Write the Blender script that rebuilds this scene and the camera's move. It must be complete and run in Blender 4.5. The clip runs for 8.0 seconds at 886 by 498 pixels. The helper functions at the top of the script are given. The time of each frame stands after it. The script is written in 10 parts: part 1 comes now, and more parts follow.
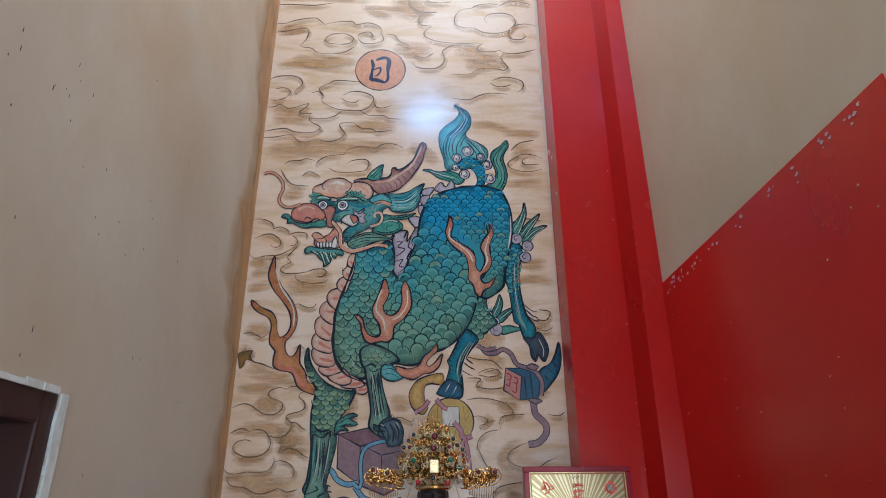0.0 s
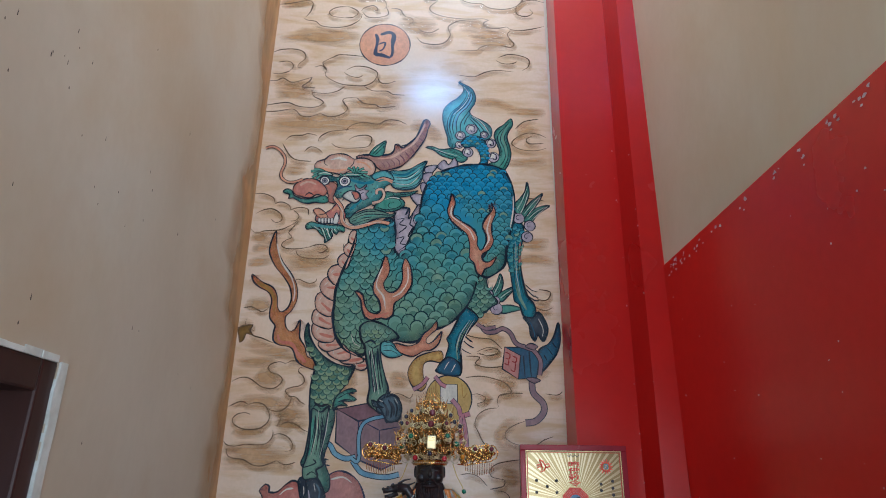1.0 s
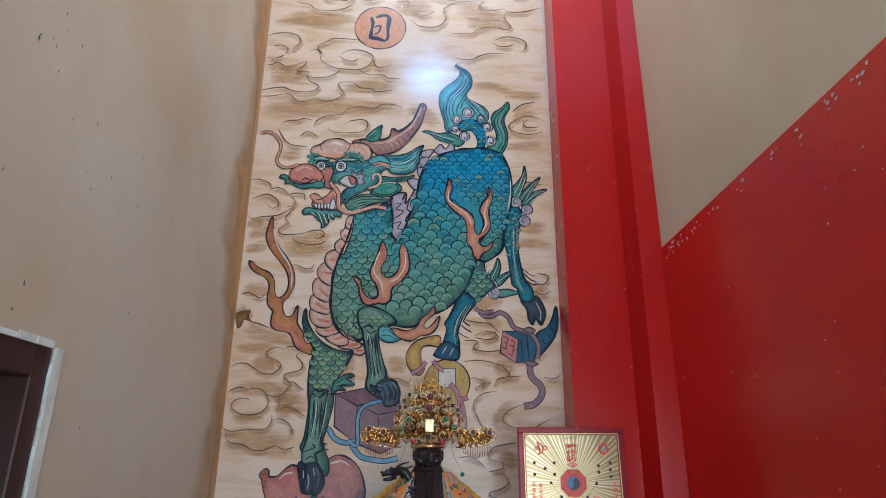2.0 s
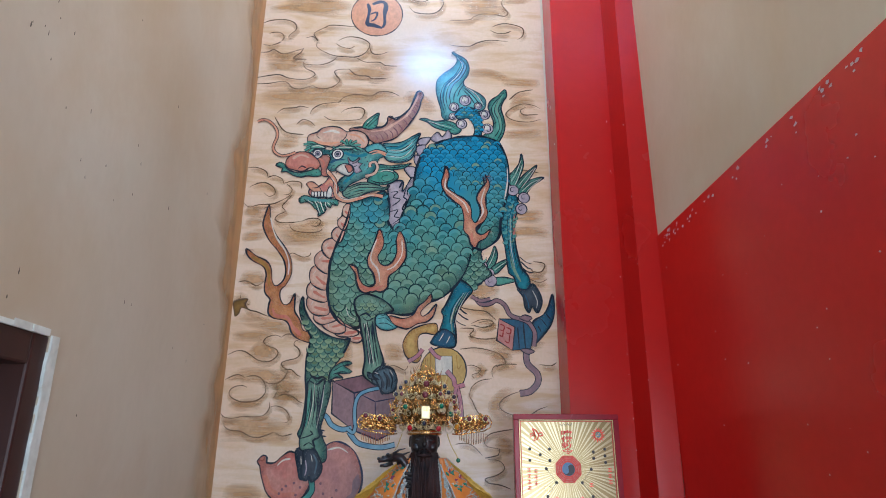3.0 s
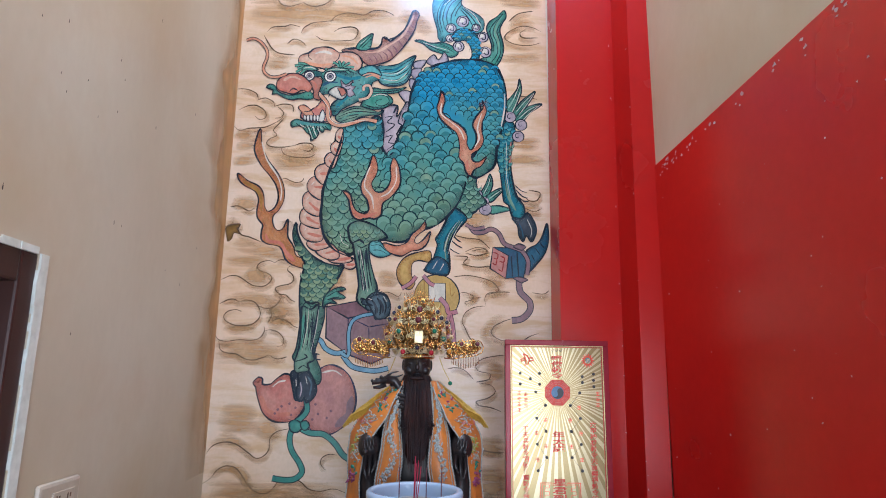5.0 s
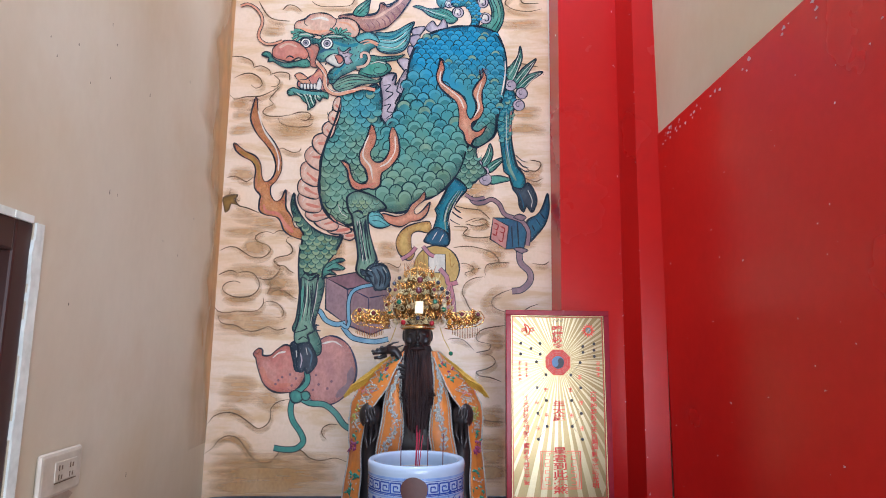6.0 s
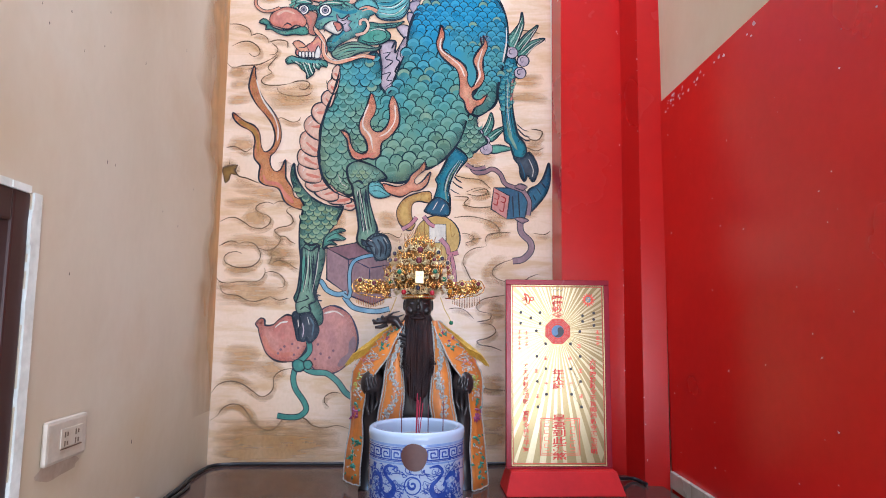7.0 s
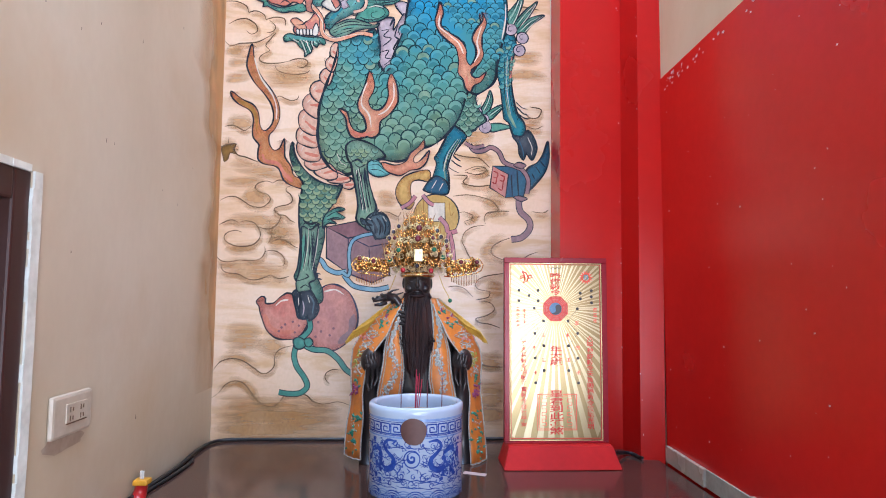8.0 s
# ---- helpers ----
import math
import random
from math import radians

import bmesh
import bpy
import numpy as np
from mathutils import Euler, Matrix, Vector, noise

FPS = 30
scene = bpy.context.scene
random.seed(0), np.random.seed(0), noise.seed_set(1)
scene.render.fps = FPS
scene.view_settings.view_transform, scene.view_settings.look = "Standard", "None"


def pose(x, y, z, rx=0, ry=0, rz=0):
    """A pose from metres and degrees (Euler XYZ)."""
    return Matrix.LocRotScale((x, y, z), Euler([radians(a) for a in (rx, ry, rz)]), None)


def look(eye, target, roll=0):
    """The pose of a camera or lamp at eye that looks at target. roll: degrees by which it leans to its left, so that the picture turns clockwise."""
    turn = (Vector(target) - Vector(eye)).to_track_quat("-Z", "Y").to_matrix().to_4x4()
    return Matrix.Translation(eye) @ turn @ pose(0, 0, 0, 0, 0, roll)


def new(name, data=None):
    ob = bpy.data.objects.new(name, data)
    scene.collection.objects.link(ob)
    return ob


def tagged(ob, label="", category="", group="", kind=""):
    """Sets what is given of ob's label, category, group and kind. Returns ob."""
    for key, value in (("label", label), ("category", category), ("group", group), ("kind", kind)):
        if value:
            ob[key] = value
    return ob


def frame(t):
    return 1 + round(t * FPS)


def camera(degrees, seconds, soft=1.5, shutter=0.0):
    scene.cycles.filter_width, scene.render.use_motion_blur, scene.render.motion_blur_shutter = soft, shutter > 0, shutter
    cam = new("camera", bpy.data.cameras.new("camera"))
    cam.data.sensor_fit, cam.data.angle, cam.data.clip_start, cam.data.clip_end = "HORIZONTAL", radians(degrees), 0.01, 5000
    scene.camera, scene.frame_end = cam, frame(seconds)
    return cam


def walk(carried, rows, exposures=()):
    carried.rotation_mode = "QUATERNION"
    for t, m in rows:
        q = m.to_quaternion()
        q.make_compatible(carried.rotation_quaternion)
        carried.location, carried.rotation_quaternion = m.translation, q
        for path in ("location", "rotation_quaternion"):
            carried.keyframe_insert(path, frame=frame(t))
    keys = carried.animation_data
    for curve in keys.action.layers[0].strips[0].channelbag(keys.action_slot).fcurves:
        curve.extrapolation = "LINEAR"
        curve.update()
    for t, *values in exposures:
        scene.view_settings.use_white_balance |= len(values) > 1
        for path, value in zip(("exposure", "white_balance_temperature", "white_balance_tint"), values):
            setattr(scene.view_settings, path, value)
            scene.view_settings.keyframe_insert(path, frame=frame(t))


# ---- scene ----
from mathutils.geometry import tessellate_polygon

cam = camera(71.8, 8.0, soft=1.0)
PATH = [
    (0, (-0.092, -0.085, 1.667), (-0.026, 1.766, 2.422), -0.5),
    (0.5, (-0.088, -0.079, 1.665), (-0.03, 1.785, 2.388), 0.2),
    (1, (-0.088, -0.078, 1.664), (-0.03, 1.797, 2.358), 0.7),
    (1.5, (-0.086, -0.072, 1.662), (-0.027, 1.814, 2.326), 0.4),
    (3, (-0.074, -0.075, 1.66), (-0.011, 1.827, 2.275), 0.2),
    (3.5, (-0.07, -0.076, 1.659), (-0.003, 1.843, 2.219), 0.5),
    (4, (-0.068, -0.076, 1.657), (0.007, 1.854, 2.178), 0.4),
    (4.5, (-0.07, -0.07, 1.653), (0.011, 1.874, 2.115), 0.8),
    (6, (-0.081, -0.046, 1.645), (0.017, 1.926, 1.962), 0.6),
    (6.5, (-0.078, -0.046, 1.644), (0.016, 1.932, 1.926), 0.7),
    (7, (-0.074, -0.045, 1.642), (0.015, 1.94, 1.866), 0.5),
    (7.5, (-0.074, -0.046, 1.641), (0.017, 1.944, 1.816), 0.5),
    (8, (-0.071, -0.053, 1.638), (0.018, 1.939, 1.796), 0.4),
]
EXPOSURES = [(0, -0.92, 5550, 8), (1.5, -0.84, 5550, 8), (3.5, -0.46, 5550, 10), (4.5, -0.34, 5600, 11), (6.5, 0.10, 5750, 16), (8, 0.20, 5750, 17)]
walk(cam, [(t, look(eye, target, roll)) for t, eye, target, roll in PATH], EXPOSURES)

# ---- light: daylight through the open front of the hall, one ceiling lamp, added fills ----
world = bpy.data.worlds.new("sky")
scene.world = world
world.use_nodes = True
sky = world.node_tree.nodes.new("ShaderNodeTexSky")
sky.sky_type, sky.sun_disc = "NISHITA", False
sky.sun_elevation, sky.sun_rotation = radians(50), radians(200)
world.node_tree.links.new(sky.outputs[0], world.node_tree.nodes["Background"].inputs[0])
world.node_tree.nodes["Background"].inputs[1].default_value = 0.1


def area_lamp(name, m, sx, sy, watts, colour, shape="RECTANGLE"):
    d = bpy.data.lights.new(name, "AREA")
    d.shape, d.size, d.size_y, d.energy, d.color = shape, sx, sy, watts, colour
    ob = new(name, d)
    ob.matrix_world = m
    return ob


area_lamp("front_daylight", look((0.375, -3.42, 1.1), (0.375, 0, 1.1)), 1.45, 1.7, 84, (0.92, 0.96, 1.0))
area_lamp("ceiling_lamp_light", look((-0.05, -0.87, 4.53), (-0.05, -0.87, 0)), 0.40, 0.20, 52, (0.22, 0.54, 1.0), "ELLIPSE")
area_lamp("second_door_daylight", look((1.75, -3.42, 1.5), (1.75, 0, 1.5)), 0.9, 2.9, 60, (0.92, 0.96, 1.0))
# Side fill, added to brighten the left wall; no such window is known.
area_lamp("side_fill_light", look((2.96, -1.5, 1.8), (0, -1.5, 1.8)), 1.6, 1.6, 32, (0.96, 0.98, 1.0))
# Overhead fill below the closed ceiling, added to lift the upper walls.
area_lamp("overhead_fill_light", look((-0.02, 0.45, 4.55), (-0.02, 0.3, 0)), 1.0, 1.5, 74, (0.90, 0.96, 1.0))


# ---- materials ----
def surface(name, c1, c2=None, scale=6.0, rough=0.5, bump=0.0, bump_scale=120.0, metal=0.0, coat=0.0, stretch=(1, 1, 1), rough_var=0.1, fine=0.15):
    """A surface with broad stains, fine grain and slight relief, in metres."""
    m = bpy.data.materials.new(name)
    m.use_nodes = True
    n, l = m.node_tree.nodes, m.node_tree.links
    b = n["Principled BSDF"]
    c2 = c2 or tuple(c * 0.82 for c in c1)
    tc, mp = n.new("ShaderNodeTexCoord"), n.new("ShaderNodeMapping")
    geo = n.new("ShaderNodeNewGeometry")
    mp.inputs["Scale"].default_value = stretch
    l.new(geo.outputs["Position"], mp.inputs[0])
    broad, grain = n.new("ShaderNodeTexNoise"), n.new("ShaderNodeTexNoise")
    broad.inputs["Scale"].default_value, broad.inputs["Detail"].default_value = scale, 5
    grain.inputs["Scale"].default_value, grain.inputs["Detail"].default_value = bump_scale, 3
    l.new(mp.outputs[0], broad.inputs["Vector"]), l.new(mp.outputs[0], grain.inputs["Vector"])
    ramp = n.new("ShaderNodeMapRange")
    ramp.inputs["From Min"].default_value, ramp.inputs["From Max"].default_value = 0.32, 0.68
    l.new(broad.outputs[0], ramp.inputs[0])
    mix = n.new("ShaderNodeMix")
    mix.data_type = "RGBA"
    mix.inputs[6].default_value, mix.inputs[7].default_value = (*c1, 1), (*c2, 1)
    l.new(ramp.outputs[0], mix.inputs[0])
    hsv, vary = n.new("ShaderNodeHueSaturation"), n.new("ShaderNodeMapRange")
    vary.inputs["To Min"].default_value, vary.inputs["To Max"].default_value = 1 - fine, 1 + fine
    l.new(grain.outputs[0], vary.inputs[0]), l.new(vary.outputs[0], hsv.inputs["Value"])
    l.new(mix.outputs[2], hsv.inputs["Color"]), l.new(hsv.outputs[0], b.inputs["Base Color"])
    rr = n.new("ShaderNodeMapRange")
    rr.inputs["To Min"].default_value, rr.inputs["To Max"].default_value = max(0.02, rough - rough_var), min(1, rough + rough_var)
    l.new(broad.outputs[0], rr.inputs[0]), l.new(rr.outputs[0], b.inputs["Roughness"])
    b.inputs["Metallic"].default_value, b.inputs["Coat Weight"].default_value = metal, coat
    if bump:
        bp = n.new("ShaderNodeBump")
        bp.inputs["Strength"].default_value, bp.inputs["Distance"].default_value = 1.0, bump
        l.new(grain.outputs[0], bp.inputs["Height"]), l.new(bp.outputs[0], b.inputs["Normal"])
    return m


def pigment(name, c1, c2=None, scale=25.0, fine=0.34):
    """Brushed mural paint: two close tones, semi-gloss varnish."""
    m = surface(name, c1, c2 or tuple(c * 0.5 for c in c1), scale, 0.18, 0.00006, 160, stretch=(1, 1, 0.7), rough_var=0.06, fine=fine)
    m.node_tree.nodes["Principled BSDF"].inputs["Specular IOR Level"].default_value = 0.3
    return m


MAT = {
    "plaster": surface("plaster", (0.60, 0.53, 0.405), (0.51, 0.42, 0.295), 2.6, 0.42, 0.0003, 60, rough_var=0.08, fine=0.04, stretch=(1, 1, 0.6)),
    "red_paint": surface("red_paint", (0.60, 0.014, 0.008), (0.50, 0.010, 0.007), 2.2, 0.25, 0.00018, 55, rough_var=0.08, fine=0.08),
    "pilaster_red": surface("pilaster_red", (0.50, 0.010, 0.006), (0.43, 0.008, 0.006), 3.0, 0.26, 0.00015, 45, rough_var=0.06, fine=0.06),
    "chip": surface("chip", (0.62, 0.50, 0.52), (0.45, 0.2, 0.22), 60, 0.6),
    "raw_plaster": surface("raw_plaster", (0.74, 0.75, 0.67), (0.58, 0.58, 0.50), 25, 0.7, 0.0006, 90),
    "door_brown": surface("door_brown", (0.050, 0.018, 0.013), (0.035, 0.012, 0.010), 8, 0.45, 0.0001, 80, stretch=(1, 1, 0.1)),
    "door_leaf": surface("door_leaf", (0.028, 0.013, 0.014), (0.02, 0.009, 0.010), 8, 0.4, 0.0001, 80, stretch=(1, 1, 0.1)),
    "table": surface("table", (0.075, 0.040, 0.032), (0.055, 0.028, 0.022), 5, 0.14, 0.00003, 30, rough_var=0.05, stretch=(0.4, 2, 1)),
    "floor_tile": surface("floor_tile", (0.30, 0.12, 0.08), (0.24, 0.09, 0.06), 4, 0.3, 0.0001, 50),
    "ceiling": surface("ceiling", (0.16, 0.085, 0.055), None, 2, 0.6, 0.0002, 60, stretch=(0.3, 3, 1)),
    "skirting": surface("skirting", (0.42, 0.38, 0.32), (0.36, 0.32, 0.26), 12, 0.25, 0.00008, 50),
    "grout": surface("grout", (0.35, 0.33, 0.28), None, 40, 0.8, 0.0005, 100),
    "drip": surface("drip", (0.06, 0.04, 0.03), None, 50, 0.6),
}
# drifting ochre damp stains in the old plaster
n, l = MAT["plaster"].node_tree.nodes, MAT["plaster"].node_tree.links
bs, geo, tex, span, stain = n["Principled BSDF"], n.new("ShaderNodeNewGeometry"), n.new("ShaderNodeTexNoise"), n.new("ShaderNodeMapRange"), n.new("ShaderNodeMix")
tex.inputs["Scale"].default_value, tex.inputs["Detail"].default_value, tex.inputs["Roughness"].default_value, tex.inputs["Distortion"].default_value = 1.9, 7, 0.6, 0.4
span.inputs["From Min"].default_value, span.inputs["From Max"].default_value, span.inputs["To Max"].default_value = 0.45, 0.72, 0.6
stain.data_type = "RGBA"
stain.inputs[7].default_value = (0.47, 0.315, 0.15, 1)
l.new(geo.outputs["Position"], tex.inputs["Vector"]), l.new(tex.outputs[0], span.inputs[0]), l.new(span.outputs[0], stain.inputs[0])
l.new(bs.inputs["Base Color"].links[0].from_socket, stain.inputs[6]), l.new(stain.outputs[2], bs.inputs["Base Color"])
for key, gloss in (("red_paint", 0.5), ("pilaster_red", 0.3)):
    MAT[key].node_tree.nodes["Principled BSDF"].inputs["Specular IOR Level"].default_value = gloss


# ---- building helpers ----
def link(name, bm, mats, parent=None, label="", category="", kind="", group="", smooth=False):
    me = bpy.data.meshes.new(name)
    bm.normal_update()
    bm.to_mesh(me)
    bm.free()
    for m in mats if isinstance(mats, (list, tuple)) else [mats]:
        me.materials.append(m)
    if smooth:
        me.polygons.foreach_set("use_smooth", [True] * len(me.polygons))
    ob = new(name, me)
    ob.parent = parent
    return tagged(ob, label, category, group, kind)


def part(name, bm, material, parent, label="", smooth=False):
    return link(name, bm, material, parent, label, smooth=smooth)


def thing(name, at, label, category, group=""):
    ob = new(name)
    ob.location, ob.empty_display_size = at, 0.05
    bpy.context.view_layer.update()
    return tagged(ob, label, category, group)


def brick(bm, x0, x1, y0, y1, z0, z1, bevel=0.0, index=0):
    """A box, bevelled, added to bm."""
    made = bmesh.ops.create_cube(bm, size=1, matrix=Matrix.Translation(((x0 + x1) / 2, (y0 + y1) / 2, (z0 + z1) / 2)) @ Matrix.Diagonal((x1 - x0, y1 - y0, z1 - z0, 1)))
    vs = made["verts"]
    fs = {f for v in vs for f in v.link_faces}
    for f in fs:
        f.material_index = index
    if bevel:
        es = list({e for v in vs for e in v.link_edges})
        bmesh.ops.bevel(bm, geom=es, offset=bevel, segments=2, affect="EDGES", profile=0.6)
    return bm


def block(*a, **k):
    return brick(bmesh.new(), *a, **k)


def prism(outline, z0, z1, lean=0.0):
    """An upright prism over a plan outline; lean: metres to the right per metre of height."""
    bm = bmesh.new()
    low = [bm.verts.new((x + lean * (z0 - 1.6), y, z0)) for x, y in outline]
    high = [bm.verts.new((x + lean * (z1 - 1.6), y, z1)) for x, y in outline]
    bm.faces.new(low[::-1]), bm.faces.new(high)
    for i in range(len(low)):
        j = (i + 1) % len(low)
        bm.faces.new((low[i], low[j], high[j], high[i]))
    bmesh.ops.recalc_face_normals(bm, faces=bm.faces)
    return bm


# ---- the hall ----
TOP, TABLE, MURAL = 4.6, 1.263, 1.27
LEFT, BACK = -0.6, 1.6
link("floor", block(-0.9, 3.2, -3.8, 1.9, -0.1, 0.0), MAT["floor_tile"], label="dark red tiled temple floor", category="floor", kind="structure")
# Ceiling is unseen; its dark brown is chosen to weaken reflections on the pilasters.
link("ceiling", block(-0.9, 3.2, -3.8, 1.9, TOP, TOP + 0.1), MAT["ceiling"], label="unseen ceiling, made dark to cut its reflections", category="ceiling", kind="structure")
link("wall_north", block(-0.9, 0.9, BACK, BACK + 0.2, 0, TOP), MAT["plaster"], label="plastered wall behind the mural", category="wall", kind="structure")
bm = bmesh.new()
brick(bm, LEFT - 0.2, LEFT, 0.806, BACK, 0, TOP), brick(bm, LEFT - 0.2, LEFT, -0.05, 0.806, 1.808, TOP), brick(bm, LEFT - 0.2, LEFT, -3.6, -0.05, 0, TOP)
bmesh.ops.remove_doubles(bm, verts=bm.verts, dist=1e-5)
wall_west = link("wall_west", bm, MAT["plaster"], label="cream plastered wall with dark drips and a doorway", category="wall", kind="structure")
link("wall_south", block(-0.8, -0.35, -3.7, -3.5, 0, TOP), MAT["plaster"], label="plastered front wall", category="wall", kind="structure")
link("wall_south_pier", block(1.1, 1.3, -3.7, -3.5, 0, TOP), MAT["plaster"], label="plastered pier between the open doors", category="wall", kind="structure")
link("wall_south_corner", block(2.2, 3.2, -3.7, -3.5, 0, TOP), MAT["plaster"], label="plastered front wall corner", category="wall", kind="structure")
link("wall_south_high_lintel", block(1.3, 2.2, -3.7, -3.5, 2.95, TOP), MAT["plaster"], label="plastered wall over the tall door", category="wall", kind="structure")
link("wall_south_lintel", block(-0.35, 1.1, -3.7, -3.5, 1.95, TOP), MAT["plaster"], label="plastered wall over the open front", category="wall", kind="structure")
# Unseen far wall; its opening is invented for the side fill lamp.
bm = bmesh.new()
brick(bm, 3.0, 3.2, -3.5, -2.3, 0, TOP), brick(bm, 3.0, 3.2, -0.7, 0.5, 0, TOP), brick(bm, 3.0, 3.2, -2.3, -0.7, 0, 1.0), brick(bm, 3.0, 3.2, -2.3, -0.7, 2.6, TOP)
link("wall_far_east", bm, MAT["plaster"], label="unseen side wall with an opening added for the fill lamp", category="wall", kind="structure")
link("wall_hall_north", block(0.75, 3.0, 0.30, 0.50, 0, TOP), MAT["plaster"], label="plain plastered wall", category="wall", kind="structure")

# right wall, slightly out of square, with a red dado
east = [(0.5240, 1.385), (0.5030, 0.50), (0.75, 0.50), (0.75, BACK), (0.5240, BACK)]
wall_east = link("wall_east", prism(east, 0, TOP), MAT["plaster"], label="cream plastered wall over a chipped red dado", category="wall", kind="structure")
dado = [(0.5210, 1.385), (0.5008, 0.545), (0.5045, 0.545), (0.5250, 1.385)]
link("dado", prism(dado, 0, 2.173), MAT["red_paint"], wall_east, "glossy red painted lower wall, chipped along its edge")

# stepped red corner pillar
link("pilaster_1", prism([(0.296, BACK), (0.296, 1.492), (0.454, 1.488), (0.454, BACK)], 0, TOP, 0.009), MAT["pilaster_red"], label="glossy red painted pilaster beside the mural", category="pilaster", kind="structure")
link("pilaster_2", prism([(0.454, BACK), (0.4541, 1.488), (0.4635, 1.390), (0.5195, 1.383), (0.5215, BACK)], 0, TOP, 0.009), MAT["pilaster_red"], label="narrow glossy red pilaster in the corner", category="pilaster", kind="structure")

# doorway in the left wall
door = tagged(new("door_1"), "dark brown wooden door in a brown frame", "door", kind="structure")
door.location = (LEFT, 0.4, 0)
bpy.context.view_layer.update()


def under(ob, parent):
    """Parents ob in place."""
    ob.parent = parent
    ob.matrix_parent_inverse = parent.matrix_world.inverted()
    return ob


under(link("door_frame", block(LEFT - 0.14, LEFT - 0.001, 0.769, 0.8055, 0, 1.807, bevel=0.004), MAT["door_brown"]), door)
under(link("door_head", block(LEFT - 0.14, LEFT - 0.001, -0.05, 0.7688, 1.763, 1.807, bevel=0.004), MAT["door_brown"]), door)
under(link("door_leaf", block(LEFT - 0.11, LEFT - 0.065, -0.02, 0.768, 0.01, 1.762, bevel=0.003), MAT["door_leaf"], label="dark brown door leaf, closed"), door)
rough = bmesh.new()
random.seed(4)
w, e = 0.002, 0.0
for i in range(149):
    z = 0.02 + i * 0.012
    w, e = min(0.004, max(0.0, w + random.gauss(0, 0.0012))), min(0.001, max(-0.001, e + random.gauss(0, 0.0003)))
    brick(rough, LEFT - 0.01, LEFT + 0.0032 + 0.00001 * (i % 2), 0.8065 - w, 0.8250 + e, z, z + 0.01201)
under(link("raw_edge", rough, MAT["raw_plaster"], label="rough unpainted plaster edge of the doorway"), wall_west)
rough = bmesh.new()
for i in range(22):
    y = -0.05 + i * 0.0386
    brick(rough, LEFT - 0.01, LEFT + random.uniform(0.001, 0.003), y, y + 0.0387, 1.806, 1.812 + random.uniform(0, 0.005))
under(link("raw_head", rough, MAT["raw_plaster"], label="rough plaster edge over the doorway"), wall_west)

# small dark drips and insect marks on the left wall
bm = bmesh.new()
random.seed(11)
marks = [(0.567, 2.216), (0.572, 2.191), (0.556, 2.168), (0.688, 2.259), (0.699, 2.238), (0.647, 2.187), (0.649, 2.192), (0.673, 2.204), (0.683, 2.2), (0.736, 2.24), (0.584, 2.114), (0.699, 2.169), (0.753, 2.124), (0.813, 2.069), (0.731, 1.87), (0.719, 1.833), (0.832, 2.049), (1.019, 1.895), (0.883, 2.093), (1.046, 1.896), (0.814, 2.154)]
marks += [(random.uniform(0.45, 1.5), random.uniform(1.35, 2.6)) for i in range(26)]
for y, z in marks:
    y, z = y - 0.022, z + 0.006
    s, w = random.uniform(0.002, 0.0055), random.uniform(0.0006, 0.0012)
    ring = [(0, s), (w, s * 0.2), (w * 1.3, -s * 0.6), (0, -s), (-w * 1.1, -s * 0.5), (-w * 0.8, s * 0.3)]
    bm.faces.new([bm.verts.new((LEFT + 0.0008, y + a, z + b)) for a, b in ring])
under(link("drip_marks", bm, MAT["drip"], label="small dark drip marks", kind="stuff"), wall_west)

# ragged orange-brown band on the left wall, fading away from the mural corner
m = surface("corner_tint", (0.52, 0.25, 0.075), (0.56, 0.32, 0.12), 9, 0.45, 0.0002, 60, fine=0.05)
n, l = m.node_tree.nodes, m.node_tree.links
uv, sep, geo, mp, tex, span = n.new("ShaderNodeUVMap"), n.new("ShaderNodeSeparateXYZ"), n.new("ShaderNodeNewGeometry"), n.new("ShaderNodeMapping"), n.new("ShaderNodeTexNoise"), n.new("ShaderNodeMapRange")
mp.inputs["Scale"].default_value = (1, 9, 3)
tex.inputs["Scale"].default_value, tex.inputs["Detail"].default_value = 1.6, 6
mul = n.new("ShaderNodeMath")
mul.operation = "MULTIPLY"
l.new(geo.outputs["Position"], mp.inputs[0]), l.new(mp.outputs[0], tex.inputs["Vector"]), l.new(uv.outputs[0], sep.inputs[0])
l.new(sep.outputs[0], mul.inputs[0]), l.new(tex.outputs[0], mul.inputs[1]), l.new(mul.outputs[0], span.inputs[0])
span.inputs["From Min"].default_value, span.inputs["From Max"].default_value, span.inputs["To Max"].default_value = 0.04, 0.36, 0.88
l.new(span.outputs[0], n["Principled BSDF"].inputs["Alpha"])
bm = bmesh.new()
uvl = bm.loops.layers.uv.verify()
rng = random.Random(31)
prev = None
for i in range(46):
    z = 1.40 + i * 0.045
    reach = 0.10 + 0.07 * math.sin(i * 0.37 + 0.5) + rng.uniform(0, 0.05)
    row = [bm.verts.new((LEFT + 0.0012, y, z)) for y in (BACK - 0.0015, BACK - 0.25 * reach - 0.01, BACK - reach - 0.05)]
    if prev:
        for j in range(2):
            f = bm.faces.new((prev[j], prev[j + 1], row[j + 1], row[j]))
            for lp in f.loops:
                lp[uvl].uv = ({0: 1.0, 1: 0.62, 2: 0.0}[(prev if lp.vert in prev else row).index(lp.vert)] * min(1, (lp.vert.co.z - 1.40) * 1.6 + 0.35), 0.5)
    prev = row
under(link("corner_band", bm, m, label="ragged orange-brown band fading out from the mural corner"), wall_west)

# flaked paint on the dado
bm = bmesh.new()
random.seed(8)


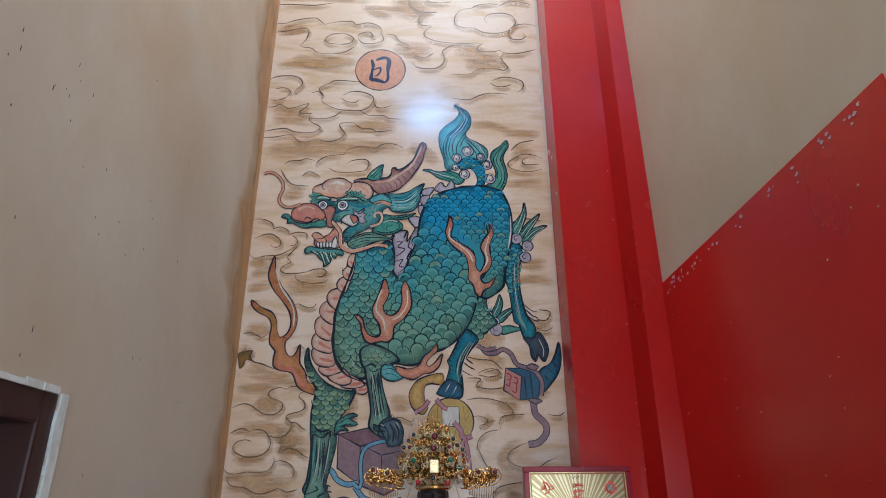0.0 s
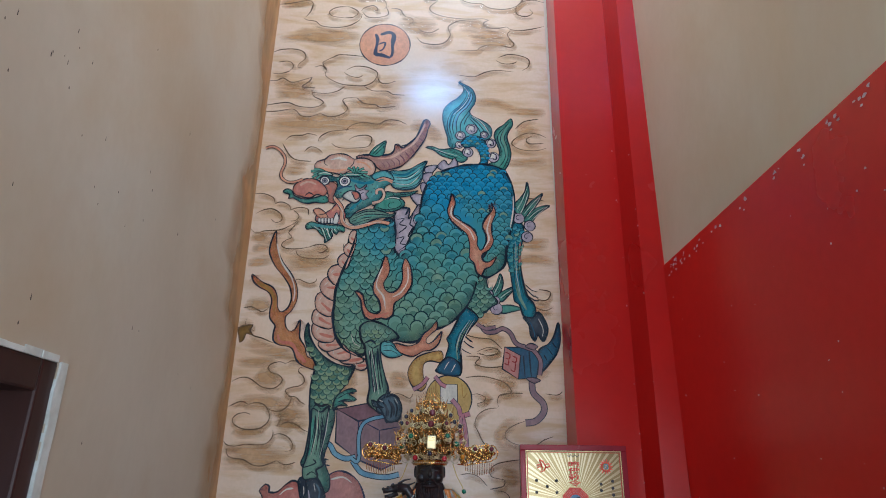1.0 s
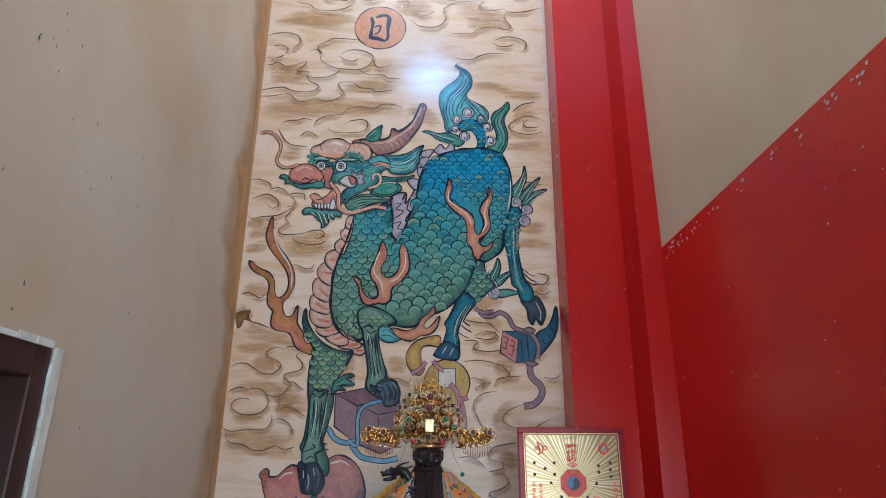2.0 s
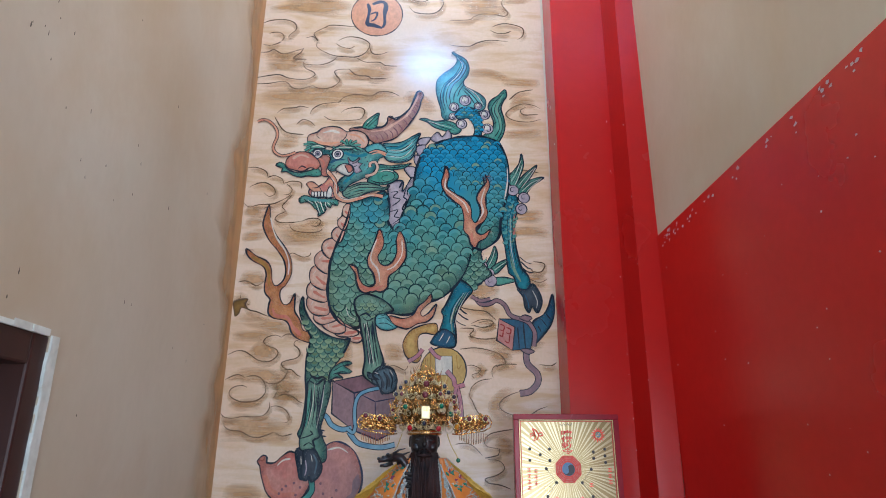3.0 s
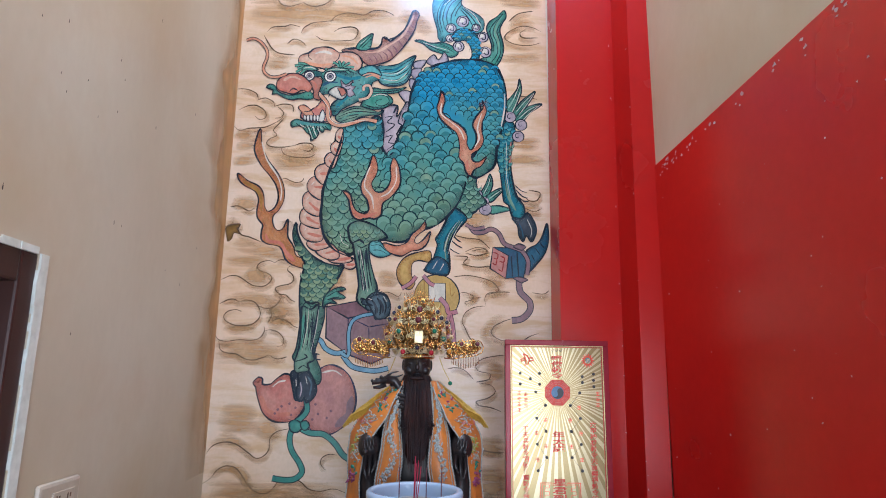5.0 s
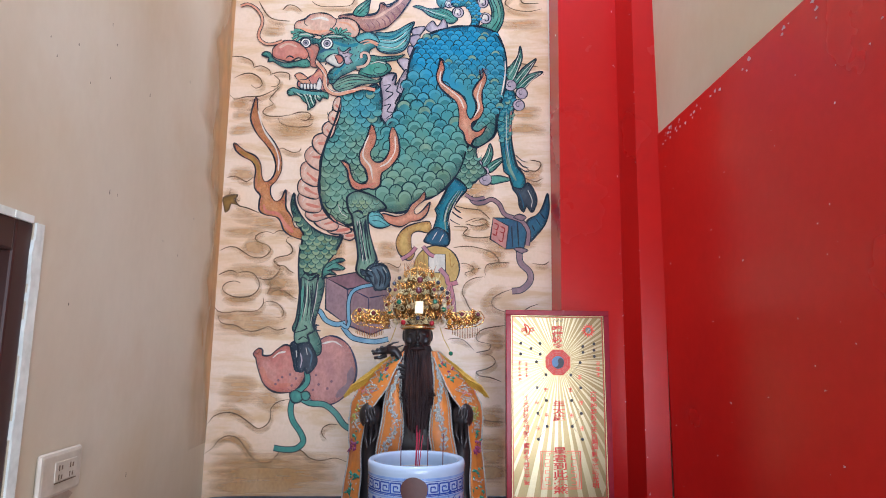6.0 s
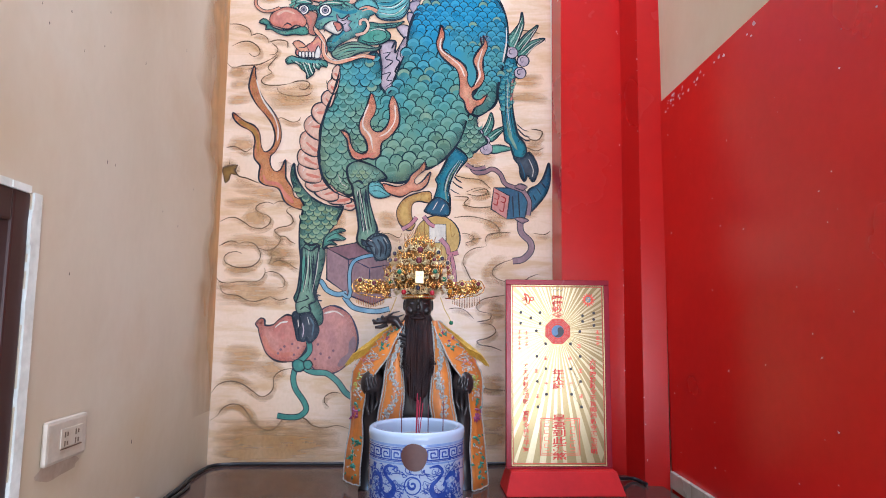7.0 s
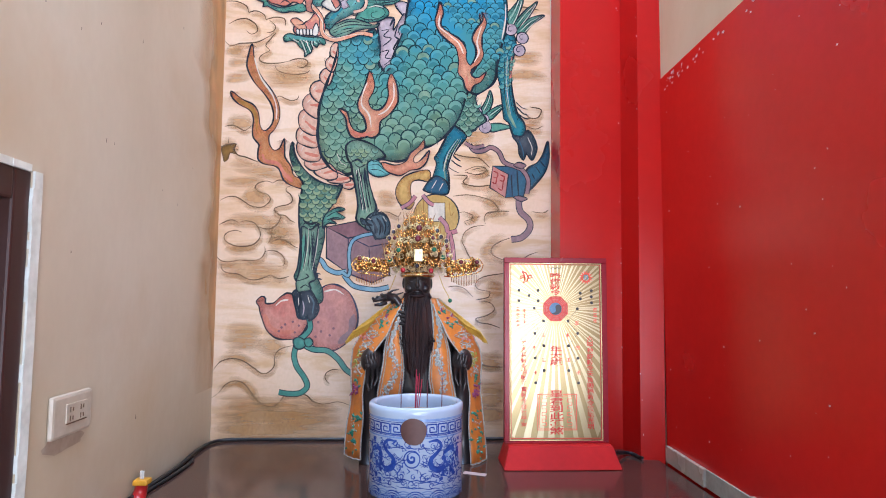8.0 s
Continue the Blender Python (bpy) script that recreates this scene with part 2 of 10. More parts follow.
def dado_x(y):
    return 0.5210 - (1.385 - y) * 0.024


def flake(y, z, s):
    n = random.randint(5, 8)
    pts = []
    for i in range(n):
        a = 2 * math.pi * i / n
        r = s * random.uniform(0.35, 1.2)
        pts.append((y + r * math.cos(a) * 1.5, z + r * math.sin(a)))
    bm.faces.new([bm.verts.new((dado_x(p[0]) - 0.0009, *p)) for p in pts])


for y0, n, spread in ((1.29, 22, 0.04), (1.16, 5, 0.02), (1.06, 4, 0.02), (0.95, 4, 0.015), (0.85, 4, 0.015), (0.76, 3, 0.01), (0.68, 7, 0.012), (0.62, 5, 0.01)):
    for i in range(n):
        drop = abs(random.gauss(0, 0.012))
        flake(y0 + random.gauss(0, spread), 2.163 - drop, random.uniform(0.0014, 0.0048))
for i in range(60):
    flake(random.uniform(0.55, 1.36), random.uniform(1.35, 2.13), random.choice((0.0006, 0.0009, 0.0014, 0.0022)))
under(link("paint_chips", bm, MAT["chip"], label="pale flaked spots in the red paint", kind="stuff"), wall_east)
bm = bmesh.new()
for i in range(50):
    x, z, s = random.choice((0.4535, 0.465, 0.296)) + random.gauss(0, 0.0012), random.uniform(1.3, 2.6), random.uniform(0.0005, 0.0016)
    front = 1.4868 if x < 0.46 else 1.3885
    bm.faces.new([bm.verts.new((x + s * random.uniform(0.5, 1) * math.cos(a), front, z + 2 * s * random.uniform(0.4, 1.2) * math.sin(a))) for a in (0.2, 1.3, 2.4, 3.5, 4.6, 5.7)])
link("pilaster_chips", bm, MAT["chip"], label="pale chips on the pilaster edges", category="paint chips", kind="stuff")

# skirting tiles on the right wall above the table
random.seed(3)
skirt = tagged(new("skirting"), "beige tile skirting above the altar table", "skirting", kind="structure")
for y1, y0, hgt in ((1.372, 1.176, 0.036), (0.997, 0.83, 0.040), (0.827, 0.66, 0.040)):
    o = [(dado_x(y1) - 0.0005, y1), (dado_x(y1) - 0.009, y1), (dado_x(y0) - 0.009, y0), (dado_x(y0) - 0.0005, y0)]
    part("tile", prism(o, TABLE + 0.001, TABLE + hgt), MAT["skirting"], skirt)
o = [(dado_x(1.173) - 0.0005, 1.173), (dado_x(1.173) - 0.004, 1.173), (dado_x(0.999) - 0.004, 0.999), (dado_x(0.999) - 0.0005, 0.999)]
part("mortar_bed", prism(o, TABLE + 0.001, TABLE + 0.036), MAT["grout"], skirt, "bare mortar where a tile is missing")

# ---- the mural: brushed shapes and lines in layers of paint, in centimetres from the lower left corner ----
INK, WASH = (0.010, 0.013, 0.018), (0.52, 0.31, 0.14)
for key, c1, c2 in (
    ("ink", INK, (0.02, 0.03, 0.045)), ("navy", (0.02, 0.03, 0.075), None), ("cloud_ink", (0.055, 0.033, 0.02), (0.13, 0.08, 0.045)), ("peach", (0.62, 0.30, 0.17), (0.55, 0.25, 0.14)),
    ("orange", (0.54, 0.28, 0.12), (0.48, 0.20, 0.07)), ("red_wash", (0.44, 0.13, 0.09), (0.5, 0.2, 0.13)), ("ochre", (0.36, 0.19, 0.05), None), ("pale", (0.62, 0.55, 0.44), (0.5, 0.46, 0.38)),
    ("gourd_pink", (0.46, 0.20, 0.16), (0.36, 0.16, 0.14)), ("gourd_red", (0.44, 0.13, 0.10), (0.48, 0.22, 0.17)), ("mauve", (0.27, 0.16, 0.16), (0.20, 0.12, 0.13)), ("mauve_dark", (0.15, 0.075, 0.085), (0.2, 0.10, 0.11)),
    ("ribbon_green", (0.08, 0.27, 0.21), (0.04, 0.16, 0.13)), ("ribbon_blue", (0.20, 0.36, 0.42), (0.10, 0.23, 0.32)), ("ribbon_pink", (0.42, 0.15, 0.17), (0.36, 0.2, 0.22)), ("yellow", (0.50, 0.33, 0.10), (0.40, 0.25, 0.08)),
    ("navy_blue", (0.025, 0.11, 0.16), (0.03, 0.07, 0.12)), ("leaf", (0.05, 0.21, 0.15), (0.13, 0.30, 0.22)), ("lilac", (0.45, 0.37, 0.37), (0.30, 0.24, 0.27)), ("green", (0.06, 0.16, 0.12), (0.13, 0.22, 0.15)),
    ("green_pale", (0.20, 0.30, 0.20), (0.11, 0.21, 0.15)), ("blue", (0.02, 0.13, 0.19), (0.03, 0.19, 0.21)), ("teal_pale", (0.07, 0.28, 0.27), (0.16, 0.36, 0.33)), ("hoof", (0.02, 0.025, 0.035), (0.06, 0.075, 0.09)),
    ("hoof_blue", (0.05, 0.085, 0.11), (0.11, 0.16, 0.18)), ("belly", (0.58, 0.40, 0.28), (0.50, 0.28, 0.2)), ("flame_pink", (0.55, 0.22, 0.13), (0.52, 0.30, 0.18)), ("face_blue", (0.05, 0.22, 0.22), (0.12, 0.27, 0.22)),
    ("horn", (0.42, 0.25, 0.19), (0.30, 0.18, 0.15)), ("skin", (0.42, 0.19, 0.14), None), ("nose", (0.50, 0.22, 0.15), (0.44, 0.16, 0.12)), ("white", (0.70, 0.66, 0.56), (0.6, 0.56, 0.48)),
    ("seal_red", (0.30, 0.035, 0.03), None), ("scale_light", (0.10, 0.27, 0.24), (0.05, 0.19, 0.17)), ("scale_dark", (0.008, 0.028, 0.032), (0.018, 0.05, 0.052)),
):
    MAT[key] = pigment("paint_" + key, c1, c2)


def tinted(name, low, mid, high, z0, z1):
    """Mural paint that runs from green at the chest to blue at the back, with brush mottling."""
    m = pigment(name, mid)
    n, l = m.node_tree.nodes, m.node_tree.links
    geo, sep, ramp, noise_tex, add = n.new("ShaderNodeNewGeometry"), n.new("ShaderNodeSeparateXYZ"), n.new("ShaderNodeValToRGB"), n.new("ShaderNodeTexNoise"), n.new("ShaderNodeMath")
    span = n.new("ShaderNodeMapRange")
    span.inputs["From Min"].default_value, span.inputs["From Max"].default_value = z0, z1
    l.new(geo.outputs["Position"], sep.inputs[0]), l.new(sep.outputs[2], span.inputs[0])
    noise_tex.inputs["Scale"].default_value, noise_tex.inputs["Detail"].default_value = 14, 6
    l.new(geo.outputs["Position"], noise_tex.inputs["Vector"])
    add.operation = "MULTIPLY_ADD"
    add.inputs[1].default_value = 0.75
    l.new(noise_tex.outputs[0], add.inputs[0])
    shift = n.new("ShaderNodeMath")
    shift.operation = "SUBTRACT"
    shift.inputs[1].default_value = 0.375
    l.new(span.outputs[0], shift.inputs[0]), l.new(shift.outputs[0], add.inputs[2])
    e = ramp.color_ramp.elements
    e[0].position, e[0].color, e[1].position, e[1].color = 0.05, (*low, 1), 0.95, (*high, 1)
    e.new(0.5).color = (*mid, 1)
    l.new(add.outputs[0], ramp.inputs[0])
    b = n["Principled BSDF"]
    l.new(ramp.outputs[0], b.inputs["Base Color"])
    return m


MAT["body"] = tinted("paint_body", (0.165, 0.235, 0.125), (0.070, 0.230, 0.200), (0.020, 0.200, 0.33), 1.95, 2.55)
MAT["scale_light"] = tinted("paint_scale_light", (0.215, 0.29, 0.16), (0.098, 0.275, 0.24), (0.032, 0.240, 0.375), 1.95, 2.55)

MAT["scale_deep"] = tinted("paint_scale_deep", (0.115, 0.165, 0.085), (0.044, 0.165, 0.150), (0.013, 0.145, 0.255), 1.95, 2.55)

# painted ground: warm white with drifting horizontal ochre washes
ground = pigment("mural_ground", (0.68, 0.470, 0.305), (0.70, 0.55, 0.41), 5, 0.08)
n, l = ground.node_tree.nodes, ground.node_tree.links
geo, mp, tex, ramp, mix = n.new("ShaderNodeNewGeometry"), n.new("ShaderNodeMapping"), n.new("ShaderNodeTexNoise"), n.new("ShaderNodeValToRGB"), n.new("ShaderNodeMix")
mp.inputs["Scale"].default_value = (4.5, 1, 22)
l.new(geo.outputs["Position"], mp.inputs[0]), l.new(mp.outputs[0], tex.inputs["Vector"])
tex.inputs["Scale"].default_value, tex.inputs["Detail"].default_value, tex.inputs["Roughness"].default_value, tex.inputs["Distortion"].default_value = 1.0, 6, 0.62, 0.6
ramp.color_ramp.elements[0].position, ramp.color_ramp.elements[0].color = 0.47, (0, 0, 0, 1)
ramp.color_ramp.elements[1].position, ramp.color_ramp.elements[1].color = 0.66, (0.7, 0.7, 0.7, 1)
l.new(tex.outputs[0], ramp.inputs[0])
mix.data_type = "RGBA"
mix.inputs[7].default_value = (*WASH, 1)
bs = n["Principled BSDF"]
l.new(bs.inputs["Base Color"].links[0].from_socket, mix.inputs[6])
l.new(ramp.outputs[0], mix.inputs[0]), l.new(mix.outputs[2], bs.inputs["Base Color"])

# thin ochre wash with ragged, soft borders
wash_m = pigment("paint_wash", (0.60, 0.37, 0.18), (0.50, 0.27, 0.105), 20)
n, l = wash_m.node_tree.nodes, wash_m.node_tree.links
uv, sep, geo, mp, tex = n.new("ShaderNodeUVMap"), n.new("ShaderNodeSeparateXYZ"), n.new("ShaderNodeNewGeometry"), n.new("ShaderNodeMapping"), n.new("ShaderNodeTexNoise")
mp.inputs["Scale"].default_value = (9, 1, 85)
l.new(geo.outputs["Position"], mp.inputs[0]), l.new(mp.outputs[0], tex.inputs["Vector"])
tex.inputs["Scale"].default_value, tex.inputs["Detail"].default_value = 1.0, 5
l.new(uv.outputs[0], sep.inputs[0])


def falloff(socket):
    a, b_, c_ = n.new("ShaderNodeMath"), n.new("ShaderNodeMath"), n.new("ShaderNodeMath")
    a.operation, b_.operation, c_.operation = "SUBTRACT", "MULTIPLY", "MULTIPLY"
    a.inputs[0].default_value = 1.0
    l.new(socket, a.inputs[1]), l.new(a.outputs[0], b_.inputs[0]), l.new(socket, b_.inputs[1])
    l.new(b_.outputs[0], c_.inputs[0])
    c_.inputs[1].default_value = 4.0
    return c_.outputs[0]


m1, m2, m3 = n.new("ShaderNodeMath"), n.new("ShaderNodeMath"), n.new("ShaderNodeMapRange")
m1.operation, m2.operation = "MULTIPLY", "MULTIPLY"
l.new(falloff(sep.outputs[0]), m1.inputs[0]), l.new(falloff(sep.outputs[1]), m1.inputs[1])
l.new(m1.outputs[0], m2.inputs[0]), l.new(tex.outputs[0], m2.inputs[1])
m3.inputs["From Min"].default_value, m3.inputs["From Max"].default_value, m3.inputs["To Max"].default_value = 0.13, 0.50, 0.62
l.new(m2.outputs[0], m3.inputs[0]), l.new(m3.outputs[0], n["Principled BSDF"].inputs["Alpha"])
MAT["wash"] = wash_m
MAT["wash_thin"] = wash_m.copy()
MAT["wash_thin"].name = "paint_wash_thin"
for node in MAT["wash_thin"].node_tree.nodes:
    if node.bl_idname == "ShaderNodeMapRange" and abs(node.inputs["To Max"].default_value - 0.62) < 1e-4:
        node.inputs["To Max"].default_value = 0.42



def soft_shade(name, c, most):
    """Thin darker glaze, strongest at the brushed outline and fading inwards."""
    m = pigment(name, c, None, 20)
    nn, ll = m.node_tree.nodes, m.node_tree.links
    uvm, spl, pos, tx = nn.new("ShaderNodeUVMap"), nn.new("ShaderNodeSeparateXYZ"), nn.new("ShaderNodeNewGeometry"), nn.new("ShaderNodeTexNoise")
    tx.inputs["Scale"].default_value, tx.inputs["Detail"].default_value = 45, 4
    ll.new(pos.outputs["Position"], tx.inputs["Vector"]), ll.new(uvm.outputs[0], spl.inputs[0])
    mul, span = nn.new("ShaderNodeMath"), nn.new("ShaderNodeMapRange")
    mul.operation = "MULTIPLY"
    ll.new(spl.outputs[1], mul.inputs[0]), ll.new(tx.outputs[0], mul.inputs[1])
    span.inputs["From Min"].default_value, span.inputs["From Max"].default_value, span.inputs["To Max"].default_value = 0.08, 0.60, most
    ll.new(mul.outputs[0], span.inputs[0]), ll.new(span.outputs[0], nn["Principled BSDF"].inputs["Alpha"])
    return m


MAT["shade_cool"] = soft_shade("paint_shade_cool", (0.012, 0.050, 0.075), 0.60)
MAT["shade_warm"] = soft_shade("paint_shade_warm", (0.55, 0.13, 0.06), 0.45)
WARM = {"peach", "orange", "gourd_pink", "gourd_red", "belly", "flame_pink", "horn", "skin", "nose", "yellow"}
mural = thing("mural", (LEFT, BACK, MURAL), "tall painted mural of a horned scaled beast among clouds", "mural")
HAIRY = {"leaf": "scale_dark", "teal_pale": "navy_blue", "green": "scale_dark", "blue": "scale_dark", "hoof_blue": "hoof", "navy_blue": "hoof", "belly": "red_wash", "gourd_pink": "gourd_red", "gourd_red": "mauve_dark", "flame_pink": "red_wash", "orange": "red_wash", "horn": "mauve_dark", "nose": "red_wash", "skin": "red_wash", "lilac": "mauve", "face_blue": "scale_dark", "body": "scale_dark", "yellow": "ochre"}
coat, slots, pen = [0.0], {}, {}
TIGHT = 0.0000006


def begin(name, label, kind=""):
    finish()
    pen.clear(), slots.clear()
    pen.update(bm=bmesh.new(), name=name, label=label, kind=kind)


def finish():
    if pen.get("bm") and len(pen["bm"].faces):
        ob = part(pen["name"], pen["bm"], [MAT[k] for k in slots], mural, pen["label"])
        if pen.get("kind"):
            tagged(ob, kind=pen["kind"])
        pen["bm"] = None


def layer():
    coat[0] += TIGHT
    return -(0.0022 + coat[0])


def slot(key):
    return slots.setdefault(key, len(slots))


def smooth_path(pts, closed=False, step=0.55):
    """A rounded curve through a few brush turns."""
    pts = [Vector(p) for p in pts]
    k, out = len(pts), []
    for i in range(k if closed else k - 1):
        p1, p2 = pts[i], pts[(i + 1) % k]
        p0 = pts[i - 1] if closed or i else p1
        p3 = pts[(i + 2) % k] if closed or i + 2 < k else p2
        m = max(2, min(8, int((p2 - p1).length / step)))
        for j in range(m):
            s = j / m
            out.append(0.5 * (2 * p1 + (p2 - p0) * s + (2 * p0 - 5 * p1 + 4 * p2 - p3) * s * s + (3 * p1 - p0 - 3 * p2 + p3) * s ** 3))
    if not closed:
        out.append(pts[-1])
    return out


def lay(verts2, faces, key):
    y, bm = layer(), pen["bm"]
    vs = [bm.verts.new((u / 100, y, v / 100)) for u, v in verts2]
    for f in faces:
        try:
            face = bm.faces.new([vs[i] for i in f])
        except ValueError:
            continue
        face.material_index = slot(key)
        if face.calc_area() > 0 and face.normal.length == 0:
            face.normal_update()
        if face.normal.y > 0:
            face.normal_flip()
    return vs


def ribbon(path, width, flat=False, closed=False):
    left, right, k = [], [], len(path)
    for i, p in enumerate(path):
        a, b = (path[i - 1], path[(i + 1) % k]) if closed else (path[max(0, i - 1)], path[min(k - 1, i + 1)])
        d = (b - a).normalized() if (b - a).length > 1e-6 else Vector((1, 0))
        nrm = Vector((-d.y, d.x))
        s = i / max(1, k - 1)
        h = width / 2 * (1 if flat else (0.8 + 0.3 * math.sin(5 * s + p.x)) if closed else min(1, 0.4 + 3.5 * min(s, 1 - s)) * (0.85 + 0.25 * math.sin(4 * s + p.y)))
        left.append(p + nrm * h), right.append(p - nrm * h)
    faces = [(i, i + 1, k + i + 1, k + i) for i in range(k - 1)]
    if closed:
        faces.append((k - 1, 0, k, 2 * k - 1))
    return left + right, faces


def line(key, width, pts, flat=False):
    lay(*ribbon(smooth_path(pts), width * (1.25 if key == "ink" and not flat else 0.95 if key == "cloud_ink" else 1), flat), key)


def strands(width, count, first, last):
    """Brushed hair lines between two guide strokes."""
    a, b = smooth_path(first), smooth_path(last)
    for i in range(count):
        s = (i + 0.5) / count
        path = [a[round(q / 9 * (len(a) - 1))] * (1 - s) + b[round(q / 9 * (len(b) - 1))] * s for q in range(10)]
        lay(*ribbon(path, width * (1.0 if i % 2 else 1.3)), "pale" if i % 3 == 1 else "ink")


def wash(width, pts):
    path = smooth_path(pts, step=1.2)
    verts, faces = ribbon(path, width * (1.0 if pen["name"] == "cloud_line" else 1.9), flat=True)
    bm, k = pen["bm"], len(path)
    uvl = bm.loops.layers.uv.verify()
    vs = lay(verts, faces, "wash_thin" if pen["name"] == "cloud_line" else "wash")
    at = {v: ((i % k) / (k - 1), 0.0 if i < k else 1.0) for i, v in enumerate(vs)}
    for v in vs:
        for lp in v.link_loops:
            lp[uvl].uv = at[v]


def fill(key, pts, edge=0.4, ink="ink", sharp=False):
    path = [Vector(p) for p in pts] if sharp else smooth_path(pts, closed=True)
    tris = tessellate_polygon([[Vector((p.x, p.y, 0)) for p in path]])
    lay(path, tris, key)
    k = len(path)
    turn = sum(path[i - 1].x * path[i].y - path[i].x * path[i - 1].y for i in range(k))
    us, vs2 = [p.x for p in path], [p.y for p in path]
    deep = min(3.4, 0.13 * min(max(us) - min(us), max(vs2) - min(vs2)) + 0.25)
    if edge and not sharp:
        inner = []
        for i, p in enumerate(path):
            d = (path[(i + 1) % k] - path[i - 1])
            d = d.normalized() if d.length > 1e-6 else Vector((1, 0))
            inner.append(p + Vector((-d.y, d.x)) * (deep if turn > 0 else -deep))
        bm = pen["bm"]
        uvl = bm.loops.layers.uv.verify()
        made = lay(path + inner, [(i, (i + 1) % k, k + (i + 1) % k, k + i) for i in range(k)], "shade_warm" if key in WARM else "shade_cool")
        for i, v in enumerate(made):
            for lp in v.link_loops:
                lp[uvl].uv = (0.5, 1.0 if i < k else 0.0)
        if key in HAIRY:
            hair = random.Random(k * 7 + int(path[0].x * 10))
            for i in range(0, k, 2):
                if hair.random() < 0.7:
                    d = (path[(i + 1) % k] - path[i - 1])
                    d = d.normalized() if d.length > 1e-6 else Vector((1, 0))
                    inward = Vector((-d.y, d.x)) * (1 if turn > 0 else -1)
                    reach = min(deep * 0.9, hair.uniform(0.35, 1.3))
                    a, c = path[i] + inward * 0.1, path[i] + d * reach * hair.uniform(0.3, 0.9) + inward * reach
                    lay(*ribbon(smooth_path([a, (a + c) / 2 + d * 0.15 * reach, c]), hair.uniform(0.10, 0.20)), HAIRY[key])
    if edge:
        lay(*ribbon(path, edge * 1.08, closed=True), ink)


def disc(key, u, v, r, edge):
    k = 28 if r > 2 else 14
    path = [Vector((u + r * math.cos(2 * math.pi * i / k), v + r * math.sin(2 * math.pi * i / k))) for i in range(k)]
    lay(path, [tuple(range(k))], key)
    if edge:
        lay(*ribbon(path, edge, closed=True), "ink")
        if 0.8 < r < 3:
            curl = [Vector((u + r * (0.75 - 0.13 * i) * math.cos(1 + i * 0.9), v + r * (0.75 - 0.13 * i) * math.sin(1 + i * 0.9))) for i in range(6)]
            lay(*ribbon(smooth_path(curl), edge * 0.7), "ink")


def inside(p, poly):
    odd, k = False, len(poly)
    for i in range(k):
        a, b = poly[i], poly[i - 1]
        if (a[1] > p[1]) != (b[1] > p[1]) and p[0] < (b[0] - a[0]) * (p[1] - a[1]) / (b[1] - a[1]) + a[0]:
            odd = not odd
    return odd


def scales(size, turn, pts):
    """Overlapping brushed scales over a region; turn 0: rounded tops, 180: rounded bottoms."""
    name, label = pen["name"], pen["label"]
    begin("scale_pattern", "brushed overlapping scales", "stuff")
    rng = random.Random(int(size * 100) + len(pts))
    us, vs = [p[0] for p in pts], [p[1] for p in pts]
    ca, sa = math.cos(radians(turn)), math.sin(radians(turn))
    cu, cv = (min(us) + max(us)) / 2, (min(vs) + max(vs)) / 2
    reach = max(max(us) - min(us), max(vs) - min(vs))
    rows = int(reach / (size * 0.5)) + 2
    order = range(rows, -rows - 1, -1)
    for j in order:
        for i in range(-rows, rows + 1):
            a = (i + 0.5 * (j % 2)) * size + rng.gauss(0, size * 0.05)
            b = j * size * 0.55 + rng.gauss(0, size * 0.04)
            u, v = cu + a * ca - b * sa, cv + a * sa + b * ca
            if not inside((u, v), pts):
                continue
            s = size * rng.uniform(0.46, 0.54)

            def arc(r, a0, a1, k, lift=0.0):
                out = []
                for q in range(k):
                    th = radians(a0 + (a1 - a0) * q / (k - 1))
                    x, y = r * math.cos(th), r * 1.1 * math.sin(th) + lift
                    out.append(Vector((u + x * ca - y * sa, v + x * sa + y * ca)))
                return out

            if rng.random() < 0.55:
                core = arc(s * 0.80, 10, 170, 7, -s * 0.35)
                lay(core, [tuple(range(7))], "scale_deep" if rng.random() < 0.6 else "body")
            if rng.random() < 0.75:
                outer, inner = arc(s * 0.9, 20, 160, 7), arc(s * 0.75, 20, 160, 7, -s * rng.uniform(0.2, 0.6))
                lay(outer + inner, [(q, q + 1, 8 + q, 7 + q) for q in range(6)], "green_pale" if rng.random() < 0.14 else "scale_light")
            lay(*ribbon(arc(s, -25, 205, 9), size * rng.uniform(0.045, 0.11)), "scale_dark")
    begin(name, label)


bm = bmesh.new()
brick(bm, -0.0005, 0.9005, -0.002, -0.0001, TABLE - MURAL, TOP - MURAL - 0.001)
part("painted_ground", bm, ground, mural, "warm white painted ground with ochre washes")
begin("wash_streak", "")
wash(4.00, [(-2.2, 204.3), (12.1, 205.1), (38.4, 203.8)])
begin("wash_streak", "")
wash(3.12, [(-0.1, 188.9), (5.4, 189.4), (11.6, 189.9)])
begin("wash_streak", "")
wash(2.28, [(0.2, 173.9), (10.4, 174.8), (23.9, 173.4)])
begin("wash_streak", "")
wash(4.68, [(5.4, 177.7), (18, 175.3), (29.5, 176.2)])
begin("wash_streak", "")
wash(5.07, [(39.9, 184.2), (46.7, 181.7), (54.5, 182.5)])
begin("wash_streak", "")
wash(6.80, [(38.4, 203.8), (46.6, 199.1), (54.6, 198.1)])
begin("wash_streak", "")
wash(5.07, [(60.4, 183.4), (70, 179.5), (78.6, 176.1)])
begin("wash_streak", "")
wash(4.29, [(64.1, 176.2), (71.8, 175.2), (79.6, 176.1)])
begin("wash_streak", "")
wash(4.81, [(1.1, 153.4), (8.3, 154.3), (15.9, 151.6)])
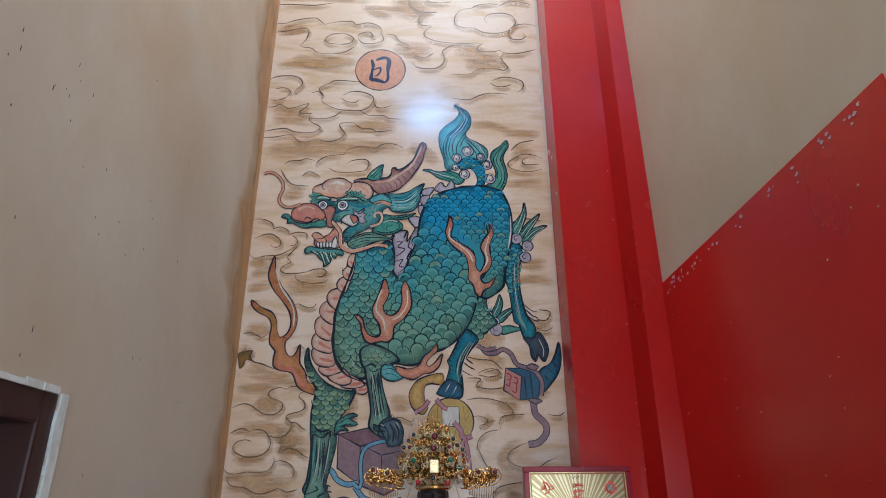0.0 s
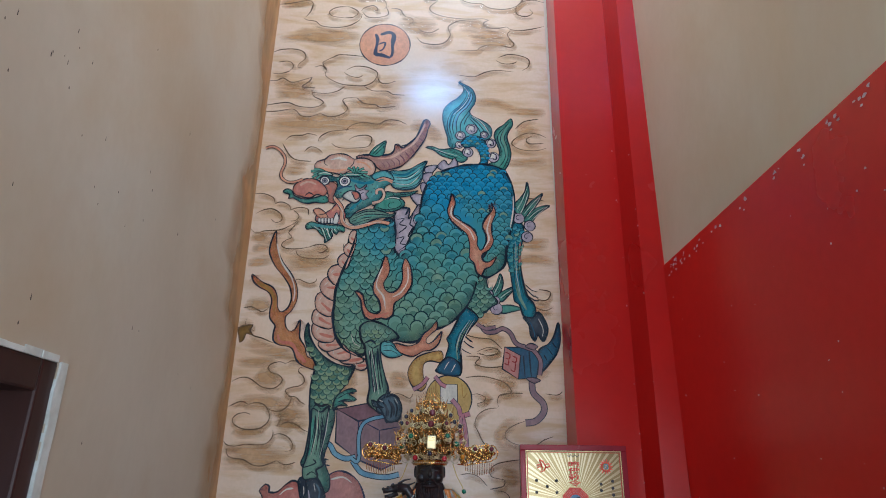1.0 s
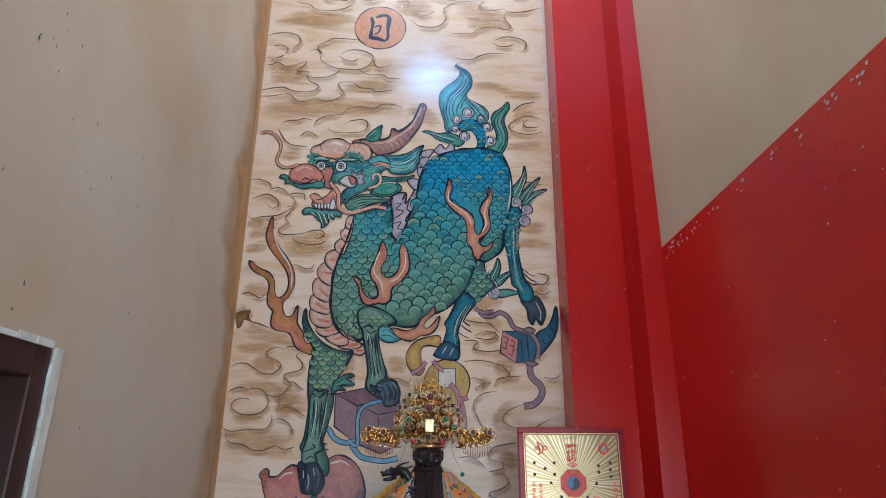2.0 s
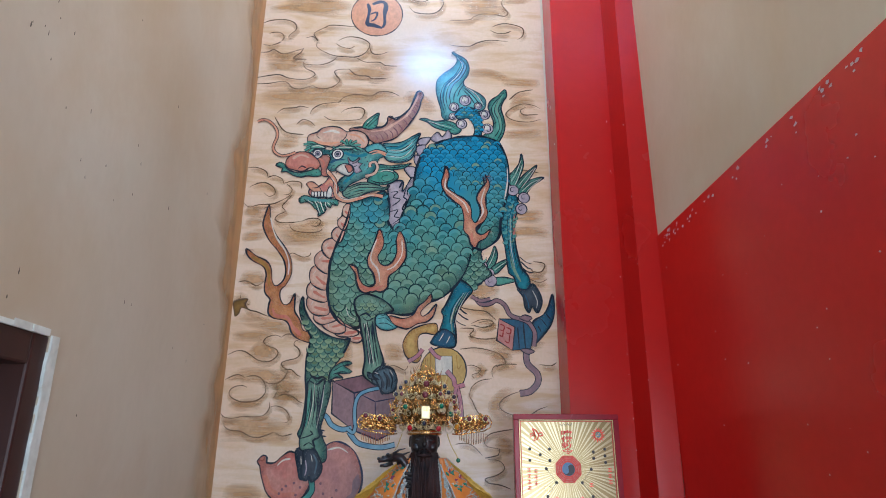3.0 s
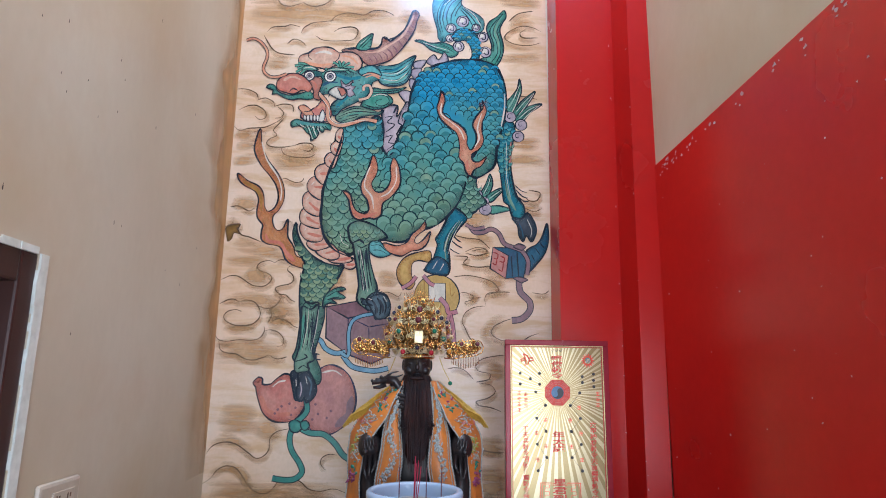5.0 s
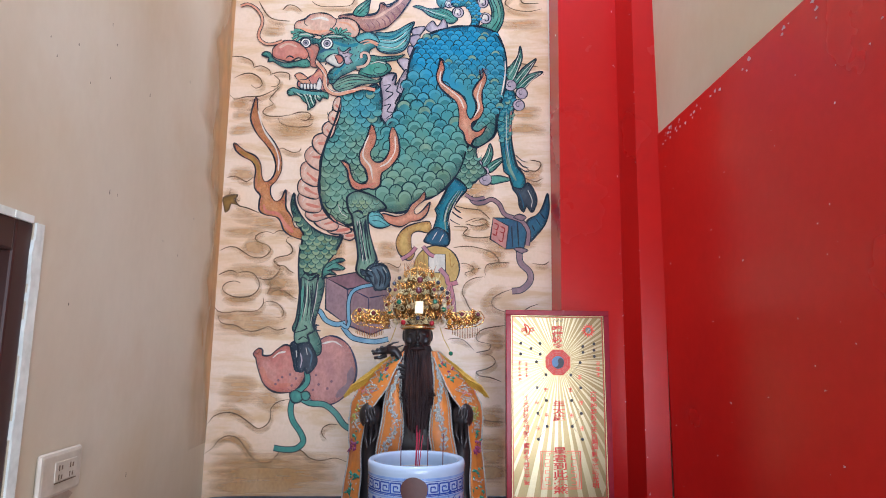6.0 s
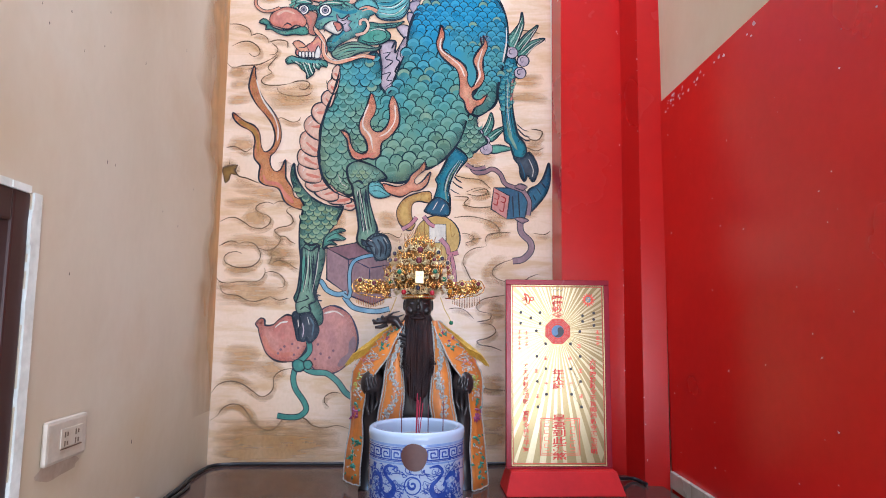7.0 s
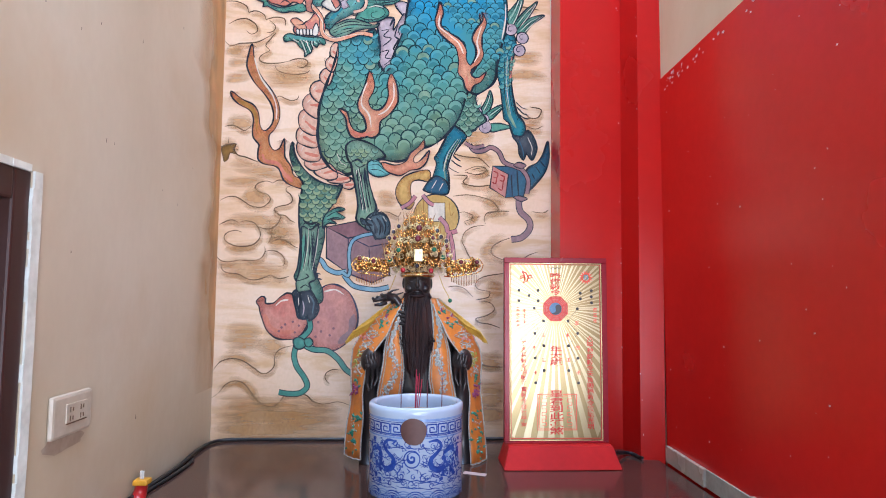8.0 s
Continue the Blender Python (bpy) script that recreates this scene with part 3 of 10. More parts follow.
begin("wash_streak", "")
wash(4.68, [(0.1, 141.9), (16.5, 142.7), (45.3, 143.9)])
begin("wash_streak", "")
wash(3.33, [(24.2, 150.3), (34.2, 150.7), (43.4, 149.8)])
begin("wash_streak", "")
wash(2.22, [(65.1, 151.5), (72.8, 151.9), (79.1, 149.3)])
begin("wash_streak", "")
wash(2.59, [(75.4, 148.9), (81.8, 148.4), (89.6, 148.8)])
begin("wash_streak", "")
wash(2.45, [(73.7, 130.6), (80.8, 130.6), (89.3, 130.9)])
begin("wash_streak", "")
wash(2.64, [(0.3, 104.8), (2.7, 103.7), (5.9, 104.8)])
begin("wash_streak", "")
wash(1.98, [(0.5, 100.2), (4.7, 100.9), (8.7, 101.9)])
begin("wash_streak", "")
wash(2.31, [(0, 95.7), (5.1, 96.7), (8.3, 97)])
begin("wash_streak", "")
wash(4.29, [(10, 96.3), (17.3, 96.9), (26.2, 98.3)])
begin("wash_streak", "")
wash(3.41, [(0.9, 84.6), (5.2, 83.6), (8.7, 84.9)])
begin("wash_streak", "")
wash(3.41, [(0.3, 76.6), (1.8, 77.2), (4.1, 76.2)])
begin("wash_streak", "")
wash(2.48, [(1.5, 72.2), (9.3, 70.9), (18.7, 69)])
begin("wash_streak", "")
wash(2.10, [(0.2, 67.3), (6.6, 67.5), (12.7, 67.5)])
begin("wash_streak", "")
wash(3.90, [(6.1, 64.8), (10.1, 62.7), (13.3, 63.6)])
begin("wash_streak", "")
wash(6.67, [(18.9, 56.8), (16.9, 54.2), (14.9, 51.4)])
begin("wash_streak", "")
wash(2.31, [(75.6, 98), (82.3, 98.7), (89.7, 97.9)])
begin("wash_streak", "")
wash(2.97, [(76.9, 106.9), (82.6, 103.3), (88.5, 104.7)])
begin("wash_streak", "")
wash(1.70, [(62.8, 117.2), (66.3, 116.6), (71.4, 117)])
begin("wash_streak", "")
wash(2.16, [(78.6, 138.9), (82.4, 142.1), (87.7, 140.8)])
begin("wash_streak", "")
wash(4.16, [(74.8, 81.2), (68.4, 81.2), (63.6, 79.3)])
begin("wash_streak", "")
wash(3.20, [(78.8, 82.8), (82.9, 84.4), (88.4, 82.4)])
begin("wash_streak", "")
wash(2.80, [(28.4, 202.7), (32.6, 198.1), (40.6, 195.5)])
begin("wash_streak", "")
wash(3.50, [(45.3, 143.9), (52.6, 140.1), (54.3, 135.9)])
begin("wash_streak", "")
wash(2.80, [(7.2, 127.1), (10.7, 126.1), (15, 127.1)])
begin("wash_streak", "")
wash(2.10, [(1.8, 50.7), (4.1, 49.3), (11.4, 49.8)])
begin("wash_streak", "")
wash(3.41, [(26.1, 59.9), (29.9, 59.2), (34.4, 59.6)])
begin("wash_streak", "")
wash(4.50, [(25.1, 65.1), (28.2, 63.6), (34.2, 64)])
begin("wash_streak", "")
wash(3.00, [(41.8, 64.3), (45.7, 63.3), (47.9, 65)])
begin("wash_streak", "")
wash(1.60, [(28.5, 200.7), (38.5, 199.6), (46.6, 199.1)])
begin("wash_streak", "")
wash(2.00, [(76.9, 203.8), (83.1, 204.9), (89.1, 203.3)])
begin("wash_streak", "")
wash(6.00, [(-0.4, 7.3), (13.9, 6.4), (36, 6.9)])
begin("wash_streak", "")
wash(2.03, [(0.6, 10.8), (5.1, 14.3), (9.3, 12.9), (12.1, 9.1), (15.3, 7.9)])
begin("wash_streak", "")
wash(2.03, [(0.5, 19.2), (4.9, 21.3), (9.1, 19.6), (13, 17.3)])
begin("wash_streak", "")
wash(5.10, [(2.1, 27.8), (7.3, 26), (13.3, 25.8)])
begin("wash_streak", "")
wash(5.10, [(13.5, 20.2), (14.8, 23.1), (17.7, 26.1)])
begin("wash_streak", "")
wash(4.50, [(-1.3, 42.6), (6.7, 43.6), (18.7, 42.2)])
begin("wash_streak", "")
wash(3.00, [(70.7, 63.8), (74.6, 62.1), (77.6, 62.8)])
begin("wash_streak", "")
wash(3.30, [(69.9, 66.1), (77.7, 65.4), (87, 67.1)])
begin("wash_streak", "")
wash(2.17, [(78.4, 53.8), (74.6, 52.5), (71.8, 49.4), (72.4, 47.3), (76.1, 45.8)])
begin("wash_streak", "")
wash(5.80, [(68.6, 11.3), (73.1, 10.8), (77.5, 11.1)])
begin("wash_streak", "")
wash(3.41, [(68.8, 20.5), (73, 19.6), (77.3, 21.1)])
begin("wash_streak", "")
wash(3.77, [(68.6, 5.1), (73.1, 5.5), (77.5, 4.9)])
begin("wash_streak", "")
wash(3.00, [(71.8, 40.7), (74.6, 39.2), (76.8, 37)])
begin("wash_streak", "")
wash(1.86, [(66.9, 59.8), (69.2, 58.9), (66.9, 57.1)])
begin("wash_streak", "")
wash(3.00, [(1, 54.1), (3.2, 56.6), (12.2, 56.4), (13.9, 51.6)])
begin("wash_streak", "")
wash(8.70, [(-0.2, 2), (14, 3.9), (36, 3.4)])
begin("wash_streak", "")
wash(2.17, [(68.3, 79.4), (71.8, 75), (74.6, 74)])
begin("wash_streak", "")
wash(3.60, [(16.8, 55.4), (15.4, 52.3), (17.7, 49.3)])
begin("cloud_line", "")
wash(2.60, [(-1.1, 199.3), (4.7, 199.6), (12.7, 199.4), (19.6, 200.7)])
line("cloud_ink", 0.42, [(-1.4, 200.6), (4.4, 200.9), (12.4, 200.7), (19.4, 202)])
begin("cloud_line", "")
wash(2.60, [(-0.9, 191.7), (2.5, 190.9), (7.2, 192.7), (13.1, 193.7), (15.2, 192.4), (16.6, 190.9)])
line("cloud_ink", 0.42, [(-1.3, 192.9), (2.2, 192.2), (6.9, 194), (12.8, 195), (14.9, 193.7), (16.4, 192.2)])
begin("cloud_line", "")
wash(2.60, [(16.6, 190.9), (21.1, 192.2), (26, 192.4), (27.7, 191.2), (32, 191.9), (35.4, 190.4), (36.5, 187.9), (35.5, 186.7)])
line("cloud_ink", 0.42, [(16.4, 192.2), (20.8, 193.4), (25.8, 193.7), (27.4, 192.4), (31.7, 193.2), (35.2, 191.7), (36.2, 189.2), (35.3, 187.9)])
begin("cloud_line", "")
wash(2.60, [(-0.1, 187.2), (4.7, 187.9), (9.5, 189.2), (11.5, 188.2), (11, 184.7), (9.4, 182.3)])
line("cloud_ink", 0.42, [(-0.4, 188.4), (4.4, 189.2), (9.2, 190.4), (11.2, 189.4), (10.7, 185.9), (9.2, 183.5)])
begin("cloud_line", "")
wash(2.53, [(22.8, 187.2), (19.5, 186.7), (17.2, 184.7), (18.7, 183), (22.6, 182.5)])
line("cloud_ink", 0.41, [(22.5, 188.4), (19.2, 187.9), (17, 185.9), (18.4, 184.2), (22.4, 183.7)])
begin("cloud_line", "")
wash(2.54, [(22.6, 182.5), (25.5, 183), (27, 185.2), (24.3, 186.9), (22.8, 187.2)])
line("cloud_ink", 0.41, [(22.4, 183.7), (25.3, 184.2), (26.7, 186.4), (24.1, 188.2), (22.5, 188.4)])
begin("cloud_line", "")
wash(2.53, [(27.9, 185.7), (29.2, 187.2), (32.1, 187.9), (33.6, 186.2), (31.6, 185.7)])
line("cloud_ink", 0.41, [(27.7, 186.9), (29, 188.4), (31.9, 189.2), (33.3, 187.4), (31.4, 186.9)])
begin("cloud_line", "")
wash(2.53, [(28.3, 185.2), (30.4, 183.2), (34.3, 183.2), (37.1, 184.7), (36.3, 187.7)])
line("cloud_ink", 0.41, [(28.1, 186.4), (30.1, 184.4), (34, 184.4), (36.9, 185.9), (36, 188.9)])
begin("cloud_line", "")
wash(2.54, [(9.1, 181.8), (10.1, 181), (13.1, 180.5), (15.1, 178.9), (20, 178.4), (24.1, 179.3), (27.5, 181.7), (28.4, 184.2)])
line("cloud_ink", 0.41, [(8.8, 183), (9.8, 182.3), (12.8, 181.8), (14.8, 180.1), (19.7, 179.6), (23.9, 180.5), (27.3, 183), (28.1, 185.4)])
begin("cloud_line", "")
wash(2.41, [(-0.5, 167.1), (2.6, 168.7), (7.3, 169.2), (10.2, 168), (10.9, 165.7), (9.1, 163.4), (8.8, 162.3), (10.3, 161.8)])
line("cloud_ink", 0.39, [(-0.8, 168.3), (2.3, 169.9), (7, 170.3), (9.9, 169.2), (10.7, 166.9), (8.8, 164.6), (8.5, 163.4), (10, 163)])
begin("cloud_line", "")
wash(2.47, [(2.5, 163.9), (4.9, 164.3), (6.8, 163.7), (7.3, 162.1), (6.5, 160.9)])
line("cloud_ink", 0.40, [(2.2, 165), (4.6, 165.5), (6.5, 164.8), (7, 163.2), (6.2, 162.1)])
begin("cloud_line", "")
wash(2.40, [(14.4, 162.5), (16.6, 163), (18.2, 161.4), (16.7, 164.1), (17.9, 165.2), (19.7, 166.4), (22.5, 167.5), (30.1, 167.1)])
line("cloud_ink", 0.39, [(14.1, 163.6), (16.3, 164.1), (17.9, 162.5), (16.4, 165.2), (17.7, 166.4), (19.5, 167.5), (22.2, 168.7), (29.8, 168.2)])
begin("cloud_line", "")
wash(2.40, [(24.7, 161.8), (27.4, 163.2), (31.2, 162.9), (34, 161.6), (34.7, 160), (33.3, 157.3), (30.5, 155.8), (26.8, 155.8), (23.1, 156.2), (19.3, 158), (17.7, 159.6), (18.2, 161.1)])
line("cloud_ink", 0.39, [(24.4, 162.9), (27.2, 164.3), (30.9, 164.1), (33.8, 162.7), (34.4, 161.1), (33, 158.4), (30.3, 156.9), (26.6, 156.9), (22.9, 157.3), (19.1, 159.1), (17.5, 160.7), (17.9, 162.3)])
begin("cloud_line", "")
wash(2.40, [(23.8, 160.7), (25.7, 159.3), (28.6, 158.9), (29.8, 159.8)])
line("cloud_ink", 0.39, [(23.6, 161.8), (25.5, 160.5), (28.3, 160), (29.6, 160.9)])
begin("cloud_line", "")
wash(2.40, [(1, 159.6), (3.5, 159.4), (6.5, 160.7)])
line("cloud_ink", 0.39, [(0.7, 160.7), (3.2, 160.5), (6.2, 161.8)])
begin("cloud_line", "")
wash(2.40, [(0.4, 156.7), (2.8, 156.9), (4.5, 157.8), (7.4, 156.3), (11, 157.4), (13.7, 158.5)])
line("cloud_ink", 0.39, [(0.1, 157.8), (2.5, 158), (4.2, 158.9), (7.2, 157.4), (10.8, 158.5), (13.5, 159.6)])
begin("cloud_line", "")
wash(2.41, [(13.7, 158.5), (12.9, 156.9), (10.9, 154.7), (14.9, 154.5)])
line("cloud_ink", 0.39, [(13.5, 159.6), (12.7, 158), (10.6, 155.8), (14.7, 155.6)])
begin("cloud_line", "")
wash(2.40, [(14.9, 154.5), (14.1, 153), (18.8, 152.5), (22.4, 153.6), (24.6, 155.6)])
line("cloud_ink", 0.39, [(14.7, 155.6), (13.9, 154), (18.5, 153.6), (22.1, 154.7), (24.4, 156.7)])
begin("cloud_line", "")
wash(2.34, [(14.1, 153), (14.8, 151.2), (17.1, 150.1), (18.1, 149), (16.4, 147.5), (13.7, 147.1), (10, 147.6), (7.2, 148.6), (4.5, 148.4), (0.1, 147.4)])
line("cloud_ink", 0.38, [(13.9, 154), (14.6, 152.3), (16.8, 151.2), (17.8, 150.1), (16.1, 148.6), (13.4, 148.2), (9.7, 148.6), (6.9, 149.7), (4.2, 149.5), (-0.2, 148.5)])
begin("cloud_line", "")
wash(2.34, [(0.3, 145.3), (3.9, 145.5), (8.3, 146.3), (10.2, 145.4), (11.2, 144.2), (13.9, 143.7), (17.4, 145)])
line("cloud_ink", 0.38, [(0, 146.3), (3.6, 146.5), (8, 147.4), (9.9, 146.5), (10.9, 145.2), (13.7, 144.8), (17.2, 146.1)])
begin("cloud_line", "")
wash(2.34, [(17.4, 145), (20.2, 143.9), (23.8, 144.8), (25.8, 146.9), (24.8, 148.6), (24, 150.1), (25.3, 151), (28.5, 151.2)])
line("cloud_ink", 0.38, [(17.2, 146.1), (20, 145), (23.5, 145.8), (25.6, 148), (24.6, 149.7), (23.8, 151.2), (25, 152.1), (28.3, 152.3)])
begin("cloud_line", "")
wash(2.34, [(28.5, 151.2), (30.8, 149.2), (34.5, 148.8), (36, 147.9), (40.9, 148.3)])
line("cloud_ink", 0.38, [(28.3, 152.3), (30.6, 150.3), (34.3, 149.9), (35.8, 149), (40.7, 149.4)])
begin("cloud_line", "")
wash(2.40, [(34.7, 159.5), (35.7, 157.3), (37.9, 156.9), (40.7, 158)])
line("cloud_ink", 0.39, [(34.4, 160.7), (35.4, 158.4), (37.7, 158), (40.5, 159.1)])
begin("cloud_line", "")
wash(2.41, [(30.6, 155.5), (33.4, 154), (38, 154), (39.9, 152.9), (43.5, 152.7)])
line("cloud_ink", 0.39, [(30.3, 156.7), (33.2, 155.1), (37.8, 155.1), (39.6, 154), (43.3, 153.8)])
begin("cloud_line", "")
wash(2.67, [(46.7, 204.6), (45.7, 201.4), (46.8, 199.4), (49.8, 197.3), (55.8, 197.3)])
line("cloud_ink", 0.43, [(46.5, 205.9), (45.5, 202.8), (46.5, 200.7), (49.6, 198.6), (55.6, 198.6)])
begin("cloud_line", "")
wash(2.60, [(55.8, 197), (51.8, 196.8), (49.4, 194.7), (49.8, 191.7), (53.8, 190.9)])
line("cloud_ink", 0.42, [(55.6, 198.3), (51.6, 198.1), (49.2, 196), (49.6, 192.9), (53.6, 192.2)])
begin("cloud_line", "")
wash(2.53, [(53.8, 190.9), (51.2, 188.4), (51.8, 186.2), (55.7, 184.4), (62.5, 183.7), (69.4, 183.9), (70.7, 183.4)])
line("cloud_ink", 0.41, [(53.6, 192.2), (51, 189.6), (51.6, 187.4), (55.5, 185.7), (62.4, 184.9), (69.2, 185.2), (70.6, 184.7)])
begin("cloud_line", "")
wash(2.54, [(71.3, 183.7), (69.3, 182.2), (70.3, 180.5), (74.1, 180.2), (77.1, 181)])
line("cloud_ink", 0.41, [(71.2, 184.9), (69.2, 183.4), (70.1, 181.7), (74, 181.5), (77, 182.2)])
begin("cloud_line", "")
wash(2.53, [(77.1, 181), (79, 179.8), (82.9, 179.8), (86.8, 180.7), (89.8, 181.7)])
line("cloud_ink", 0.41, [(77, 182.2), (78.8, 181), (82.7, 181), (86.7, 181.9), (89.7, 182.9)])
begin("cloud_line", "")
wash(2.60, [(67.9, 199.4), (63.8, 198.1), (61.8, 194.7), (62.3, 191.7), (65.6, 190.4), (68.6, 190.4), (71.5, 188.6), (76.4, 188.4), (80.5, 189.6), (83, 192.9), (81.8, 196.3), (77.8, 197.3), (73.8, 196.5), (72.1, 194.2), (73.1, 192.9)])
line("cloud_ink", 0.42, [(67.7, 200.7), (63.6, 199.4), (61.6, 196), (62.1, 192.9), (65.5, 191.7), (68.4, 191.7), (71.4, 189.9), (76.3, 189.6), (80.3, 190.9), (82.9, 194.2), (81.7, 197.5), (77.7, 198.6), (73.6, 197.8), (72, 195.5), (72.9, 194.2)])
begin("cloud_line", "")
wash(2.67, [(67.5, 198.8), (69.9, 200.7), (75, 201.5), (78, 200.7)])
line("cloud_ink", 0.43, [(67.3, 200.1), (69.8, 202), (74.8, 202.8), (77.9, 202)])
begin("cloud_line", "")
wash(2.66, [(78, 200.7), (81.1, 202.5), (85.2, 202.5), (89.5, 201.2)])
line("cloud_ink", 0.43, [(77.9, 202), (81, 203.8), (85, 203.8), (89.4, 202.5)])
begin("cloud_line", "")
wash(2.60, [(90.5, 191.7), (86.6, 192.7), (82.6, 191.7), (80.4, 188.6), (81.3, 186.1), (84.2, 185.6), (86.2, 187.1), (85.4, 188.6)])
line("cloud_ink", 0.42, [(90.4, 192.9), (86.5, 193.9), (82.4, 192.9), (80.3, 189.9), (81.1, 187.4), (84.1, 186.9), (86.1, 188.4), (85.2, 189.9)])
begin("cloud_line", "")
wash(2.67, [(50.8, 204.6), (52.8, 202), (56.8, 201.4), (60.9, 202)])
line("cloud_ink", 0.43, [(50.6, 205.9), (52.6, 203.3), (56.6, 202.8), (60.7, 203.3)])
begin("cloud_line", "")
wash(2.53, [(63.5, 182.9), (60.6, 182.7), (57.6, 180.5), (57.6, 178.8), (58.2, 176.9), (56.6, 174), (53.7, 172.8), (48.9, 173.3), (47, 175.5)])
line("cloud_ink", 0.41, [(63.3, 184.2), (60.4, 183.9), (57.4, 181.7), (57.4, 180), (58, 178.1), (56.4, 175.2), (53.5, 174), (48.7, 174.5), (46.8, 176.7)])
begin("cloud_line", "")
wash(2.54, [(38, 187.2), (41, 186.7), (42.6, 184.2), (45, 183.2), (45.6, 181.7), (44, 180.5)])
line("cloud_ink", 0.41, [(37.8, 188.4), (40.8, 187.9), (42.4, 185.4), (44.8, 184.4), (45.4, 183), (43.8, 181.7)])
begin("cloud_line", "")
wash(2.53, [(47, 179.8), (48.9, 177.9), (51.8, 177.6), (54.3, 179.3)])
line("cloud_ink", 0.41, [(46.7, 181), (48.7, 179.1), (51.6, 178.8), (54.1, 180.5)])
begin("cloud_line", "")
wash(2.54, [(79, 179.8), (77.3, 178.1), (78.2, 175.7), (79.5, 174), (78.2, 172.6), (74.8, 173.3)])
line("cloud_ink", 0.41, [(78.8, 181), (77.2, 179.3), (78.1, 176.9), (79.3, 175.2), (78.1, 173.8), (74.7, 174.5)])
begin("cloud_line", "")
wash(2.47, [(74.8, 173.3), (71, 173.3), (68.1, 172.1), (66.7, 170.9), (60.4, 170.5)])
line("cloud_ink", 0.40, [(74.7, 174.5), (70.8, 174.5), (67.9, 173.3), (66.5, 172.1), (60.2, 171.7)])
begin("cloud_line", "")
wash(2.47, [(74, 168.4), (77.5, 169.8), (81.3, 169.3), (84.1, 167.9), (83.9, 165.1), (82, 163.5)])
line("cloud_ink", 0.40, [(73.9, 169.5), (77.4, 170.9), (81.2, 170.5), (84, 169.1), (83.8, 166.3), (81.8, 164.7)])
begin("cloud_line", "")
wash(2.47, [(73.2, 167.2), (75.5, 166.1), (78.3, 166), (80.3, 167)])
line("cloud_ink", 0.40, [(73.1, 168.4), (75.3, 167.2), (78.2, 167.2), (80.1, 168.1)])
begin("cloud_line", "")
wash(2.47, [(60.2, 161.1), (65.9, 160.6), (69.7, 162.4), (73.5, 163.3), (79.1, 162.8)])
line("cloud_ink", 0.40, [(60.1, 162.2), (65.7, 161.7), (69.5, 163.5), (73.3, 164.4), (79, 164)])
begin("cloud_line", "")
wash(2.34, [(86.4, 145.2), (81.8, 144.2), (78.9, 141.4)])
line("cloud_ink", 0.38, [(86.3, 146.3), (81.7, 145.2), (78.8, 142.5)])
begin("cloud_line", "")
wash(2.34, [(88.4, 134.8), (84.7, 133.8), (80.3, 134.2), (77.7, 135.8), (78.7, 137.9), (82.4, 140), (86, 139.7), (88.6, 138.5)])
line("cloud_ink", 0.38, [(88.3, 135.8), (84.6, 134.8), (80.2, 135.2), (77.6, 136.9), (78.6, 138.9), (82.3, 141), (85.9, 140.8), (88.5, 139.5)])
begin("cloud_line", "")
wash(2.34, [(87.6, 136.4), (83.1, 136.2), (82.3, 137.9), (84.2, 138.9)])
line("cloud_ink", 0.38, [(87.5, 137.5), (83, 137.3), (82.2, 138.9), (84, 140)])
begin("cloud_line", "")
wash(2.34, [(25.9, 139.1), (27.6, 141.2), (31.1, 142.2), (35.6, 141.8), (38.3, 143.2), (41.9, 143.2), (44.6, 142)])
line("cloud_ink", 0.38, [(25.6, 140.1), (27.3, 142.2), (30.9, 143.3), (35.4, 142.8), (38.1, 144.3), (41.7, 144.3), (44.4, 143)])
begin("cloud_line", "")
wash(2.34, [(17.6, 135), (18, 136.7), (20.6, 138.5), (24.1, 139.1), (26.8, 139.5)])
line("cloud_ink", 0.38, [(17.3, 136.1), (17.8, 137.7), (20.3, 139.5), (23.9, 140.2), (26.5, 140.6)])
begin("cloud_line", "")
wash(2.34, [(26.9, 135.8), (28.7, 137), (32.2, 137.6), (34, 136.6), (33.2, 134), (30.6, 133.2), (24.4, 133), (21.7, 134.4)])
line("cloud_ink", 0.38, [(26.7, 136.8), (28.4, 138.1), (32, 138.7), (33.8, 137.6), (33, 135), (30.4, 134.2), (24.2, 134), (21.5, 135.4)])
begin("cloud_line", "")
wash(2.34, [(7.5, 135.1), (9.1, 136.7), (12.7, 137.1), (14.4, 137.7), (17.1, 137.1)])
line("cloud_ink", 0.38, [(7.2, 136.1), (8.9, 137.7), (12.4, 138.1), (14.1, 138.7), (16.8, 138.1)])
begin("cloud_line", "")
wash(2.27, [(6.7, 133.9), (9.2, 130), (11.6, 128.4), (16, 128)])
line("cloud_ink", 0.37, [(6.5, 134.9), (8.9, 131), (11.3, 129.4), (15.7, 129)])
begin("cloud_line", "")
wash(2.27, [(13.6, 131.4), (15.3, 133), (17.4, 132.6), (19.3, 131)])
line("cloud_ink", 0.37, [(13.4, 132.4), (15, 134), (17.2, 133.6), (19, 132)])
begin("cloud_line", "")
wash(2.21, [(0.3, 116.7), (3.2, 116.7), (5.9, 115.6), (6.6, 113.7)])
line("cloud_ink", 0.36, [(0, 117.7), (2.9, 117.7), (5.6, 116.5), (6.3, 114.6)])
begin("cloud_line", "")
wash(2.21, [(6.6, 113.7), (8.5, 114.2), (10.8, 113.1), (11.3, 111.8)])
line("cloud_ink", 0.36, [(6.3, 114.6), (8.3, 115.2), (10.6, 114.1), (11, 112.7)])
begin("cloud_line", "")
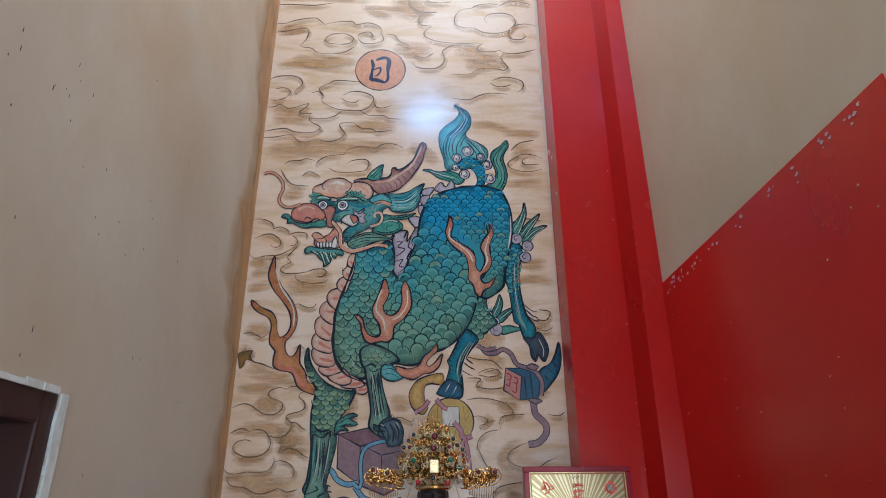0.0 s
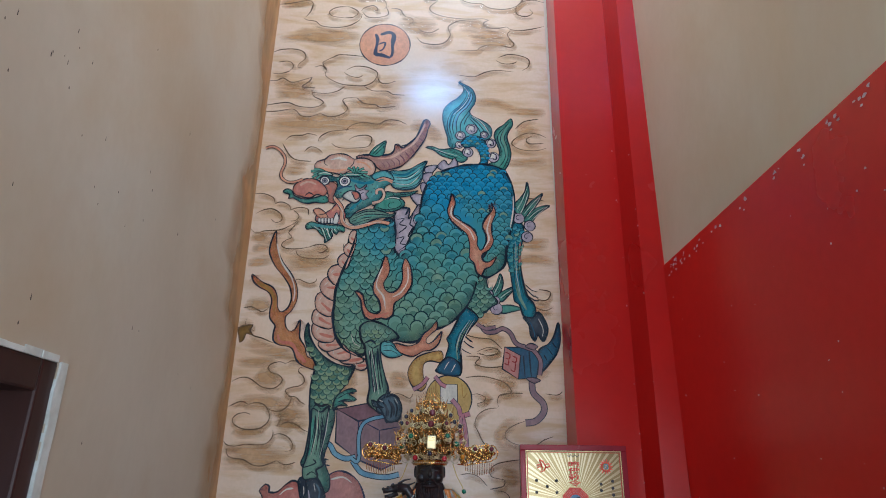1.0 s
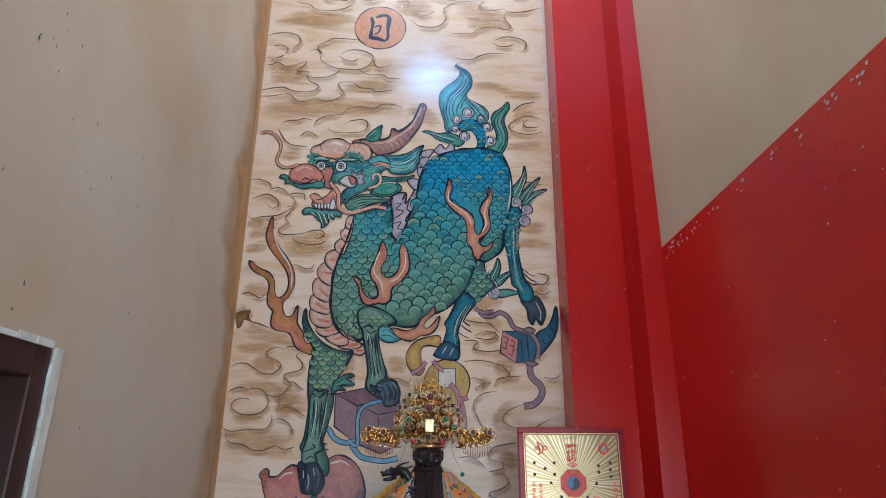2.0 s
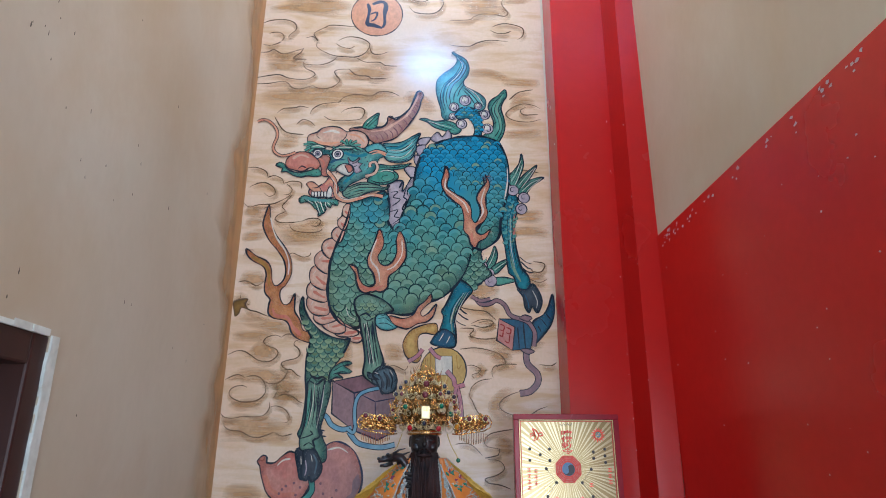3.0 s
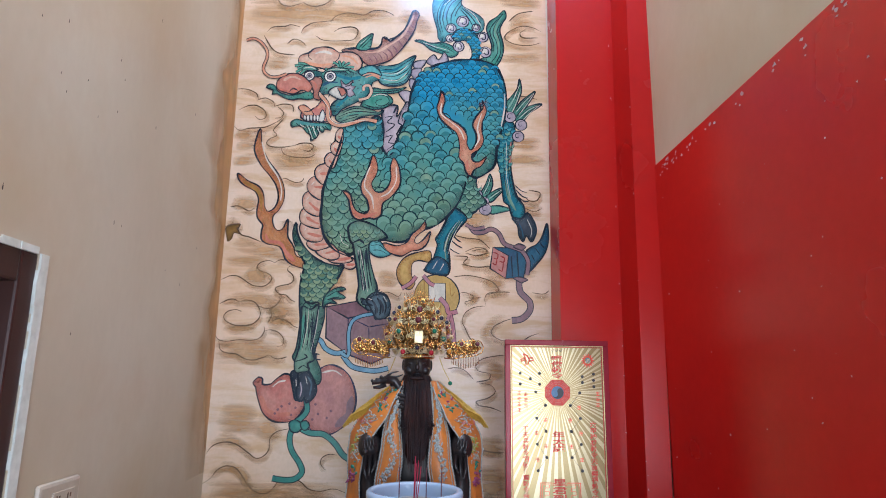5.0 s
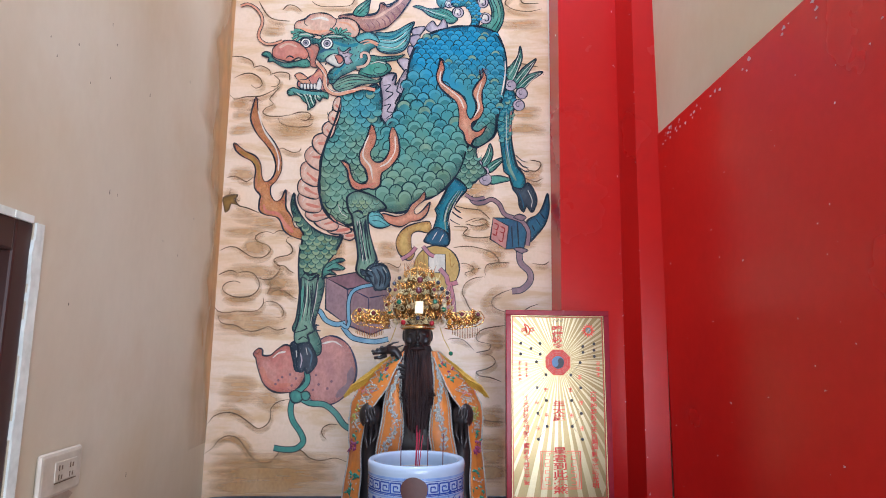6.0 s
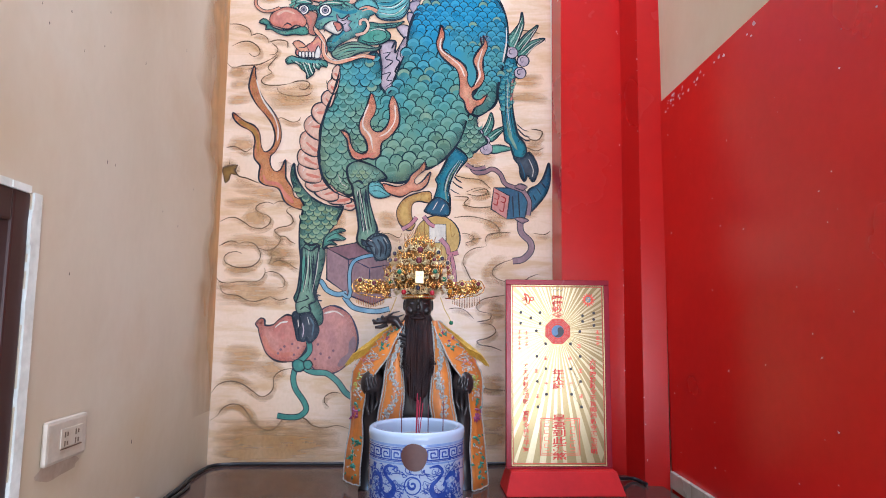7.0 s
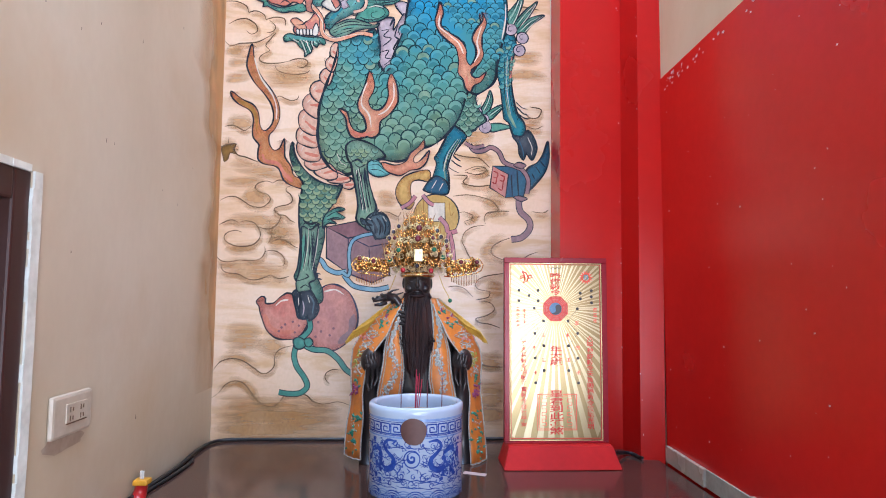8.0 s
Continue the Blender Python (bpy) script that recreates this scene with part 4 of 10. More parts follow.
wash(2.21, [(11.3, 111.8), (13.8, 112.5), (16.3, 112.2), (16.6, 110.3)])
line("cloud_ink", 0.36, [(11, 112.7), (13.5, 113.5), (16.1, 113.1), (16.4, 111.2)])
begin("cloud_line", "")
wash(2.21, [(12.1, 111.8), (14, 110), (13.2, 108.5), (11.6, 108.2)])
line("cloud_ink", 0.36, [(11.9, 112.7), (13.7, 110.9), (13, 109.4), (11.4, 109.1)])
begin("cloud_line", "")
wash(2.21, [(1.3, 110.4), (3.7, 111.7), (6.2, 111.8), (8.6, 110.4), (9.1, 108.5), (7.5, 107.6), (6, 108.5)])
line("cloud_ink", 0.36, [(1.1, 111.3), (3.5, 112.6), (6, 112.8), (8.3, 111.3), (8.8, 109.4), (7.2, 108.5), (5.8, 109.5)])
begin("cloud_line", "")
wash(2.21, [(0.4, 105.5), (2, 104.2), (4.4, 104.9), (6.9, 105.1), (9.3, 105.5), (12.5, 107.2), (13.8, 108.5)])
line("cloud_ink", 0.36, [(0.1, 106.4), (1.7, 105.1), (4.2, 105.8), (6.6, 106), (9.1, 106.4), (12.3, 108.2), (13.5, 109.4)])
begin("cloud_line", "")
wash(2.14, [(14.1, 108.1), (12.6, 106.3), (11.4, 104.6), (12.5, 103.1), (10.5, 101.9), (9.8, 100.7), (11.2, 99.6), (14.8, 99.6), (17.7, 100.3)])
line("cloud_ink", 0.35, [(13.9, 109.1), (12.4, 107.2), (11.2, 105.4), (12.3, 104), (10.3, 102.8), (9.5, 101.5), (11, 100.5), (14.6, 100.5), (17.5, 101.1)])
begin("cloud_line", "")
wash(2.15, [(14, 99.2), (15, 97.5), (18.3, 96.6), (22.4, 96.9), (23.5, 97.8)])
line("cloud_ink", 0.35, [(13.8, 100.1), (14.7, 98.4), (18.1, 97.5), (22.2, 97.8), (23.3, 98.7)])
begin("cloud_line", "")
wash(2.15, [(17.7, 100.3), (19.6, 101), (22.1, 100.9), (23, 99.9), (21.8, 98.7), (20.1, 98.8)])
line("cloud_ink", 0.35, [(17.5, 101.1), (19.4, 101.8), (21.9, 101.8), (22.8, 100.8), (21.6, 99.5), (19.9, 99.7)])
begin("cloud_line", "")
wash(2.14, [(14.5, 89.8), (15.6, 90.5), (17.2, 89.8), (18.9, 89.3), (20.4, 89.8), (20.7, 90.6)])
line("cloud_ink", 0.35, [(14.2, 90.6), (15.3, 91.3), (17, 90.6), (18.6, 90.1), (20.2, 90.6), (20.5, 91.5)])
begin("cloud_line", "")
wash(2.01, [(1.3, 81.8), (3.6, 82.1), (6.1, 80.8), (7.2, 81.1), (8.3, 82.1)])
line("cloud_ink", 0.33, [(1, 82.6), (3.3, 82.9), (5.9, 81.6), (6.9, 81.9), (8.1, 82.9)])
begin("cloud_line", "")
wash(2.02, [(0.4, 76.1), (1.8, 76.9), (4.5, 77), (3.8, 75.7), (4.8, 74), (6.9, 73.5), (8.5, 72.9), (10.4, 72.1)])
line("cloud_ink", 0.33, [(0.1, 76.9), (1.6, 77.6), (4.2, 77.8), (3.6, 76.5), (4.6, 74.8), (6.6, 74.3), (8.2, 73.7), (10.2, 72.9)])
begin("cloud_line", "")
wash(1.95, [(0.6, 61.6), (2.7, 62.6), (5, 62.6), (7.1, 61.3), (8.7, 60.2), (11.3, 59.9), (13.2, 60.8), (13.9, 62.2), (12.9, 63.4), (10.9, 64), (9.7, 65.3), (10.6, 66.4), (12.9, 67), (14.5, 66.4)])
line("cloud_ink", 0.32, [(0.3, 62.3), (2.5, 63.4), (4.7, 63.3), (6.9, 62), (8.5, 61), (11.1, 60.6), (12.9, 61.5), (13.7, 63), (12.7, 64.2), (10.7, 64.8), (9.5, 66), (10.4, 67.2), (12.7, 67.8), (14.2, 67.2)])
begin("cloud_line", "")
wash(2.02, [(14.5, 66.4), (15.9, 67.3), (18.2, 67), (20.3, 65.9)])
line("cloud_ink", 0.33, [(14.2, 67.2), (15.7, 68.1), (18, 67.8), (20.1, 66.7)])
begin("cloud_line", "")
wash(2.01, [(19.8, 65.9), (18.3, 65.5), (18, 64.4), (19.3, 63.4), (19.8, 61.9), (18.7, 60.7), (16.5, 60.3), (15.1, 59.6), (15.5, 58.6), (16.7, 57.5), (16.1, 55.7), (14.5, 54.3), (12.6, 54.1), (10.7, 54.7)])
line("cloud_ink", 0.33, [(19.6, 66.7), (18.1, 66.2), (17.8, 65.2), (19.1, 64.1), (19.6, 62.6), (18.5, 61.5), (16.3, 61), (14.8, 60.3), (15.2, 59.3), (16.5, 58.3), (15.9, 56.4), (14.3, 55), (12.4, 54.8), (10.5, 55.4)])
begin("cloud_line", "")
wash(1.95, [(16, 57.8), (17.9, 57.8), (19, 56.7), (20.6, 55.9)])
line("cloud_ink", 0.32, [(15.7, 58.6), (17.7, 58.5), (18.8, 57.4), (20.4, 56.6)])
begin("cloud_line", "")
wash(1.89, [(0.6, 55.1), (2.7, 56.2), (4.2, 56.3), (5.8, 55.6)])
line("cloud_ink", 0.30, [(0.4, 55.8), (2.5, 56.9), (4, 57.1), (5.5, 56.3)])
begin("cloud_line", "")
wash(1.95, [(5.8, 55.6), (7.2, 56.2), (9.4, 55.9), (10.7, 54.7), (11.5, 52.9), (11.1, 51.2), (9.4, 49.7), (6.5, 49.3), (4.2, 49.7), (2.3, 50.8), (2, 52.1), (3.1, 53.2), (5.2, 53.6), (6.5, 53)])
line("cloud_ink", 0.32, [(5.5, 56.3), (7, 56.9), (9.2, 56.6), (10.5, 55.4), (11.3, 53.6), (10.9, 51.9), (9.1, 50.4), (6.2, 50), (4, 50.4), (2.1, 51.5), (1.8, 52.8), (2.9, 53.9), (5, 54.3), (6.3, 53.8)])
begin("cloud_line", "")
wash(1.95, [(14.4, 54.1), (14.5, 52.1), (13.7, 50.3)])
line("cloud_ink", 0.32, [(14.1, 54.8), (14.3, 52.8), (13.5, 51)])
begin("cloud_line", "")
wash(1.89, [(0.2, 46.7), (1.1, 45.6), (3.3, 45.2), (6.1, 45.7)])
line("cloud_ink", 0.30, [(0, 47.4), (0.9, 46.3), (3.1, 45.9), (5.9, 46.4)])
begin("cloud_line", "")
wash(1.89, [(6.1, 45.7), (9.8, 45.7), (11.9, 46.3), (12.9, 48), (12.7, 49.3)])
line("cloud_ink", 0.30, [(5.9, 46.4), (9.6, 46.3), (11.7, 47), (12.7, 48.7), (12.5, 50)])
begin("cloud_line", "")
wash(1.88, [(12.9, 48), (14.6, 48.4), (16.8, 47.7), (18.2, 45.9), (17.9, 44.4), (16.4, 44.1)])
line("cloud_ink", 0.30, [(12.7, 48.7), (14.4, 49.1), (16.6, 48.3), (18, 46.5), (17.6, 45), (16.2, 44.8)])
begin("cloud_line", "")
wash(1.88, [(14.7, 50.7), (16.5, 51.4), (18.8, 50.7), (20.3, 49.6), (21.8, 49)])
line("cloud_ink", 0.30, [(14.5, 51.4), (16.3, 52.1), (18.6, 51.4), (20.1, 50.3), (21.6, 49.7)])
begin("cloud_line", "")
wash(1.89, [(1.5, 44.6), (1.7, 43.3), (2.9, 42.3), (6.1, 41.9), (8.1, 40.8), (10.3, 40.4), (12.4, 40.9), (14.5, 41.8)])
line("cloud_ink", 0.30, [(1.3, 45.3), (1.4, 44), (2.7, 43), (5.9, 42.6), (7.9, 41.5), (10.1, 41.1), (12.2, 41.6), (14.3, 42.5)])
begin("cloud_line", "")
wash(1.88, [(14.5, 41.8), (16.7, 40.9), (19.3, 41.4)])
line("cloud_ink", 0.30, [(14.3, 42.5), (16.5, 41.5), (19.1, 42.1)])
begin("cloud_line", "")
wash(2.01, [(68.2, 70.9), (71.3, 71.7), (72.5, 70.6), (69.7, 69.7), (66.6, 70.3)])
line("cloud_ink", 0.33, [(68, 71.7), (71.2, 72.4), (72.4, 71.3), (69.6, 70.4), (66.5, 71.1)])
begin("cloud_line", "")
wash(2.08, [(84.2, 88.9), (87.4, 88.2), (86.4, 85.8), (84, 85.9), (83, 87.2)])
line("cloud_ink", 0.34, [(84.1, 89.7), (87.3, 89), (86.3, 86.7), (83.9, 86.7), (82.9, 88)])
begin("cloud_line", "")
wash(2.08, [(81.5, 84.4), (85.4, 82.7), (87.8, 83.5)])
line("cloud_ink", 0.34, [(81.4, 85.2), (85.3, 83.5), (87.7, 84.4)])
begin("cloud_line", "")
wash(2.27, [(77.6, 116.2), (81.9, 117.5), (87, 116.7)])
line("cloud_ink", 0.37, [(77.4, 117.1), (81.8, 118.4), (86.9, 117.6)])
begin("cloud_line", "")
wash(1.95, [(42.1, 58.4), (45.1, 59.1), (48.2, 57.9), (48.9, 59)])
line("cloud_ink", 0.32, [(42, 59.1), (45, 59.8), (48, 58.6), (48.7, 59.8)])
begin("cloud_line", "")
wash(1.95, [(0.1, 16.2), (1.9, 18.7), (4.8, 19.7), (7.7, 19.1), (10.8, 17.2), (13, 15.8), (14.9, 16.2), (16.2, 18), (16.2, 20.6), (18, 22.4), (20.9, 23)])
line("cloud_ink", 0.30, [(-0.1, 16.9), (1.7, 19.4), (4.6, 20.4), (7.6, 19.9), (10.6, 18), (12.8, 16.5), (14.7, 17), (16, 18.7), (16.1, 21.4), (17.8, 23.1), (20.7, 23.8)])
begin("cloud_line", "")
wash(1.89, [(0.1, 9.5), (2.2, 10.9), (3.6, 12.8), (5.7, 13.9), (8.3, 13.3), (10.3, 11), (11.8, 9), (14, 7.5), (16.7, 7.5), (18.4, 9.3), (19.5, 10.4), (22.7, 10.7), (25, 10), (26.5, 8.6), (29.4, 7.9), (33.1, 8.4), (36.1, 7.6)])
line("cloud_ink", 0.29, [(-0.1, 10.2), (2, 11.7), (3.4, 13.6), (5.6, 14.6), (8.1, 14), (10.1, 11.7), (11.6, 9.7), (13.9, 8.2), (16.5, 8.2), (18.2, 10), (19.3, 11.2), (22.6, 11.5), (24.8, 10.7), (26.3, 9.3), (29.3, 8.6), (32.9, 9.2), (35.9, 8.3)])
begin("cloud_line", "")
wash(1.95, [(33.7, 16.6), (31.4, 16.9), (29.7, 15.9), (29.6, 14.4), (30.8, 13.1)])
line("cloud_ink", 0.30, [(33.5, 17.4), (31.3, 17.6), (29.5, 16.6), (29.4, 15.1), (30.6, 13.8)])
begin("cloud_line", "")
wash(2.02, [(62.8, 75.4), (66.2, 74.7), (70.1, 74.2), (71.9, 72.8), (73.2, 71.6)])
line("cloud_ink", 0.31, [(62.6, 76.2), (66, 75.4), (69.9, 75), (71.8, 73.6), (73, 72.4)])
begin("cloud_line", "")
wash(2.02, [(66.2, 70.7), (69.3, 71.9), (71.9, 71.6), (71.9, 70.5), (69.3, 69.7), (66.2, 70.3)])
line("cloud_ink", 0.31, [(66.1, 71.5), (69.1, 72.7), (71.8, 72.4), (71.8, 71.3), (69.1, 70.5), (66.1, 71)])
begin("cloud_line", "")
wash(2.02, [(63.1, 69.4), (67, 69.2), (65.8, 67.6), (67, 66.8), (70.1, 66.4), (73.9, 66.9)])
line("cloud_ink", 0.31, [(63, 70.2), (66.8, 70), (65.6, 68.4), (66.8, 67.6), (69.9, 67.2), (73.8, 67.7)])
begin("cloud_line", "")
wash(2.02, [(63.2, 63.7), (67, 64), (70.9, 63.5), (73.9, 62.3), (75.5, 59.9), (72.4, 59.1), (71.6, 57.6), (71.9, 56)])
line("cloud_ink", 0.31, [(63, 64.4), (66.9, 64.8), (70.7, 64.2), (73.8, 63), (75.3, 60.7), (72.3, 59.9), (71.5, 58.3), (71.8, 56.8)])
begin("cloud_line", "")
wash(2.02, [(72.4, 58.8), (75.5, 59.6), (78.6, 59.7)])
line("cloud_ink", 0.31, [(72.3, 59.6), (75.3, 60.4), (78.4, 60.4)])
begin("cloud_line", "")
wash(1.95, [(71.6, 55.7), (68.6, 55.2), (66.3, 53.7), (65.5, 51.3), (66.3, 49.8), (67.8, 46.8), (70.1, 45.3)])
line("cloud_ink", 0.30, [(71.5, 56.5), (68.4, 56), (66.1, 54.4), (65.4, 52.1), (66.1, 50.6), (67.7, 47.5), (70, 46)])
begin("cloud_line", "")
wash(2.02, [(64.7, 59), (66.3, 59.4), (68.6, 58.3), (67.8, 57.2), (66.3, 56.7), (66.7, 56)])
line("cloud_ink", 0.31, [(64.6, 59.8), (66.1, 60.1), (68.4, 59.1), (67.6, 58), (66.1, 57.5), (66.6, 56.7)])
begin("cloud_line", "")
wash(1.95, [(79.3, 52.6), (76.2, 51.5), (73.9, 49.9), (73.6, 48.1), (76.2, 46.6), (80.8, 46.2), (83.9, 47.7), (86.2, 48.5)])
line("cloud_ink", 0.30, [(79.2, 53.3), (76.1, 52.2), (73.8, 50.7), (73.5, 48.8), (76.1, 47.3), (80.7, 46.9), (83.8, 48.5), (86.1, 49.3)])
begin("cloud_line", "")
wash(2.01, [(77.8, 42.8), (73.9, 42.3), (70.9, 41.5), (69.4, 40), (69.8, 38.4), (73.2, 37.7)])
line("cloud_ink", 0.31, [(77.6, 43.5), (73.8, 43), (70.7, 42.2), (69.2, 40.7), (69.7, 39.2), (73, 38.5)])
begin("cloud_line", "")
wash(2.01, [(73.2, 37.7), (72.9, 36.2), (69.4, 35.4)])
line("cloud_ink", 0.31, [(73, 38.5), (72.7, 37), (69.2, 36.2)])
begin("cloud_line", "")
wash(1.95, [(70.2, 35.1), (73.2, 34.7), (74.4, 32.9), (72.4, 31.4), (69.4, 30.5), (70.2, 29.4), (73.2, 29), (75.9, 28)])
line("cloud_ink", 0.30, [(70, 35.9), (73, 35.5), (74.3, 33.7), (72.3, 32.1), (69.3, 31.2), (70, 30.2), (73, 29.7), (75.8, 28.7)])
begin("cloud_line", "")
wash(1.95, [(61.8, 38.8), (64.1, 39.2), (66.4, 38.4), (68.6, 36.2)])
line("cloud_ink", 0.30, [(61.6, 39.6), (63.9, 39.9), (66.2, 39.2), (68.5, 36.9)])
begin("cloud_line", "")
wash(2.01, [(84.7, 59.6), (87.8, 59.3), (89.4, 60.3)])
line("cloud_ink", 0.31, [(84.6, 60.4), (87.7, 60.1), (89.2, 61)])
begin("cloud_line", "")
wash(2.02, [(69.4, 19.7), (72, 18), (77, 17.6)])
line("cloud_ink", 0.31, [(69.3, 20.5), (71.8, 18.7), (76.8, 18.3)])

begin("sun_disc", "peach disc with a dark blue character")
disc("peach", 36.3, 173.3, 8.36, 0.42)
line("navy", 1.43, [(33.1, 177.4), (33.8, 175.2), (33.5, 172.2), (33.4, 169.4), (35.1, 169.1), (38.2, 168)])
line("navy", 1.43, [(34.7, 177.2), (37.5, 178.3), (39.1, 177.1), (38.8, 173.3), (38.9, 169.8), (38.2, 168.2)])
line("navy", 0.95, [(33.8, 173.1), (36.3, 174.1), (35.8, 171.5), (34.3, 170.5)])

begin("painted_flame", "orange flame with dark ink outline")
fill("orange", [(2.3, 92.4), (5.4, 90.2), (8.3, 88.8), (9.8, 86.5), (10.3, 83.2), (11.4, 81.6), (13.2, 82.9), (13.9, 85.7), (13.1, 89), (11.2, 91.8), (8.5, 94.9), (6.6, 98.4), (6.3, 101), (7.5, 105.8), (8.4, 101), (10.5, 96.3), (13.6, 92.3), (15.2, 89), (15.5, 85.1), (14.2, 81.9), (12.9, 80.4), (13, 78), (14.2, 76.3), (15.7, 76.8), (16.9, 79.5), (17.1, 76.8), (17.3, 74.4), (18.9, 72), (19.9, 69.3), (23, 68.2), (22.3, 65.9), (18.8, 66.8), (16.9, 68.4), (15.9, 70.8), (14.6, 71.9), (11.8, 72.4), (10.1, 73.7), (10, 76.5), (10.2, 77.7), (8.6, 79.7), (8.3, 81.9), (8.5, 84.9), (7.4, 87.2), (4.6, 88.7), (2.7, 90.5)], 0.40, "ink")
line("red_wash", 1.39, [(11.2, 75.2), (12.1, 73.3), (15.3, 72.7), (17, 70.2), (19.5, 67.7)])
line("ochre", 0.96, [(3.9, 90), (7.3, 88.2), (9.1, 85.7), (9.5, 81.6)])
line("pale", 0.50, [(8.2, 101.9), (10, 96.6), (13.3, 91.8), (14.6, 88.1), (14.6, 84.8)])

begin("brown_leaf", "ochre brown painted wisp")
fill("ochre", [(0.2, 76.6), (1.6, 77.5), (4.2, 77.8), (3.4, 76.5), (4.2, 75), (2.6, 75.3), (2.2, 73.7), (1.1, 72.8), (0.6, 74.5)], 0.16, "cloud_ink")

begin("gourd", "pink painted gourd tied with a green ribbon")
fill("gourd_pink", [(26.3, 37.3), (29.2, 39.9), (32.2, 39.9), (35.3, 37.9), (37.1, 34.4), (37.7, 30.7), (36.7, 27), (34.1, 24), (31.1, 22.5), (27.4, 22.9), (25.1, 25), (23.6, 26.1), (24.7, 29.9), (25.7, 33.6)], 0.45, "navy")
fill("gourd_red", [(10.7, 35.3), (12.1, 36.8), (13.2, 36.2), (13.2, 35), (15.2, 35), (16.9, 36.5), (18.8, 37.7), (20.6, 37.3), (23.3, 36.6), (25.2, 34.3), (24.3, 29.1), (22.1, 26.1), (19.2, 25.4), (16.2, 25.8), (13.9, 27.6), (12.8, 29.8), (11.8, 32.7), (11.5, 34.2)], 0.45, "ink")
line("red_wash", 1.74, [(13, 32), (14.6, 28.7), (17.7, 27.3), (20.9, 27.6)])
line("pale", 0.45, [(15.9, 34.3), (17.4, 35.6), (19.2, 35.9)])
line("pale", 0.45, [(28.5, 38.1), (31.5, 38.7), (33.8, 37.4)])
line("mauve", 1.80, [(32.6, 24.4), (35.5, 27.4), (36.6, 32.2)])
disc("mauve_dark", 17.6, 28.6, 0.34, 0.00)
disc("mauve_dark", 20.5, 30.1, 0.34, 0.00)
disc("mauve_dark", 16.9, 27.6, 0.34, 0.00)
disc("mauve_dark", 22.1, 29.1, 0.33, 0.00)
disc("mauve_dark", 18.5, 29.4, 0.34, 0.00)
disc("mauve_dark", 21.1, 27.3, 0.33, 0.00)
disc("mauve_dark", 27.2, 30, 0.34, 0.00)
disc("mauve_dark", 28, 27.6, 0.35, 0.00)
disc("mauve_dark", 30.3, 26.6, 0.34, 0.00)
disc("mauve_dark", 26.6, 26.2, 0.34, 0.00)
disc("mauve_dark", 31.3, 28.4, 0.34, 0.00)
line("ink", 1.59, [(24.7, 31.3), (25.1, 28.4), (23.6, 26.4), (22.2, 25.2), (21.1, 21.7), (21.8, 18.5), (23.9, 15.5), (24.7, 13.2), (22.9, 11.5), (19.9, 11.3), (17.3, 11.7)], flat=True)
line("ribbon_green", 1.16, [(24.7, 31.3), (25.1, 28.4), (23.6, 26.4), (22.2, 25.2), (21.1, 21.7), (21.8, 18.5), (23.9, 15.5), (24.7, 13.2), (22.9, 11.5), (19.9, 11.3), (17.3, 11.7)], flat=True)
line("ink", 1.65, [(22.2, 24.9), (25.9, 22.9), (29.7, 22.5), (32.7, 20.3), (35, 17.4), (38.7, 15.3)], flat=True)
line("ribbon_green", 1.20, [(22.2, 24.9), (25.9, 22.9), (29.7, 22.5), (32.7, 20.3), (35, 17.4), (38.7, 15.3)], flat=True)
fill("ribbon_green", [(20.7, 25.2), (22.1, 26.1), (23.7, 25.3), (24, 23.8), (22.8, 22.9), (21.3, 23.2)], 0.30, "ink")
fill("ribbon_green", [(23.6, 25.4), (25.1, 25.9), (26, 24.7), (25.2, 23.5), (24, 23.8)], 0.30, "ink")

begin("parcel", "mauve parcel with a pale blue ribbon")
fill("mauve", [(28.8, 55.5), (34.7, 52.5), (34.9, 43), (29, 47.2)], 0.45, "ink", sharp=True)
fill("mauve_dark", [(28.8, 55.5), (39.4, 57.7), (45.8, 55), (34.7, 52.5)], 0.47, "ink", sharp=True)
fill("mauve", [(34.7, 52.5), (45.8, 55), (46, 42.8), (41.2, 40.6), (34.9, 43)], 0.45, "navy", sharp=True)
line("navy", 0.30, [(40.3, 50.3), (45.6, 51.3)])
line("navy", 0.30, [(40.3, 50.3), (36.5, 52.1)])
line("navy", 0.30, [(40.3, 50.3), (40.6, 44.2)])
line("ink", 1.20, [(35.3, 43.9), (35, 48.7), (35.9, 51.8), (38.3, 53.2), (42.2, 54)], flat=True)
line("ribbon_blue", 0.75, [(35.3, 43.9), (35, 48.7), (35.9, 51.8), (38.3, 53.2), (42.2, 54)], flat=True)
line("ink", 1.50, [(25.3, 47.3), (27.6, 46.5), (29.1, 44.4), (31.8, 43.2), (34.4, 43.6)], flat=True)
line("ribbon_blue", 1.05, [(25.3, 47.3), (27.6, 46.5), (29.1, 44.4), (31.8, 43.2), (34.4, 43.6)], flat=True)
line("ink", 1.50, [(33.7, 42.7), (36, 40), (39, 39.1), (42.5, 38.8), (45.8, 39.5)], flat=True)
line("ribbon_blue", 1.05, [(33.7, 42.7), (36, 40), (39, 39.1), (42.5, 38.8), (45.8, 39.5)], flat=True)
line("ink", 1.20, [(33.4, 43.3), (34.9, 42.4), (35.4, 44.2)], flat=True)
line("ribbon_blue", 0.75, [(33.4, 43.3), (34.9, 42.4), (35.4, 44.2)], flat=True)

